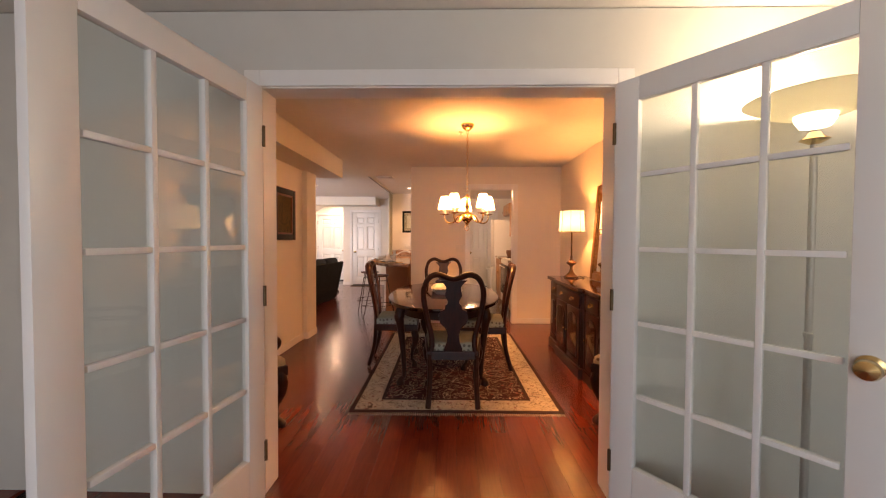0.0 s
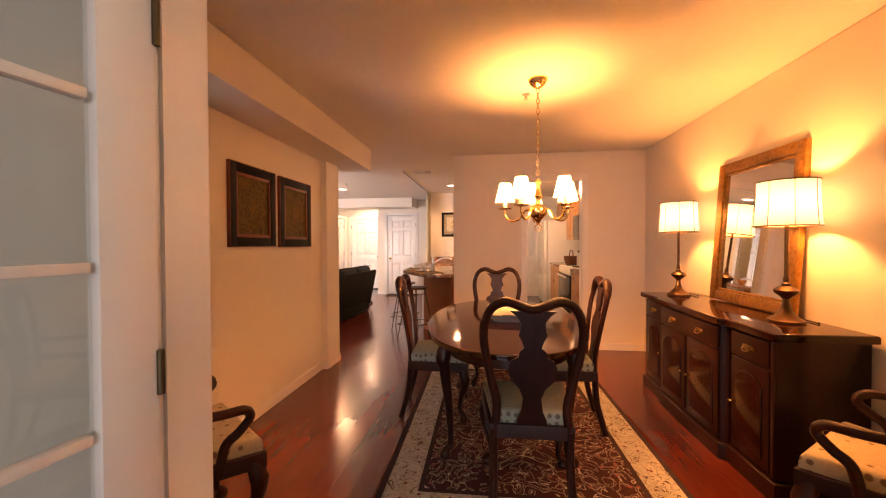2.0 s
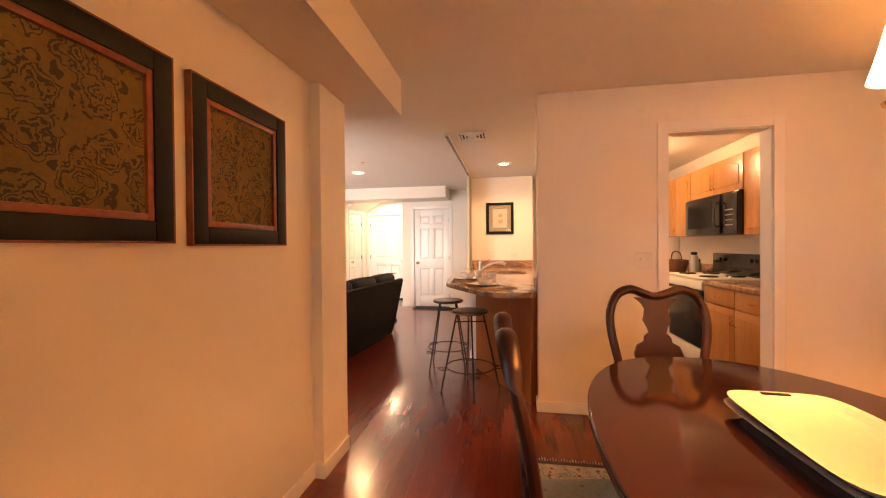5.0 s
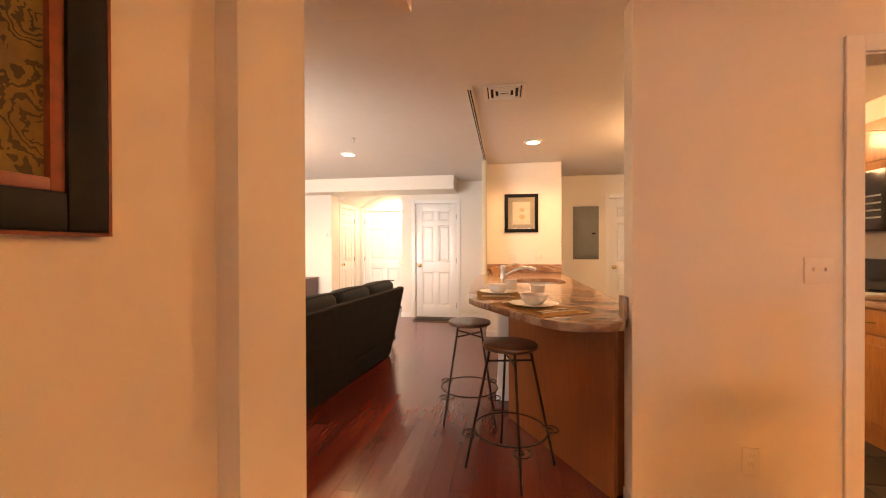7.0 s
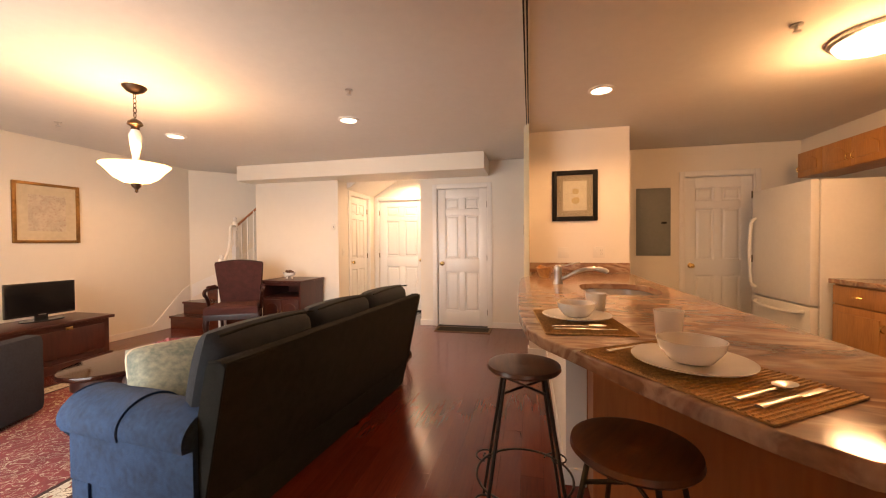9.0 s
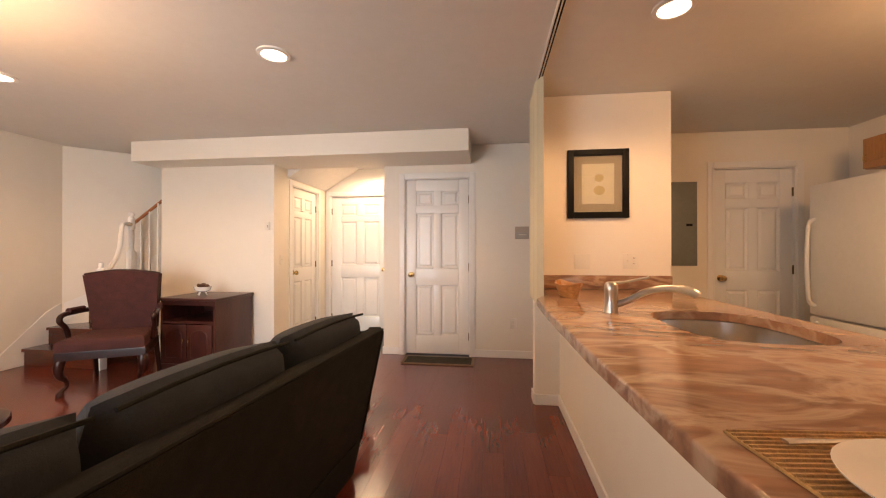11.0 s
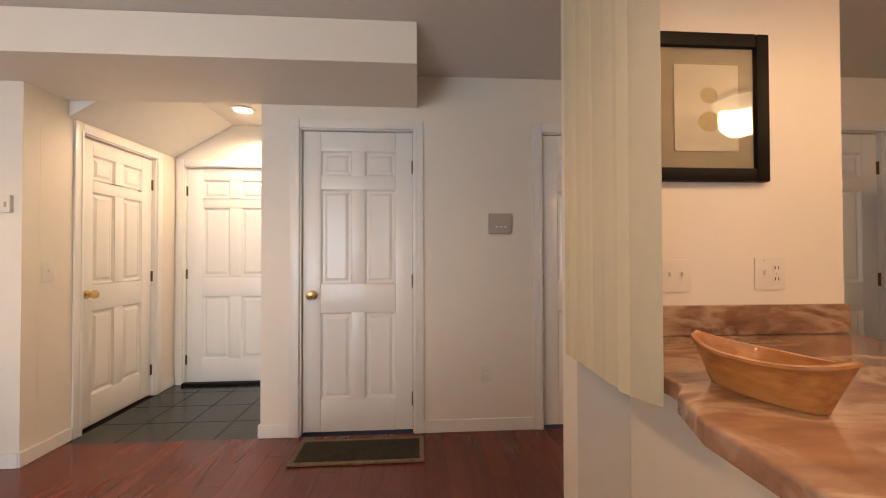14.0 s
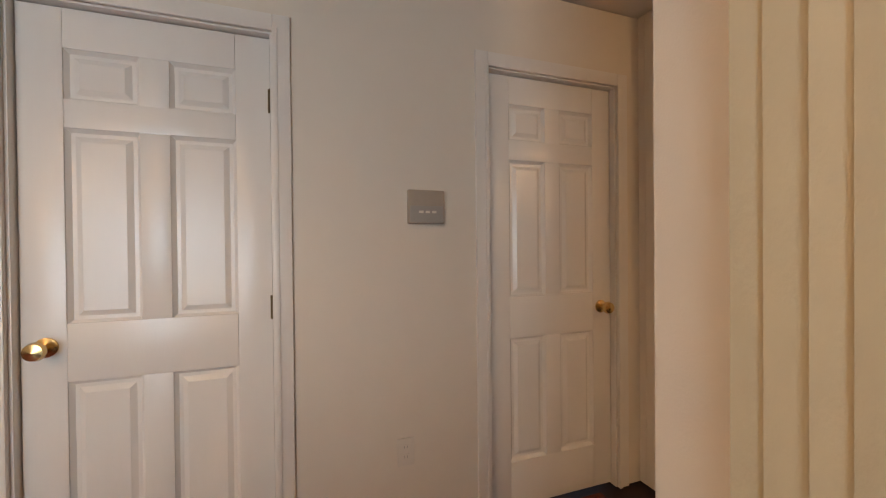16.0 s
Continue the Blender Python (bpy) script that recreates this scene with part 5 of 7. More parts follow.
# sofa, its back to the walkway; local x runs from back to front, y along it
so = thing("sofa", pose(-2.381, 7.335, 0, 0, 0, 174.8), "dark slate-blue upholstered three-seat sofa, rolled arms, skirted", "sofa")
L = 1.95
part("base", boxed(0.02, 0.68, -L / 2 + 0.05, L / 2 - 0.05, 0.04, 0.30, 0.02), SOFADAYLIT, so)
bk = Matrix(((1, 0, 0, 0), (0, 0, 1, -L / 2), (0, 1, 0, 0), (0, 0, 0, 1)))
part("back_panel", slab(bmesh.new(), [(-0.036, 0.20), (0.10, 0.04), (-0.07, 0.775), (-0.095, 0.80), (-0.145, 0.805), (-0.17, 0.79)], 0.012, L - 0.012, bk), SOFASHADED, so, "slate-blue fabric back, coloured darker for its shade")
part("skirt", slab(bmesh.new(), [(0.004, 0.012), (0.02, 0.012), (-0.022, 0.215), (-0.045, 0.215)], 0.006, L - 0.006, bk), SOFASHADED, so)
for y in (-L / 2 + 0.012, L / 2 - 0.012):
    part("welt", tube(bmesh.new(), [(-0.045, y, 0.21), (-0.168, y, 0.785), (-0.15, y, 0.803), (-0.09, y, 0.80)], 0.006, 6), SOFASHADED, so)
part("welt", tube(bmesh.new(), [(-0.166, -L / 2 + 0.012, 0.797), (-0.166, L / 2 - 0.012, 0.797)], 0.006, 6), SOFASHADED, so)
for s in (-1, 1):
    yc = s * (L / 2 - 0.075)
    am = Matrix(((0, 0, 1, -0.10), (1, 0, 0, 0), (0, 1, 0, 0), (0, 0, 0, 1)))
    outline = [(yc - 0.085, 0.225), (yc + 0.085, 0.225), (yc + 0.085, 0.46)] + [(yc + 0.13 * math.cos(q), 0.495 + 0.105 * math.sin(q)) for q in (math.radians(a) for a in range(-15, 200, 10))] + [(yc - 0.085, 0.46)]
    a = part("arm", slab(bmesh.new(), outline, 0.075, 0.80, am), SOFADAYLIT, so, "slate-blue fabric rolled arm, daylight put into its colour")
    part("front_roll", lathe(bmesh.new(), [(0.118, 0.0), (0.108, 0.022), (0.0, 0.03)], 24, Matrix.Translation((0.70, yc, 0.49)) @ pose(0, 0, 0, 0, 90, 0)), SOFADAYLIT, a)
    part("arm_skirt", slab(bmesh.new(), [(0.03, 0.012), (0.695, 0.012), (0.68, 0.235), (-0.015, 0.235)], s * (L / 2 - 0.012) - 0.012, s * (L / 2 - 0.012) + 0.012, Matrix(((1, 0, 0, 0), (0, 0, 1, 0), (0, 1, 0, 0), (0, 0, 0, 1)))), SOFADAYLIT, a)
    part("skirt_pleat", boxed(0.58, 0.686, *sorted((s * (L / 2 + 0.003), s * (L / 2 + 0.013))), 0.012, 0.225, 0.003), SOFADAYLIT, a)
    part("arm_cover", slab(bmesh.new(), [(yc + 0.138 * math.cos(q), 0.497 + 0.113 * math.sin(q)) for q in (math.radians(t_) for t_ in range(-20, 205, 9))] + [(yc + 0.13 * math.cos(q), 0.495 + 0.104 * math.sin(q)) for q in (math.radians(t_) for t_ in range(200, -25, -9))], 0.42, 0.77, am), SOFADAYLIT, a, "slate-blue fabric arm cover, daylight put into its colour")
for k in range(3):
    yc = (k - 1) * 0.548
    part("seat_cushion", boxed(0.10, 0.73, yc - 0.270, yc + 0.270, 0.302, 0.45, 0.05), SOFADAYLIT, so)
    bc_ = part("back_cushion", pillow(bmesh.new(), pose(0.035, yc * 1.13, 0.655, 0, 77, 0), 0.50, 0.625, 0.24, 16, 0.36), SOFAHALFSHADE, so)
    part("piping", tube(bmesh.new(), [(0.035 - 0.056 * 0.97 - 0.245 * 0.225, yc * 1.13 + u * 0.295, 0.655 + 0.2385 - 0.012 * u * u) for u in (-0.98, -0.5, 0, 0.5, 0.98)], 0.006, 6), SOFASHADED, bc_)
for x in (0.06, 0.62):
    for y in (-L / 2 + 0.12, L / 2 - 0.12):
        part("foot", lathe(bmesh.new(), [(0.025, 0.001), (0.03, 0.04)], 10, pose(x, y, 0)), MAHOG, so)
tp = thing("throw_pillow", pose(-2.88, 6.71, 0.575, 58, 0, 64), "sage green throw pillow with cream welt on the sofa", "pillow")
part("cover", pillow(bmesh.new(), Matrix(), 0.42, 0.42, 0.16, 12), PILLOWM, tp)
part("welt", tube(bmesh.new(), [(0.203 * math.copysign(abs(math.cos(q)) ** 0.25, math.cos(q)), 0.203 * math.copysign(abs(math.sin(q)) ** 0.25, math.sin(q)), 0) for q in (2 * math.pi * j / 48 for j in range(49))], 0.006, 6), CREAM, tp)

et = thing("end_table", pose(-2.72, 9.03, 0), "small mahogany end table with cabriole legs beside the sofa", "table")
part("top", slab(bmesh.new(), oval(0.30, 0.23), 0.455, 0.478, bevel=0.006), TABLEW, et)
part("apron", slab(bmesh.new(), oval(0.26, 0.19), 0.39, 0.4545), MAHOG, et)
for sx in (-1, 1):
    for sy in (-1, 1):
        part("leg", cabriole(bmesh.new(), sx * 0.20, sy * 0.13, 0.42), CHAIRW, et)

ph = thing("folded_pouch", pose(-2.79, 9.0, 0.479, 0, 0, 25), "dark fabric pouch lying on the end table", "pouch")
part("pouch", boxed(-0.13, 0.13, -0.06, 0.06, 0.0, 0.035, 0.014), NAVYP, ph)
rug(pose(-4.35, 7.0, 0, 0, 0, 2), 1.9, 2.6, "red oriental rug with cream pattern before the sofa", LIVINGFIELD, RUGBORDER, 0.2)
ct = thing("coffee_table", pose(-3.93, 7.38, 0), "oval polished mahogany coffee table on the red rug", "table")
part("top", slab(bmesh.new(), oval(0.29, 0.52), 0.42, 0.45, bevel=0.008), TABLEW, ct)
part("apron", slab(bmesh.new(), oval(0.24, 0.45), 0.33, 0.4195), MAHOG, ct)
for sx in (-1, 1):
    for sy in (-1, 1):
        part("leg", cabriole(bmesh.new(), sx * 0.19, sy * 0.28, 0.40), CHAIRW, ct, m=pose(0, 0, 0.0105))
fr_ = thing("dried_flowers", pose(-3.95, 7.55, 0.452), "low pile of dried red and pink flowers on the table", "flowers")
FLOWER = material("dried_petals", (0.24, 0.03, 0.05), 0.8, vary=0.4, grain=60, bump=0.1, second=(0.45, 0.25, 0.26), per_object=0.4)
bm = bmesh.new()
for k in range(260):
    a, r = rnd.uniform(0, 6.28), rnd.uniform(0, 1) ** 0.6
    c0 = Vector((0.12 * r * math.cos(a), 0.18 * r * math.sin(a), 0.012 + 0.05 * (1 - r) * rnd.uniform(0.3, 1)))
    rot = Euler((rnd.uniform(-0.9, 0.9), rnd.uniform(-0.9, 0.9), rnd.uniform(0, 6))).to_matrix()
    bm.faces.new([bm.verts.new(c0 + rot @ Vector(v)) for v in ((0, -0.012, 0), (0.014, 0, 0.004), (0, 0.014, 0), (-0.014, 0, 0.004))])
part("petals", bm, FLOWER, fr_, smooth=False)
part("dish", lathe(bmesh.new(), [(0.10, 0.0), (0.13, 0.010), (0.12, 0.010), (0.09, 0.004)], 28, sy=1.4), PORCELAIN, fr_)

# armchair in burgundy
bc = thing("upholstered_armchair", pose(-4.96, 9.39, 0, 0, 0, 208), "burgundy upholstered armchair with carved wooden arms near the stairs", "chair")
part("seat_frame", slab(bmesh.new(), [(-0.31, 0.27), (0.31, 0.27), (0.26, -0.24), (-0.26, -0.24)], 0.30, 0.37, bevel=0.006), MAHOG, bc)
part("seat", slab(bmesh.new(), [(-0.305, 0.275), (0.305, 0.275), (0.255, -0.22), (-0.255, -0.22)], 0.371, 0.47, bevel=0.045), BURGUNDY, bc)
n = 12
top = [(0.29 * (1 - 2 * k / n), 0.985 + 0.035 * math.sin(math.pi * k / n)) for k in range(n + 1)]
bkm = Matrix(((1, 0, 0, 0), (0, 0.14, 1, -0.36), (0, 1, 0, 0), (0, 0, 0, 1)))
part("backrest", slab(bmesh.new(), [(-0.24, 0.45), (0.24, 0.45)] + top, 0.0, 0.10, bkm), BURGUNDY, bc)
part("crest", tube(bmesh.new(), [(x, -0.30 + 0.14 * z - 0.0, z + 0.004) for x, z in top], 0.012, 8), MAHOG, bc)
for s in (-1, 1):
    part("armrest", tube(bmesh.new(), smooth_path([(s * 0.26, -0.26, 0.66), (s * 0.31, -0.1, 0.66), (s * 0.335, 0.08, 0.655), (s * 0.33, 0.14, 0.61), (s * 0.315, 0.08, 0.54), (s * 0.30, 0.05, 0.40)], 5), 0.021, 10), MAHOG, bc)
    part("arm_pad", tube(bmesh.new(), [(s * 0.295, -0.16, 0.685), (s * 0.325, 0.02, 0.682)], [0.02, 0.024], 10), BURGUNDY, bc)
    part("leg", cabriole(bmesh.new(), s * 0.275, 0.235, 0.34), MAHOG, bc)
    part("leg", tube(bmesh.new(), [(s * 0.24, -0.22, 0.34), (s * 0.25, -0.29, 0.002)], [0.024, 0.018], 8), MAHOG, bc)

# media cabinet beside the stairs wall
mc = thing("media_cabinet", pose(-4.575, 10.06, 0), "dark cherry cabinet with open shelf and two panel doors", "cabinet")
CABW = material("dark_cherry_cabinet", (0.07, 0.018, 0.012), 0.35, coat=0.2, vary=0.2, grain=10, bump=0.03, stretch=(5, 5, 0.7), second=(0.04, 0.010, 0.008))
part("plinth", boxed(-0.305, 0.305, -0.285, 0.30, 0.001, 0.07, 0.006), CABW, mc)
for x0, x1 in ((-0.30, -0.275), (0.275, 0.30)):
    part("side_panel", boxed(x0, x1, -0.28, 0.295, 0.0705, 0.705), CABW, mc, smooth=False)
part("back_panel", boxed(-0.275, 0.275, 0.275, 0.29, 0.07, 0.705), CABW, mc, smooth=False)
part("shelf", boxed(-0.275, 0.275, -0.275, 0.275, 0.475, 0.50), CABW, mc, smooth=False)
part("bottom_board", boxed(-0.275, 0.275, -0.275, 0.275, 0.0705, 0.09), CABW, mc, smooth=False)
part("top", boxed(-0.325, 0.325, -0.305, 0.30, 0.706, 0.735, 0.008), CABW, mc)
part("head_rail", boxed(-0.275, 0.275, -0.278, -0.26, 0.66, 0.705), CABW, mc, smooth=False)
for s in (-1, 1):
    d_ = part("door", boxed(*sorted((s * 0.004, s * 0.273)), -0.297, -0.281, 0.095, 0.47, 0.004), CABW, mc)
    mid = s * 0.138
    outl = [(mid - 0.09, 0.14), (mid + 0.09, 0.14)] + [(mid + 0.09 * math.cos(math.pi * k / 10), 0.36 + 0.06 * math.sin(math.pi * k / 10)) for k in range(11)]
    part("panel", slab(bmesh.new(), outl, 0, 0.008, Matrix(((1, 0, 0, 0), (0, 0, -1, -0.2975), (0, 1, 0, 0), (0, 0, 0, 1))), bevel=0.007), CABW, d_)
    part("handle", tube(bmesh.new(), smooth_path([(s * 0.03, -0.298, 0.33), (s * 0.03, -0.318, 0.31), (s * 0.03, -0.318, 0.25), (s * 0.03, -0.298, 0.23)], 3), 0.004, 6), BRASS, d_)
pb = thing("footed_bowl", pose(-4.62, 10.03, 0.736), "white footed bowl with dark pine cones on the cabinet", "bowl")
part("bowl", lathe(bmesh.new(), [(0.035, 0.035), (0.07, 0.05), (0.085, 0.09), (0.08, 0.09), (0.06, 0.058)], 24), PORCELAIN, pb)
for k in range(4):
    part("foot", tube(bmesh.new(), [(0.03 * math.cos(k * 1.57), 0.03 * math.sin(k * 1.57), 0.04), (0.055 * math.cos(k * 1.57), 0.055 * math.sin(k * 1.57), 0.002)], 0.006, 6), PORCELAIN, pb)
for k in range(9):
    part("pine_cone", lathe(bmesh.new(), [(0.0, -0.022), (0.018, -0.01), (0.02, 0.006), (0.0, 0.026)], 8, pose(0.05 * math.cos(k * 2.4) * (k / 9), 0.05 * math.sin(k * 2.4) * (k / 9), 0.095 + 0.012 * (k % 2), 30 * k, 20, 0)), BASKET, pb)

# chest with the television
cs = thing("blanket_chest", pose(-5.94, 7.72, 0), "dark cherry chest with panelled front carrying a television", "chest")
part("plinth", boxed(-0.27, 0.285, -0.665, 0.665, 0.001, 0.09, 0.008), CABW, cs)
part("body", boxed(-0.26, 0.262, -0.64, 0.64, 0.091, 0.455), CABW, cs, smooth=False)
part("lid", boxed(-0.275, 0.295, -0.68, 0.68, 0.456, 0.49, 0.008), CABW, cs)
for k in range(2):
    part("front_panel", boxed(0.263, 0.275, -0.59 + 0.61 * k, -0.02 + 0.61 * k, 0.14, 0.41, 0.008), CABW, cs)
part("lock_plate", boxed(0.2755, 0.279, 0.24, 0.30, 0.405, 0.435, 0.001), BRASS, cs)
tv = thing("television", pose(-5.97, 7.96, 0.491, 0, 0, 86), "small black flat-screen television on the chest", "television")
part("bezel", boxed(-0.27, 0.27, 0.0, 0.035, 0.055, 0.385, 0.006), BLACK_APP, tv)
part("screen", boxed(-0.25, 0.25, -0.003, -0.0005, 0.078, 0.368), SCREEN, tv, smooth=False)
part("neck", boxed(-0.05, 0.05, 0.01, 0.03, 0.01, 0.06, 0.004), BLACK_APP, tv)
part("stand_foot", slab(bmesh.new(), oval(0.17, 0.09), 0.0005, 0.012, bevel=0.004), BLACK_APP, tv)
part("indicator", boxed(-0.03, 0.03, -0.002, -0.0003, 0.062, 0.068), STEEL, tv, smooth=False)

rc = thing("recliner", pose(-4.95, 6.72, 0, 0, 0, 20), "dark navy upholstered recliner chair", "chair")
NAVY = material("navy_fabric", (0.02, 0.025, 0.04), 0.85, vary=0.2, grain=60, bump=0.2, bump_scale=260)
part("base", boxed(-0.28, 0.28, -0.35, 0.38, 0.03, 0.32, 0.03), NAVY, rc)
part("seat_cushion", boxed(-0.27, 0.27, -0.30, 0.41, 0.321, 0.46, 0.05), NAVY, rc)
for s in (-1, 1):
    part("arm", boxed(*sorted((s * 0.285, s * 0.42)), -0.35, 0.40, 0.03, 0.60, 0.06), NAVY, rc)
part("backrest", pillow(bmesh.new(), pose(0, -0.32, 0.66, 78, 0, 0), 0.62, 0.72, 0.26, 12, 0.4), NAVY, rc)

picture("framed_print", pose(XW, 8.30, 1.60, 0, 0, 90), 0.60, 0.66, 0.032, GILT, BOTANIC, "gold framed botanical print with wide cream mount", mat_border=0.10)

# pendant lamp
pd = thing("pendant_lamp", pose(*PENDANT, 0), "bronze pendant lamp with lit alabaster glass bowl", "lamp")
part("canopy", lathe(bmesh.new(), [(0.02, 2.37), (0.05, 2.385), (0.075, 2.41), (0.078, 2.422)], 26), BRONZE, pd)
for k in range(5):
    z = 2.355 - 0.036 * k
    part("chain_link", tube(bmesh.new(), [(0.011 * math.cos(q), 0, z + 0.022 * math.sin(q)) for q in (2 * math.pi * j / 10 for j in range(11))], 0.0032, 5, pose(0, 0, 0, 0, 0, 90 * (k % 2))), BRONZE, pd)
part("loop", lathe(bmesh.new(), [(0.012, 2.185), (0.045, 2.16), (0.05, 2.14), (0.025, 2.12), (0.03, 2.10)], 20), BRONZE, pd)
part("stem", lathe(bmesh.new(), [(0.028, 2.10), (0.042, 2.06), (0.034, 1.98), (0.022, 1.90), (0.02, 1.72)], 20), PORCELAIN, pd, "pale fluted stem")
bm = bmesh.new()
rings = [[bm.verts.new((r * math.cos(2 * math.pi * q / 40), r * math.sin(2 * math.pi * q / 40), z)) for q in range(40)] for r, z in ((0.02, 1.70), (0.085, 1.712), (0.138, 1.745), (0.172, 1.787), (0.218, 1.835), (0.215, 1.84), (0.168, 1.793), (0.134, 1.754), (0.085, 1.723))]
for a, b in zip(rings, rings[1:]):
    for q in range(40):
        bm.faces.new((a[q], a[(q + 1) % 40], b[(q + 1) % 40], b[q]))
part("bowl", bm, PENDANTGLASS, pd, "glowing alabaster glass bowl")
part("finial", lathe(bmesh.new(), [(0.0, 1.63), (0.012, 1.64), (0.008, 1.655), (0.03, 1.68), (0.035, 1.70), (0.018, 1.712)], 18), BRONZE, pd)

# door mat
dm = thing("door_mat", pose(-2.13, 10.44, 0.001), "dark brown coir door mat with woven border", "mat")
part("coir_pad", boxed(-0.36, 0.36, -0.115, 0.115, 0.0, 0.013), COIR, dm, smooth=False)
MATEDGE = material("mat_edging", (0.26, 0.19, 0.12), 0.9, vary=0.2, grain=120, bump=0.3)
for x0, x1, y0, y1 in ((-0.39, 0.39, -0.145, -0.116), (-0.39, 0.39, 0.116, 0.145), (-0.39, -0.361, -0.116, 0.116), (0.361, 0.39, -0.116, 0.116)):
    part("edging", boxed(x0, x1, y0, y1, 0.0, 0.011, 0.003), MATEDGE, dm)

# ---- counter, stools and kitchen ----
GRANITE = material("brown_granite", (0.38, 0.21, 0.13), 0.14, coat=0.0, vary=0.3, grain=16, bump=0.0, stretch=(0.5, 1.7, 1.7), second=(0.17, 0.09, 0.062))
nt = GRANITE.node_tree
gb = nt.nodes["Principled BSDF"]
gsrc = gb.inputs["Base Color"].links[0].from_socket
gtc = nt.nodes.new("ShaderNodeTexCoord")
gn = nt.nodes.new("ShaderNodeTexNoise")
gn.inputs["Scale"].default_value, gn.inputs["Detail"].default_value, gn.inputs["Distortion"].default_value = 4.0, 9, 0.9
gmp = nt.nodes.new("ShaderNodeMapping")
gmp.inputs["Scale"].default_value = (0.75, 1.5, 1.5)
gmp.inputs["Rotation"].default_value = (0, 0, 0.25)
nt.links.new(gtc.outputs["Object"], gmp.inputs[0])
nt.links.new(gmp.outputs[0], gn.inputs["Vector"])
gr = nt.nodes.new("ShaderNodeValToRGB")
ge = gr.color_ramp.elements
ge[0].position, ge[0].color = 0.44, (0, 0, 0, 1)
ge[1].position, ge[1].color = 0.60, (0, 0, 0, 1)
el = ge.new(0.52)
el.color = (0.75, 0.75, 0.75, 1)
nt.links.new(gn.outputs[0], gr.inputs[0])
gm = nt.nodes.new("ShaderNodeMix")
gm.data_type = "RGBA"
nt.links.new(gr.outputs[0], gm.inputs[0])
nt.links.new(gsrc, gm.inputs[6])
gm.inputs[7].default_value = (0.50, 0.36, 0.26, 1)
nt.links.new(gm.outputs[2], gb.inputs["Base Color"])

edge = [(-0.3915, 6.0), (-0.43, 5.915), (-0.50, 5.87), (-0.62, 5.845), (-0.72, 5.865), (-0.80, 5.945), (-0.87, 6.04), (-0.97, 6.20), (-1.09, 6.40), (-1.165, 6.52), (-1.215, 6.64), (-1.255, 6.95), (-1.28, 7.5), (-1.292, 8.3), (-1.285, 8.72), (-1.24, 8.85), (-1.195, 8.90), (-1.19, 9.386), (-0.212, 9.386), (-0.25, 8.4), (-0.25, 6.30), (-0.28, 6.10), (-0.375, 6.062), (-0.3915, 6.05)]
wt = thing("countertop", pose(0, 0, 0), "polished brown veined granite breakfast counter with backsplash", "countertop")
top_ob = part("slab", slab(bmesh.new(), edge, 0.875, 0.915, bevel=0.008), GRANITE, wt)
cut = new("sink_cut", finish("sink_cut", slab(bmesh.new(), [(-0.62 + 0.24 * math.copysign(abs(math.cos(q)) ** 0.7, math.cos(q)), 7.99 + 0.33 * math.copysign(abs(math.sin(q)) ** 0.7, math.sin(q))) for q in (2 * math.pi * k / 40 for k in range(40))], 0.8, 1.0), GRANITE))
bo = top_ob.modifiers.new("sink_hole", "BOOLEAN")
bo.object, bo.operation, bo.solver = cut, "DIFFERENCE", "EXACT"
bpy.context.view_layer.update()
dg = bpy.context.evaluated_depsgraph_get()
cutmesh = bpy.data.meshes.new_from_object(top_ob.evaluated_get(dg))
top_ob.modifiers.clear()
top_ob.data = cutmesh
bpy.data.objects.remove(cut)
part("backsplash", boxed(-1.215, -0.212, 9.366, 9.3885, 0.916, 1.02, 0.003), GRANITE, wt)
part("side_splash", boxed(-0.413, -0.3915, 5.985, 6.065, 0.916, 1.02, 0.003), GRANITE, wt)
hw_ = structure("wall_half", slab(bmesh.new(), [(-1.03, 7.20), (-0.93, 7.20), (-0.93, 9.387), (-1.03, 9.387)], 0.0, 0.874), WALL, "white painted half wall under the counter", "wall")
structure("baseboard_counter", baseboard([(-1.03, 7.19, -1.03, 9.376, -1, 0), (-1.043, 7.20, -0.93, 7.20, 0, -1)]), TRIM, "white painted baseboard", "baseboard")
pc = thing("peninsula_cabinet", pose(0, 0, 0), "brown oak panelled peninsula base under the counter", "cabinet")
part("body", slab(bmesh.new(), [(-0.925, 7.195), (-0.925, 6.90), (-0.435, 6.055), (-0.41, 6.085), (-0.30, 6.12), (-0.30, 9.386), (-0.928, 9.386), (-0.928, 7.196)], 0.002, 0.60), OAKPANEL, pc, smooth=False)
part("rail", slab(bmesh.new(), [(-0.925, 7.195), (-0.925, 6.90), (-0.435, 6.055), (-0.41, 6.085), (-0.30, 6.12), (-0.30, 7.5), (-0.928, 7.5)], 0.601, 0.8745), OAKPANEL, pc, smooth=False)
dx, dy = 0.503, -0.845
ln = math.hypot(dx, dy)
pm = Matrix(((dx / ln, 0, dy / ln * 1, -0.935), (dy / ln, 0, -dx / ln, 6.895), (0, 1, 0, 0), (0, 0, 0, 1)))
part("panel", slab(bmesh.new(), [(0.0, 0.002), (0.985, 0.002), (0.985, 0.874), (0.0, 0.874)], 0.0, 0.014, pm), OAKPANEL, pc, "flat oak veneer panel", smooth=False)

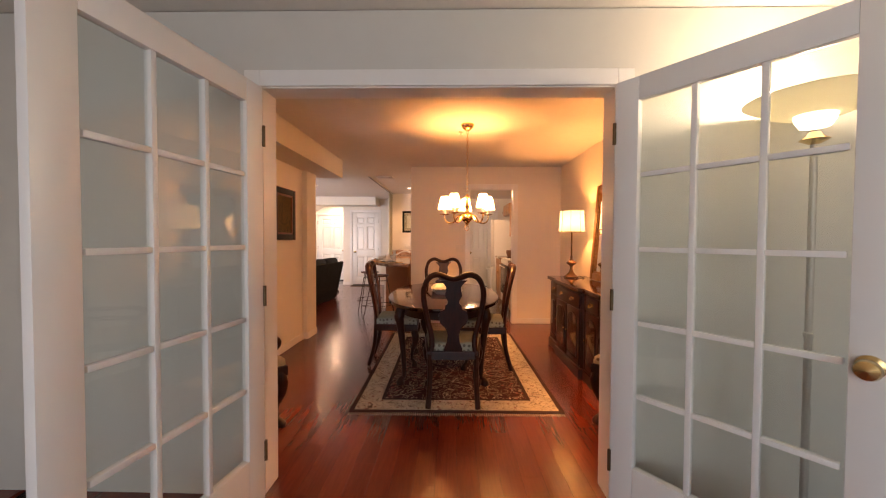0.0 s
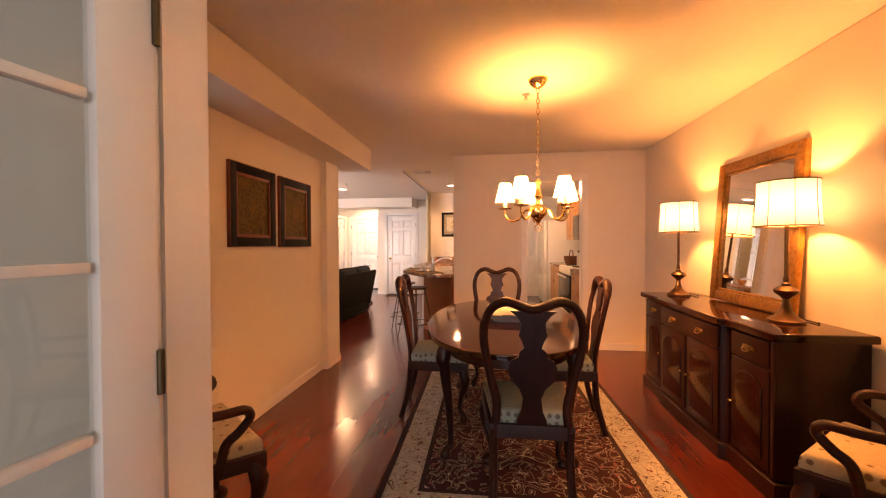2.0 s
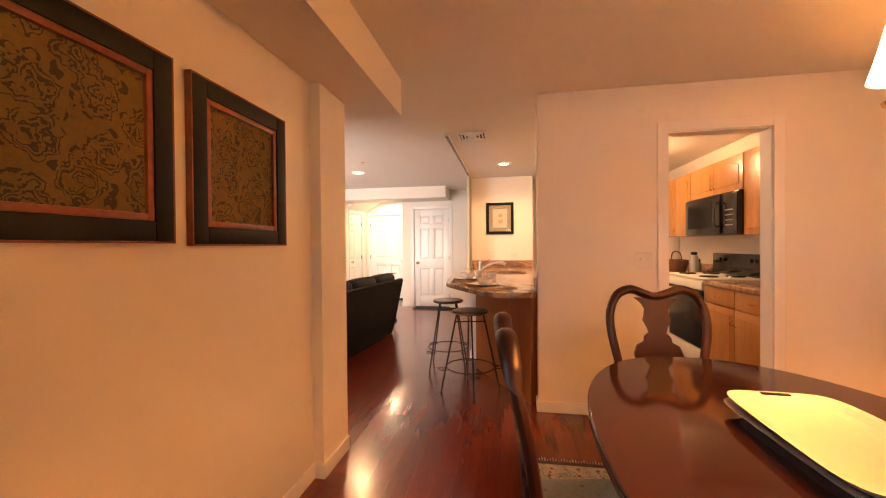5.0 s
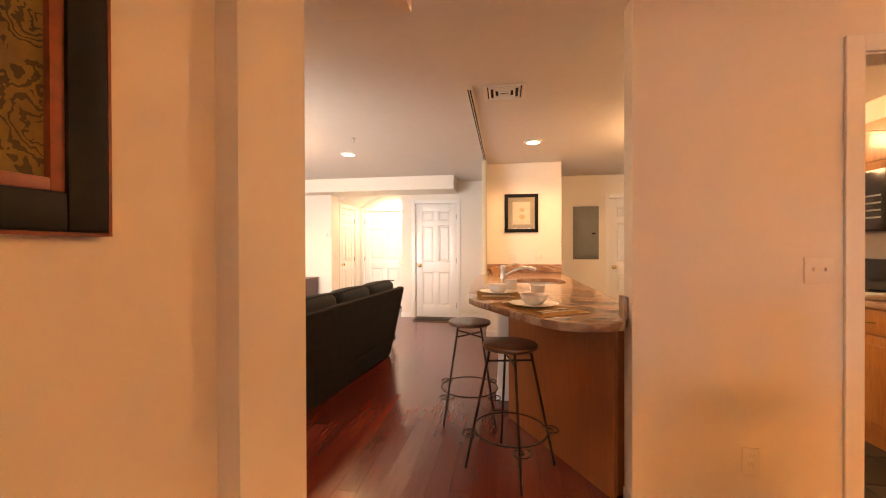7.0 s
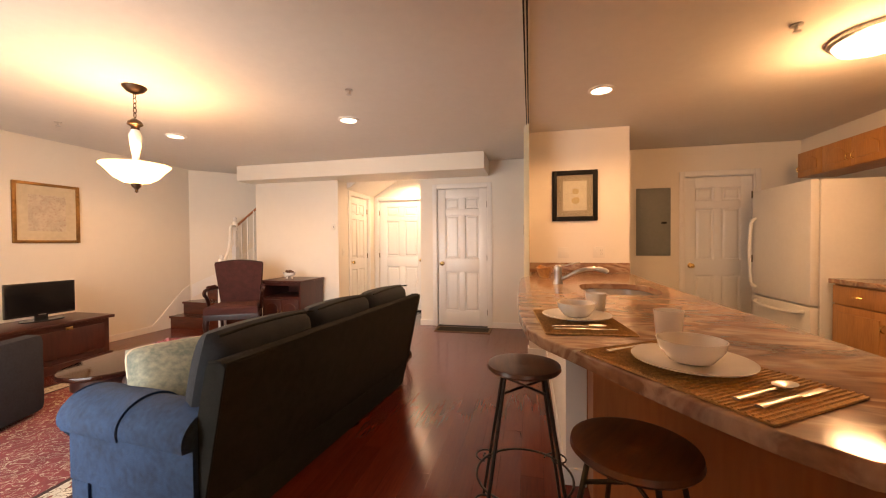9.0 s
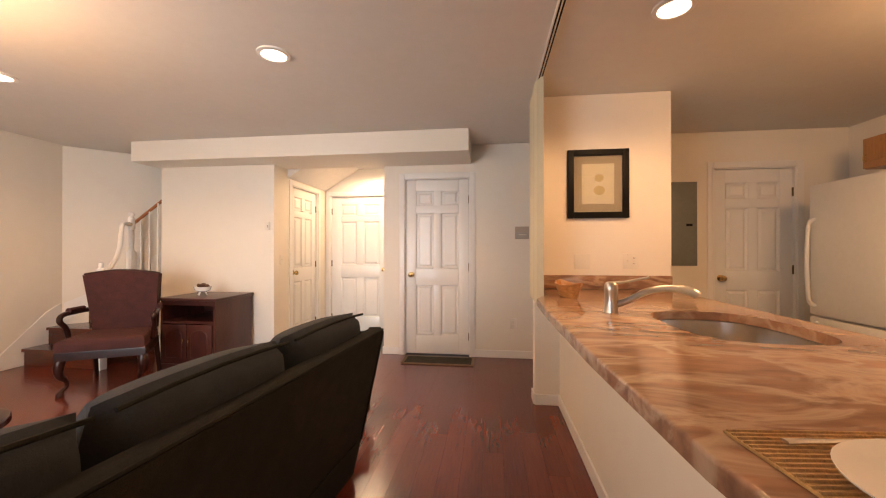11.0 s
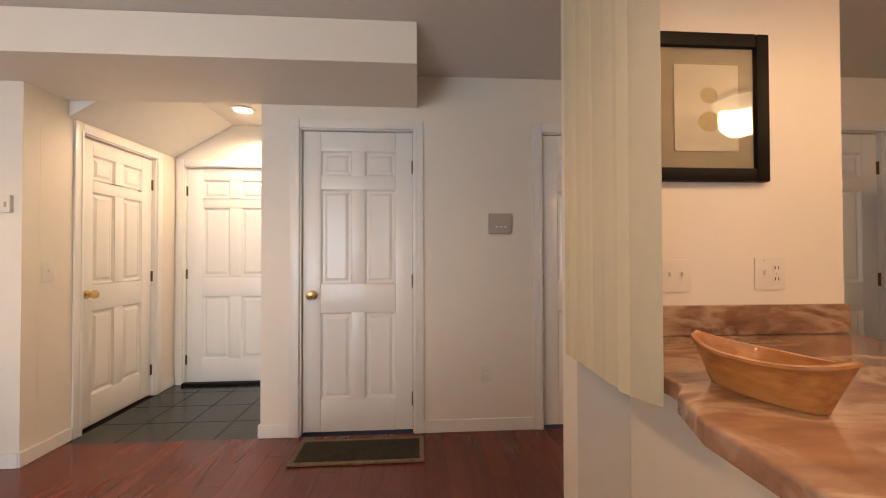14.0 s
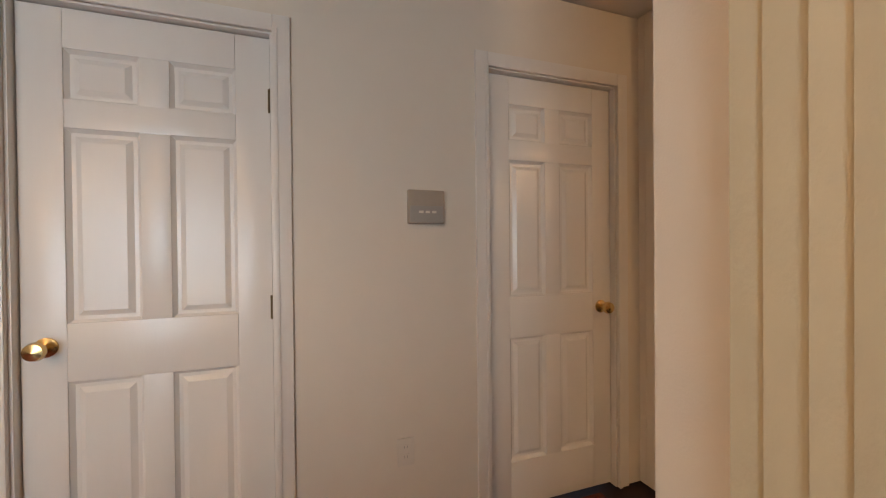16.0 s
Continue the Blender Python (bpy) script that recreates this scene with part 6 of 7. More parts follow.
sk = thing("sink", pose(-0.62, 7.99, 0.876), "stainless steel undermount kitchen sink", "sink")
bm = bmesh.new()
rings = []
for f_, z in ((1.03, -0.002), (1.0, -0.005), (0.97, -0.15), (0.85, -0.185), (0.05, -0.19)):
    rings.append([bm.verts.new((0.24 * f_ * math.copysign(abs(math.cos(q)) ** 0.7, math.cos(q)), 0.33 * f_ * math.copysign(abs(math.sin(q)) ** 0.7, math.sin(q)), z)) for q in (2 * math.pi * k / 40 for k in range(40))])
for a, b in zip(rings, rings[1:]):
    for q in range(40):
        bm.faces.new((a[q], a[(q + 1) % 40], b[(q + 1) % 40], b[q]))
bm.faces.new(rings[-1])
part("basin", bm, STEEL, sk)
part("drain", lathe(bmesh.new(), [(0.045, -0.188), (0.04, -0.184), (0.0, -0.186)], 20), BLACKFRAME, sk)
fc = thing("faucet", pose(-0.995, 8.24, 0.916, 0, 0, -12) @ Matrix.Scale(1.12, 4), "brushed nickel single-lever pull-out kitchen faucet", "faucet")
part("body", lathe(bmesh.new(), [(0.032, 0.0), (0.030, 0.012), (0.027, 0.02), (0.026, 0.085), (0.028, 0.09), (0.028, 0.115), (0.02, 0.128), (0.0, 0.132)], 24), STEEL, fc)
part("spout", tube(bmesh.new(), smooth_path([(0.015, 0, 0.03), (0.07, 0, 0.055), (0.13, 0, 0.09), (0.20, 0, 0.108), (0.26, 0, 0.106), (0.30, 0, 0.096), (0.315, 0, 0.084)], 5), [0.014] * 20 + [0.018] * 11, 14), STEEL, fc)
part("lever", tube(bmesh.new(), smooth_path([(0.0, 0, 0.124), (0.05, 0, 0.130), (0.12, 0.0, 0.146), (0.145, 0, 0.153)], 4), [0.012] * 4 + [0.009] * 9, 10, flat=0.6), STEEL, fc)

bw_ = thing("carved_bowl", pose(-1.075, 8.83, 0.916, 0, 0, -76) @ Matrix.Diagonal((0.90, 1, 1, 1)), "boat-shaped carved orange-brown wooden bowl on the counter", "bowl")
bm = bmesh.new()
rings = []
for a_, b_, z in ((0.118, 0.036, 0.0), (0.140, 0.058, 0.040), (0.160, 0.068, 0.074), (0.166, 0.072, 0.077), (0.166, 0.072, 0.083), (0.152, 0.060, 0.083), (0.132, 0.050, 0.045), (0.105, 0.028, 0.012)):
    ring = []
    for j in range(40):
        u = -1 + 2 * j / 20 if j <= 20 else 1 - 2 * (j - 20) / 20
        side_ = 1 if j < 20 else -1
        wd = 0.16 + 0.84 * (1 - abs(u) ** 2.3)
        lift = 0.020 * abs(u) ** 3 * min(1, z / 0.07)
        ring.append(bm.verts.new((a_ * u, b_ * wd * side_ * (0.999 if abs(u) < 1 else (1 if j == 0 else -1)), z + lift)))
    rings.append(ring)
for a, b in zip(rings, rings[1:]):
    for q in range(40):
        bm.faces.new((a[q], a[(q + 1) % 40], b[(q + 1) % 40], b[q]))
bm.faces.new(rings[0][::-1])
bm.faces.new(rings[-1])
part("shell", bm, ORANGEWOOD, bw_)


def place_setting(mx, my, rz, w, d, cup):
    M_ = pose(mx, my, 0.916, 0, 0, rz)
    pm_ = thing("placemat", M_, "woven tan rattan placemat on the granite counter", "placemat", "place settings")
    part("weave", boxed(-w / 2, w / 2, -d / 2, d / 2, 0.0, 0.005, 0.002), RATTAN, pm_)
    bm = bmesh.new()
    for k in range(int(w / 0.012)):
        x = -w / 2 + 0.006 + 0.012 * k
        tube(bm, [(x, -d / 2 + 0.002, 0.0055), (x, d / 2 - 0.002, 0.0055)], 0.0028, 5)
    part("reeds", bm, RATTAN, pm_)
    at = lambda x, y, z: M_ @ pose(x, y, z)  # noqa: E731
    p_ = thing("dinner_plate", at(-0.02, 0.0, 0.0085), "white porcelain dinner plate on the placemat", "plate", "place settings")
    part("plate", lathe(bmesh.new(), [(0.07, 0.0), (0.085, 0.004), (0.135, 0.018), (0.136, 0.021), (0.085, 0.009), (0.0, 0.006)], 40), PORCELAIN, p_)
    b_ = thing("soup_bowl", at(-0.02, 0.0, 0.0185), "white porcelain soup bowl on the plate", "bowl", "place settings")
    part("bowl", lathe(bmesh.new(), [(0.035, 0.0), (0.05, 0.006), (0.072, 0.035), (0.078, 0.058), (0.075, 0.058), (0.068, 0.036), (0.045, 0.01), (0.0, 0.008)], 36), PORCELAIN, b_)
    c_ = thing("mug", pose(*cup, 0.9165, 0, 0, 60), "white porcelain mug beside the plate", "mug", "place settings")
    part("cup", lathe(bmesh.new(), [(0.033, 0.0), (0.036, 0.005), (0.044, 0.09), (0.046, 0.098), (0.042, 0.098), (0.034, 0.012), (0.0, 0.008)], 30), PORCELAIN, c_)
    part("handle", tube(bmesh.new(), smooth_path([(0.04, 0, 0.08), (0.065, 0, 0.075), (0.07, 0, 0.05), (0.055, 0, 0.03), (0.037, 0, 0.028)], 4), 0.006, 8), PORCELAIN, c_)
    for nm_, x, bowl in (("spoon", w / 2 - 0.085, True), ("knife", w / 2 - 0.045, False)):
        s_ = thing(nm_, at(x, -0.02, 0.0115), "polished steel " + nm_ + " lying on the woven placemat", "cutlery", "place settings")
        part("handle", tube(bmesh.new(), [(0, -0.10, 0.001), (0, -0.02, 0.003), (0, 0.03, 0.002)], [0.008, 0.006, 0.004], 8, flat=0.35), STEEL, s_)
        if bowl:
            part("bowl", lathe(bmesh.new(), [(0.0, -0.001), (0.014, 0.002), (0.020, 0.007), (0.018, 0.007), (0.0, 0.002)], 18, pose(0, 0.06, 0), 1.0, 1.6), STEEL, s_)
        else:
            part("blade", boxed(-0.008, 0.008, 0.028, 0.12, 0.0005, 0.002, 0.0008), STEEL, s_)
    f_ = thing("fork", at(-w / 2 + 0.05, 0.0, 0.0115), "polished steel fork lying on the woven placemat", "cutlery", "place settings")
    part("handle", tube(bmesh.new(), [(0, -0.10, 0.001), (0, 0.0, 0.003), (0, 0.04, 0.002)], [0.008, 0.004, 0.009], 8, flat=0.3), STEEL, f_)
    for k in range(4):
        part("tine", boxed(-0.0095 + 0.006 * k, -0.0075 + 0.006 * k, 0.038, 0.085, 0.001, 0.003), STEEL, f_, smooth=False)


place_setting(-0.80, 6.245, -56, 0.485, 0.315, (-0.765, 6.56))
place_setting(-1.02, 6.80, -85, 0.46, 0.31, (-0.925, 6.96))


def bar_stool(m):
    s_ = thing("bar_stool", m, "wrought-iron bar stool with round brown wooden seat", "stool", "stools at the counter")
    part("seat", lathe(bmesh.new(), [(0.0, 0.684), (0.15, 0.686), (0.158, 0.695), (0.155, 0.71), (0.14, 0.713), (0.0, 0.704)], 36), STOOLW, s_)
    for k in range(4):
        a = radians(45 + 90 * k)
        c, n_ = math.cos(a), math.sin(a)
        part("leg", tube(bmesh.new(), [(0.115 * c, 0.115 * n_, 0.684), (0.185 * c, 0.185 * n_, 0.35), (0.258 * c, 0.258 * n_, 0.002)], 0.0075, 8), IRON, s_)
        sp_ = [(0.235 * c + (0.012 + 0.0055 * q) * math.cos(a + q), 0.235 * n_ + (0.012 + 0.0055 * q) * math.sin(a + q), 0.205) for q in (0.5 * j for j in range(18))]
        part("scroll", tube(bmesh.new(), sp_, 0.004, 6), IRON, s_)
    part("foot_ring", tube(bmesh.new(), [(0.207 * math.cos(q), 0.207 * math.sin(q), 0.22) for q in (2 * math.pi * j / 36 for j in range(37))], 0.005, 8), IRON, s_)
    for k in range(2):
        a = radians(45 + 90 * k)
        part("stretcher", tube(bmesh.new(), [(-0.132 * math.cos(a), -0.132 * math.sin(a), 0.61), (0.132 * math.cos(a), 0.132 * math.sin(a), 0.61 + 0.01 * k)], 0.006, 6), IRON, s_)
    return s_


STOOLW = material("stool_wood", (0.13, 0.05, 0.02), 0.3, coat=0.3, vary=0.3, grain=12, bump=0.06, stretch=(6, 0.7, 1), second=(0.06, 0.022, 0.010))
bs = bar_stool(pose(-1.235, 6.87, 0, 0, 0, 5))
copy_thing(bs, pose(-0.945, 6.26, 0, 0, 0, -33))

# vertical blind gathered against the pier, and its ceiling track
vb = thing("vertical_blind", pose(0, 0, 0), "cream vinyl vertical blind gathered beside the pier", "blind")
part("track", boxed(-1.245, -1.205, 6.78, 9.38, CH - 0.026, CH - 0.001, 0.003), PLASTIC, vb)
# black strips under the track put in the shade of its two grooves
part("groove", box(boxed(-1.238, -1.229, 6.79, 9.04, CH - 0.0275, CH - 0.0262), -1.221, -1.212, 6.79, 9.04, CH - 0.0275, CH - 0.0262), BLACKFRAME, vb, smooth=False)
bm = bmesh.new()
vr = []
for k in range(7):
    u = -0.0445 + 0.089 * k / 6
    vr.append((u, 0.006 * (1 - (u / 0.0445) ** 2)))
lo = [bm.verts.new((x, y, 0.0)) for x, y in vr] + [bm.verts.new((x, y - 0.0012, 0.0)) for x, y in vr[::-1]]
hi = [bm.verts.new((v.co.x, v.co.y, 1.53)) for v in lo]
for k in range(len(lo)):
    bm.faces.new((lo[k], lo[(k + 1) % len(lo)], hi[(k + 1) % len(lo)], hi[k]))
bm.faces.new(lo[::-1])
bm.faces.new(hi)
vane = finish("vane", bm, BLINDV, True)
for k in range(18):
    o = new("vane", vane)
    o.parent = vb
    o.matrix_basis = pose(-1.232 - 0.004 * ((k * 5) % 3), 8.975 + 0.0222 * k + 0.006 * math.sin(k * 1.9), 0.852, 0, 0, 90 + 25 + 5 * math.sin(k * 2.3))

TANMAT = material("tan_mount", (0.36, 0.28, 0.20), 0.85, vary=0.06, grain=25, bump=0.04)
picture("framed_art", pose(-0.745, 9.39, 1.725), 0.455, 0.53, 0.048, BLACKFRAME, TANMAT, "black framed shell print with cream mount on the pier", mat_border=0.07, glass=True, mount=TANMAT)
PRINT = material("shell_print", (0.62, 0.53, 0.41), 0.8, vary=0.08, grain=20, bump=0.02)
SHELLC = material("shell_ink", (0.50, 0.38, 0.20), 0.8, vary=0.3, grain=60, bump=0.02, second=(0.36, 0.29, 0.17))
fa = [o for o in bpy.data.objects if o.name.startswith("framed_art")][0]
part("print_sheet", boxed(-0.12, 0.12, -0.0138, -0.0128, -0.155, 0.155), PRINT, fa, smooth=False)
for zc, r in ((0.045, 0.034), (-0.05, 0.042)):
    part("shell_motif", lathe(bmesh.new(), [(r, 0.0), (r * 0.7, 0.0006), (0.0, 0.0008)], 20, pose(0.01, -0.0139, zc, 90, 0, 0), 1.0, 0.85), SHELLC, fa, smooth=False)

ep = thing("electrical_panel", pose(0.33, 10.50, 1.485), "grey metal electrical panel door on the kitchen wall", "panel")
part("frame", boxed(-0.20, 0.20, -0.012, -0.0005, -0.43, 0.43, 0.003), GREYMETAL, ep)
part("door", boxed(-0.165, 0.175, -0.020, -0.0125, -0.40, 0.40, 0.003), GREYMETAL, ep)
part("latch", boxed(0.09, 0.15, -0.024, -0.0205, -0.025, 0.0, 0.002), BLACKFRAME, ep)

# refrigerator, its doors facing across the kitchen
rf = thing("refrigerator", pose(0, 0, 0), "white bottom-freezer refrigerator with curved handles", "refrigerator")
part("body", boxed(1.26, 1.905, 9.13, 10.0, 0.04, 1.77, 0.01), WHITE_APP, rf)
up_ = part("door", boxed(1.185, 1.255, 9.13, 10.0, 0.66, 1.775, 0.018), WHITE_APP, rf)
dn_ = part("freezer_drawer", boxed(1.185, 1.255, 9.13, 10.0, 0.06, 0.645, 0.018), WHITE_APP, rf)
part("handle", tube(bmesh.new(), smooth_path([(1.185, 9.94, 1.48), (1.14, 9.945, 1.42), (1.125, 9.945, 1.12), (1.14, 9.945, 0.80), (1.185, 9.94, 0.74)], 6), 0.016, 10), WHITE_APP, up_)
part("handle", tube(bmesh.new(), smooth_path([(1.185, 9.92, 0.60), (1.14, 9.88, 0.585), (1.125, 9.56, 0.57), (1.14, 9.25, 0.585), (1.185, 9.20, 0.60)], 6), 0.016, 10), WHITE_APP, dn_)
part("grille", boxed(1.215, 1.259, 9.15, 9.98, 0.002, 0.05), GREYPLASTIC, rf, smooth=False)


def cabinet_front(parent, y0, y1, z0, z1, x, arch, knob):
    """A raised-panel door on the -x face."""
    d_ = part("door", boxed(x - 0.018, x - 0.001, y0 + 0.004, y1 - 0.004, z0 + 0.004, z1 - 0.004, 0.003), OAK, parent)
    a, b, lo_, hi_ = y0 + 0.06, y1 - 0.06, z0 + 0.06, z1 - 0.06
    if hi_ - lo_ < 0.03:
        return d_
    ol = [(a, lo_), (b, lo_)]
    if arch:
        ol += [(b + (a - b) * k / 10, hi_ - 0.05 + 0.05 * math.sin(math.pi * k / 10)) for k in range(11)]
    else:
        ol += [(b, hi_), (a, hi_)]
    part("panel", slab(bmesh.new(), ol, 0, 0.008, Matrix(((0, 0, -1, x - 0.0185), (1, 0, 0, 0), (0, 1, 0, 0), (0, 0, 0, 1))), bevel=0.007), OAK, d_)
    part("pull", tube(bmesh.new(), [(x - 0.018, knob[0], knob[1] - 0.03), (x - 0.04, knob[0], knob[1] - 0.015), (x - 0.04, knob[0], knob[1] + 0.015), (x - 0.018, knob[0], knob[1] + 0.03)], 0.005, 6), BRASS, d_)
    return d_


def kitchen_unit(name, y0, y1, z0, z1, x0, doors, arch, drawers=False, label=""):
    u = thing(name, pose(0, 0, 0), label, "cabinet", "oak kitchen cabinets")
    part("carcass", boxed(x0, 1.912, y0 + 0.001, y1 - 0.001, z0, z1), OAK, u, smooth=False)
    w = (y1 - y0) / doors
    zt = z1 - 0.17 if drawers else z1
    for k in range(doors):
        a, b = y0 + w * k, y0 + w * (k + 1)
        ky = b - 0.03 if (k % 2 == 0 and doors > 1) else a + 0.03
        cabinet_front(u, a, b, z0 + (0.09 if drawers else 0), zt, x0, arch, (ky, zt - 0.12 if drawers else z0 + 0.09))
        if drawers:
            dr = part("drawer", boxed(x0 - 0.018, x0 - 0.001, a + 0.004, b - 0.004, zt + 0.006, z1 - 0.012, 0.004), OAK, u)
            part("pull", tube(bmesh.new(), [(x0 - 0.018, (a + b) / 2 - 0.035, zt + 0.08), (x0 - 0.04, (a + b) / 2 - 0.02, zt + 0.08), (x0 - 0.04, (a + b) / 2 + 0.02, zt + 0.08), (x0 - 0.018, (a + b) / 2 + 0.035, zt + 0.08)], 0.005, 6), BRASS, dr)
    return u


kitchen_unit("wall_cabinet", 6.10, 6.98, 1.35, 2.14, 1.60, 2, True, label="honey oak wall cabinet with arched doors")
kitchen_unit("wall_cabinet", 6.985, 8.03, 1.79, 2.14, 1.60, 2, True, label="short honey oak wall cabinet above the microwave")
kitchen_unit("wall_cabinet", 8.035, 8.88, 1.37, 2.14, 1.60, 2, True, label="tall honey oak wall cabinet with arched doors")
kitchen_unit("wall_cabinet", 8.95, 9.98, 1.90, 2.16, 1.60, 3, True, label="short honey oak wall cabinet above the refrigerator")
kitchen_unit("base_cabinet", 6.10, 7.10, 0.002, 0.872, 1.32, 2, False, True, label="honey oak base cabinet with drawers")
kitchen_unit("base_cabinet", 8.03, 9.06, 0.002, 0.872, 1.32, 2, False, True, label="honey oak base cabinet with drawers by the fridge")
for y0, y1 in ((6.09, 7.095), (8.035, 9.08)):
    kc = thing("kitchen_counter", pose(0, 0, 0), "brown granite kitchen counter on oak cabinets", "countertop")
    part("slab", boxed(1.285, 1.915, y0, y1, 0.873, 0.912, 0.005), GRANITE, kc)
    part("backsplash", boxed(1.895, 1.915, y0, y1, 0.913, 1.01, 0.003), GRANITE, kc)
ra = thing("kitchen_range", pose(0, 0, 0), "white and black electric kitchen range", "range")
part("body", boxed(1.31, 1.905, 7.105, 8.025, 0.02, 0.905, 0.004), WHITE_APP, ra)
part("oven_door", boxed(1.275, 1.308, 7.12, 8.01, 0.22, 0.80, 0.006), BLACK_APP, ra, "black glass oven door")
part("control_strip", boxed(1.285, 1.308, 7.12, 8.01, 0.81, 0.895, 0.004), WHITE_APP, ra)
part("warming_drawer", boxed(1.28, 1.308, 7.12, 8.01, 0.05, 0.21, 0.004), WHITE_APP, ra)
part("handle", tube(bmesh.new(), [(1.24, 7.2, 0.77), (1.24, 7.93, 0.77)], 0.011, 8), WHITE_APP, ra)
part("cooktop", boxed(1.29, 1.85, 7.105, 8.025, 0.906, 0.922, 0.004), WHITE_APP, ra)
for x, y in ((1.45, 7.33), (1.45, 7.80), (1.70, 7.33), (1.70, 7.80)):
    bm = bmesh.new()
    for r in (0.03, 0.055, 0.08):
        tube(bm, [(x + r * math.cos(q), y + r * math.sin(q), 0.929) for q in (2 * math.pi * j / 20 for j in range(21))], 0.006, 5)
    part("burner", bm, BLACK_APP, ra)
part("backguard", boxed(1.82, 1.905, 7.11, 8.02, 0.923, 1.16, 0.012), BLACK_APP, ra, "black control backguard")
for k in range(4):
    part("dial", lathe(bmesh.new(), [(0.02, 0), (0.018, 0.02), (0, 0.021)], 14, Matrix.Translation((1.82, 7.2 + 0.08 * k + (0.4 if k > 1 else 0), 1.09)) @ pose(0, 0, 0, 0, -90, 0)), BLACK_APP, ra)
mw_ = thing("microwave", pose(0, 0, 0), "black over-the-range microwave oven", "microwave")
part("case", boxed(1.545, 1.912, 6.99, 8.025, 1.36, 1.785, 0.006), BLACK_APP, mw_)
part("door", boxed(1.52, 1.544, 7.27, 8.02, 1.375, 1.775, 0.008), BLACK_APP, mw_)
part("window", boxed(1.517, 1.5195, 7.42, 7.95, 1.44, 1.71), SCREEN, mw_, "dark glass window")
part("keypad", boxed(1.535, 1.544, 7.0, 7.26, 1.375, 1.775, 0.003), BLACK_APP, mw_)
for r in range(4):
    part("key_row", boxed(1.533, 1.5345, 7.06, 7.19, 1.45 + 0.05 * r, 1.462 + 0.05 * r), GREYMETAL, mw_, smooth=False)
part("handle", tube(bmesh.new(), smooth_path([(1.52, 7.30, 1.70), (1.49, 7.30, 1.67), (1.485, 7.30, 1.57), (1.49, 7.30, 1.47), (1.52, 7.30, 1.44)], 4), 0.011, 8), BLACK_APP, mw_)
bk_ = thing("basket", pose(1.58, 8.42, 0.913), "dark brown woven basket on the kitchen counter", "basket")
part("body", lathe(bmesh.new(), [(0.10, 0.0), (0.13, 0.08), (0.135, 0.15), (0.125, 0.15), (0.11, 0.06), (0.0, 0.02)], 24, sy=1.2), BASKET, bk_)
part("handle", tube(bmesh.new(), smooth_path([(0, -0.16, 0.14), (0, -0.12, 0.23), (0, 0.0, 0.26), (0, 0.12, 0.23), (0, 0.16, 0.14)], 4), 0.009, 6), BASKET, bk_)
for x, y, h_, mt, nm_ in ((1.66, 8.12, 0.26, STEEL, "thermos"), (1.74, 8.22, 0.17, GREYPLASTIC, "canister")):
    c_ = thing(nm_, pose(x, y, 0.913), "small cylindrical " + nm_ + " beside the range", nm_)
    part("body", lathe(bmesh.new(), [(0.045, 0), (0.048, 0.01), (0.048, h_ - 0.07), (0.035, h_ - 0.04)], 20), mt, c_)
    part("cap", lathe(bmesh.new(), [(0.034, h_ - 0.04), (0.036, h_ - 0.005), (0.0, h_)], 18), BLACK_APP, c_)
kd = thing("ceiling_light", pose(*KITCHEN_DISC, CH), "round lit flush ceiling light with metal rim", "light")
part("rim", lathe(bmesh.new(), [(0.21, 0.003), (0.21, -0.018), (0.19, -0.03)], 36), STEEL, kd)
part("diffuser", lathe(bmesh.new(), [(0.19, -0.031), (0.17, -0.065), (0.10, -0.09), (0.0, -0.098)], 36), BOWLGLOW, kd, "glowing glass diffuser")

# ---- outside the dining window: neighbouring brick house and balcony rail ----
nb = thing("brick_house", pose(0, 0, 0), "red brick house wall with a white window, next door", "house")
part("wall", boxed(-5.3, -5.02, -4.0, 4.9, -0.5, 5.0), MORTAR, nb, smooth=False)
brick = finish("brick", boxed(-0.012, 0.0, 0.004, 0.206, 0.004, 0.062), BRICK)
far_b = bmesh.new()
nbk = 0
for r in range(46):
    for k in range(28):
        y, z = 0.0 + 0.21 * k + (0.105 if r % 2 else 0), 0.0 + 0.066 * r
        if 3.38 < y + 0.21 and y < 4.22 and 0.6 < z < 2.3:
            continue
        if y > 4.7:
            continue
        if 2.2 < y < 4.5 and 0.55 < z < 1.75 and nbk < 290:
            o = new("brick", brick)
            o.parent = nb
            o.matrix_basis = Matrix.Translation((-5.008, y, z)) @ pose(0, 0, 0)
            nbk += 1
        else:
            box(far_b, -5.02, -5.008, y + 0.004, y + 0.206, z + 0.004, z + 0.062)
tagged(part("bricks", far_b, BRICK, nb, smooth=False), kind="stuff")
wn_ = part("window", boxed(-5.02, -5.0, 3.59, 4.21, 0.66, 2.29), VINYL, nb)
part("pane", boxed(-5.0, -4.994, 3.68, 4.12, 0.75, 2.2), SCREEN, wn_, smooth=False)
for z in (1.1, 1.47, 1.85):
    part("glazing_bar", boxed(-4.994, -4.985, 3.68, 4.12, z - 0.015, z + 0.015), VINYL, wn_, smooth=False)
rl = thing("balcony_rail", pose(0, 0, 0), "white painted balcony railing outside the window", "railing")
part("top_rail", boxed(-3.05, -2.97, -1.0, 4.8, 0.88, 0.94, 0.005), VINYL, rl)
part("bottom_rail", boxed(-3.04, -2.98, -1.0, 4.8, 0.08, 0.13, 0.005), VINYL, rl)
for k in range(44):
    part("baluster", boxed(-3.025, -2.995, -0.9 + 0.13 * k, -0.87 + 0.13 * k, 0.13, 0.88), VINYL, rl, smooth=False)
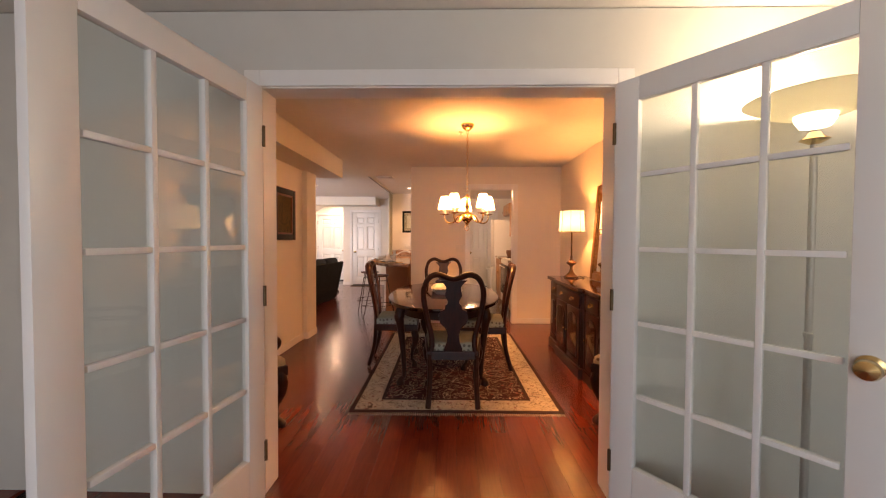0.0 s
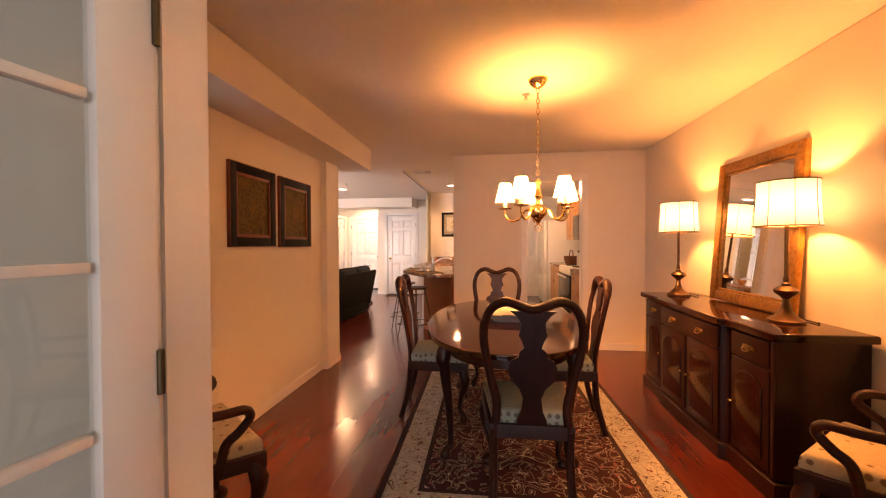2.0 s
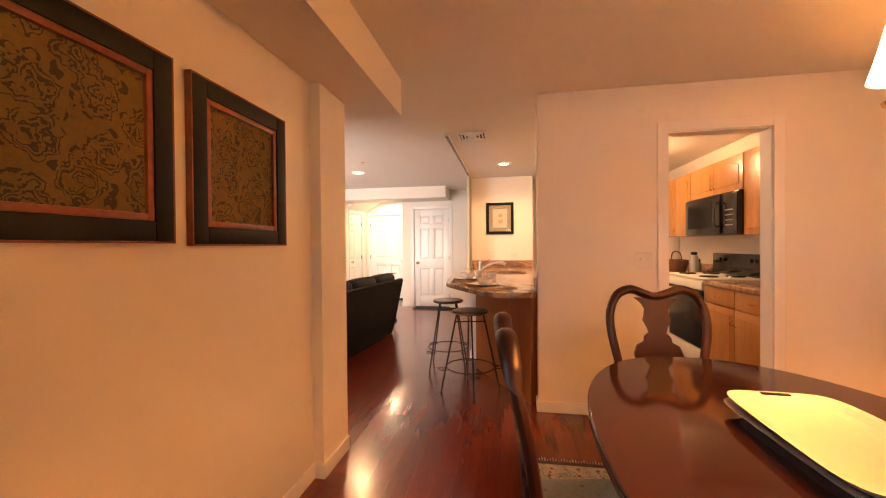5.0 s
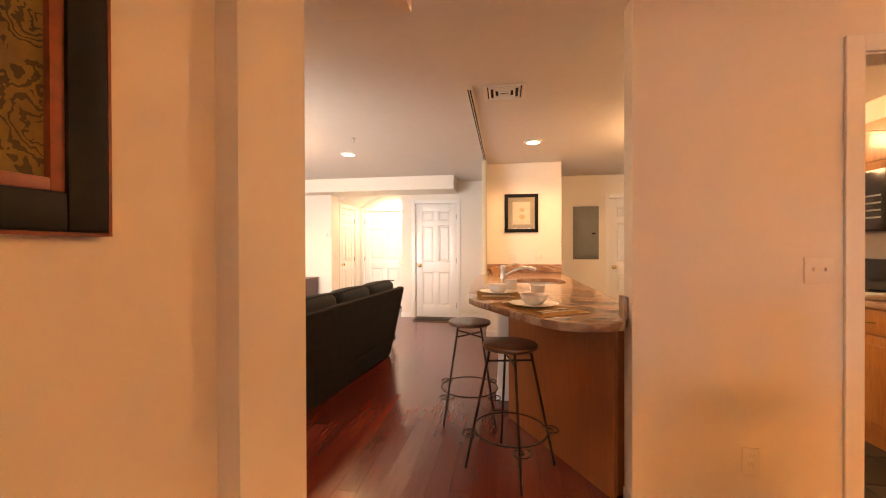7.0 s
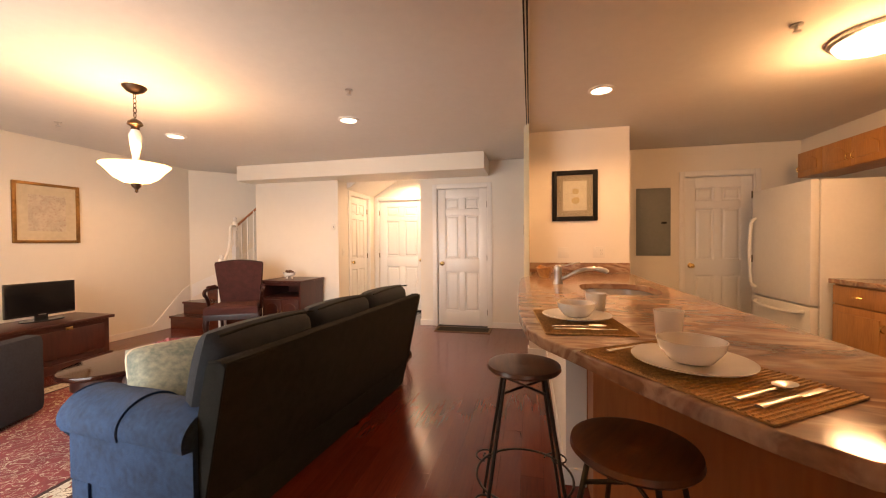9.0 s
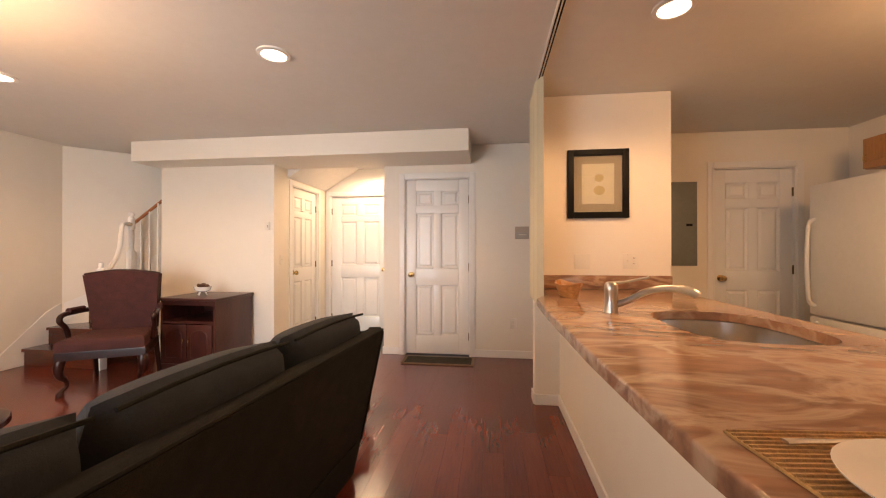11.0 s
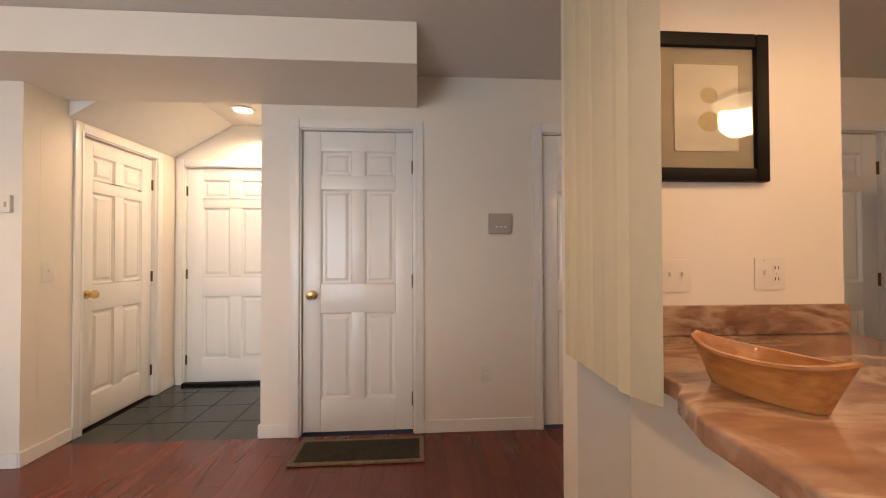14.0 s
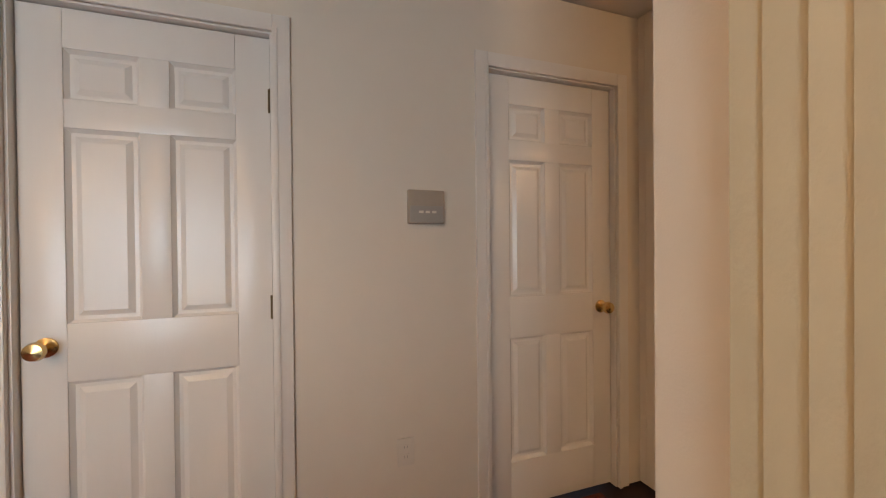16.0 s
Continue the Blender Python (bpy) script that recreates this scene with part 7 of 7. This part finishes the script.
structure("balcony_deck", boxed(-5.0, XL - 0.17, -1.0, 5.0, -0.12, -0.02), MORTAR, "pale concrete balcony deck", "deck")


# ---- floors, piece by piece ----
fl = tagged(new("floor"), "glossy dark red cherry plank floor", "floor", kind="structure")
PW, PL = 0.118, 1.22
meshes = {}
rest = bmesh.new()
col = 0
x = XW
count = 0
while x < XR - 0.01:
    x1 = min(x + PW, XR)
    y = -2.6 - (col * 0.47) % PL
    while y < 10.66:
        a, b = max(y, -2.6), min(y + PL, 10.655)
        if x > -0.36:
            b = min(b, 6.078)
        if x < XL - 0.12 and (x < -2.44 or b > 2.6):
            a = max(a, 5.14)
        elif x < XL - 0.12:
            b = min(b, 2.04)
        if b - a > 0.02:
            if -2.9 < x < 0.9 and a > 1.5 and count < 300:
                key = (round(x1 - x, 3), round(b - a, 3))
                if key not in meshes:
                    bm = boxed(0.0004, key[0] - 0.0004, 0.0004, key[1] - 0.0004, -0.018, 0.0)
                    meshes[key] = finish("plank", bm, CHERRY)
                o = new("plank", meshes[key])
                o.parent = fl
                o.matrix_basis = pose(x, a, 0.0)
                count += 1
            else:
                box(rest, x + 0.0004, x1 - 0.0004, a + 0.0004, b - 0.0004, -0.018, 0.0)
        y += PL
    x += PW
    col += 1
tagged(part("far_planks", rest, CHERRY, fl, smooth=False), kind="stuff")
ts = tagged(new("floor_tiles"), "dark slate tile floor with pale grout", "floor", kind="structure")
tile = finish("tile", boxed(0.003, 0.302, 0.003, 0.302, -0.018, -0.001, 0.002), SLATE)
part("grout_bed", box(boxed(-4.028, -2.812, YB - 0.002, 11.75, -0.019, -0.006), -0.345, XR - 0.001, 6.082, 10.498, -0.019, -0.006), GROUT, ts, smooth=False)
for i in range(4):
    for j in range(4):
        o = new("tile", tile)
        o.parent = ts
        o.matrix_basis = pose(-4.02 + 0.305 * i, YB + 0.305 * j - 0.03, 0.0)
for i in range(7):
    for j in range(14):
        o = new("tile", tile)
        o.parent = ts
        o.matrix_basis = pose(-0.34 + 0.305 * i, 6.09 + 0.305 * j, 0.0)
part("threshold", boxed(-3.938, -3.062, 11.70, 11.752, -0.001, 0.022, 0.004), BLACKFRAME, ts)
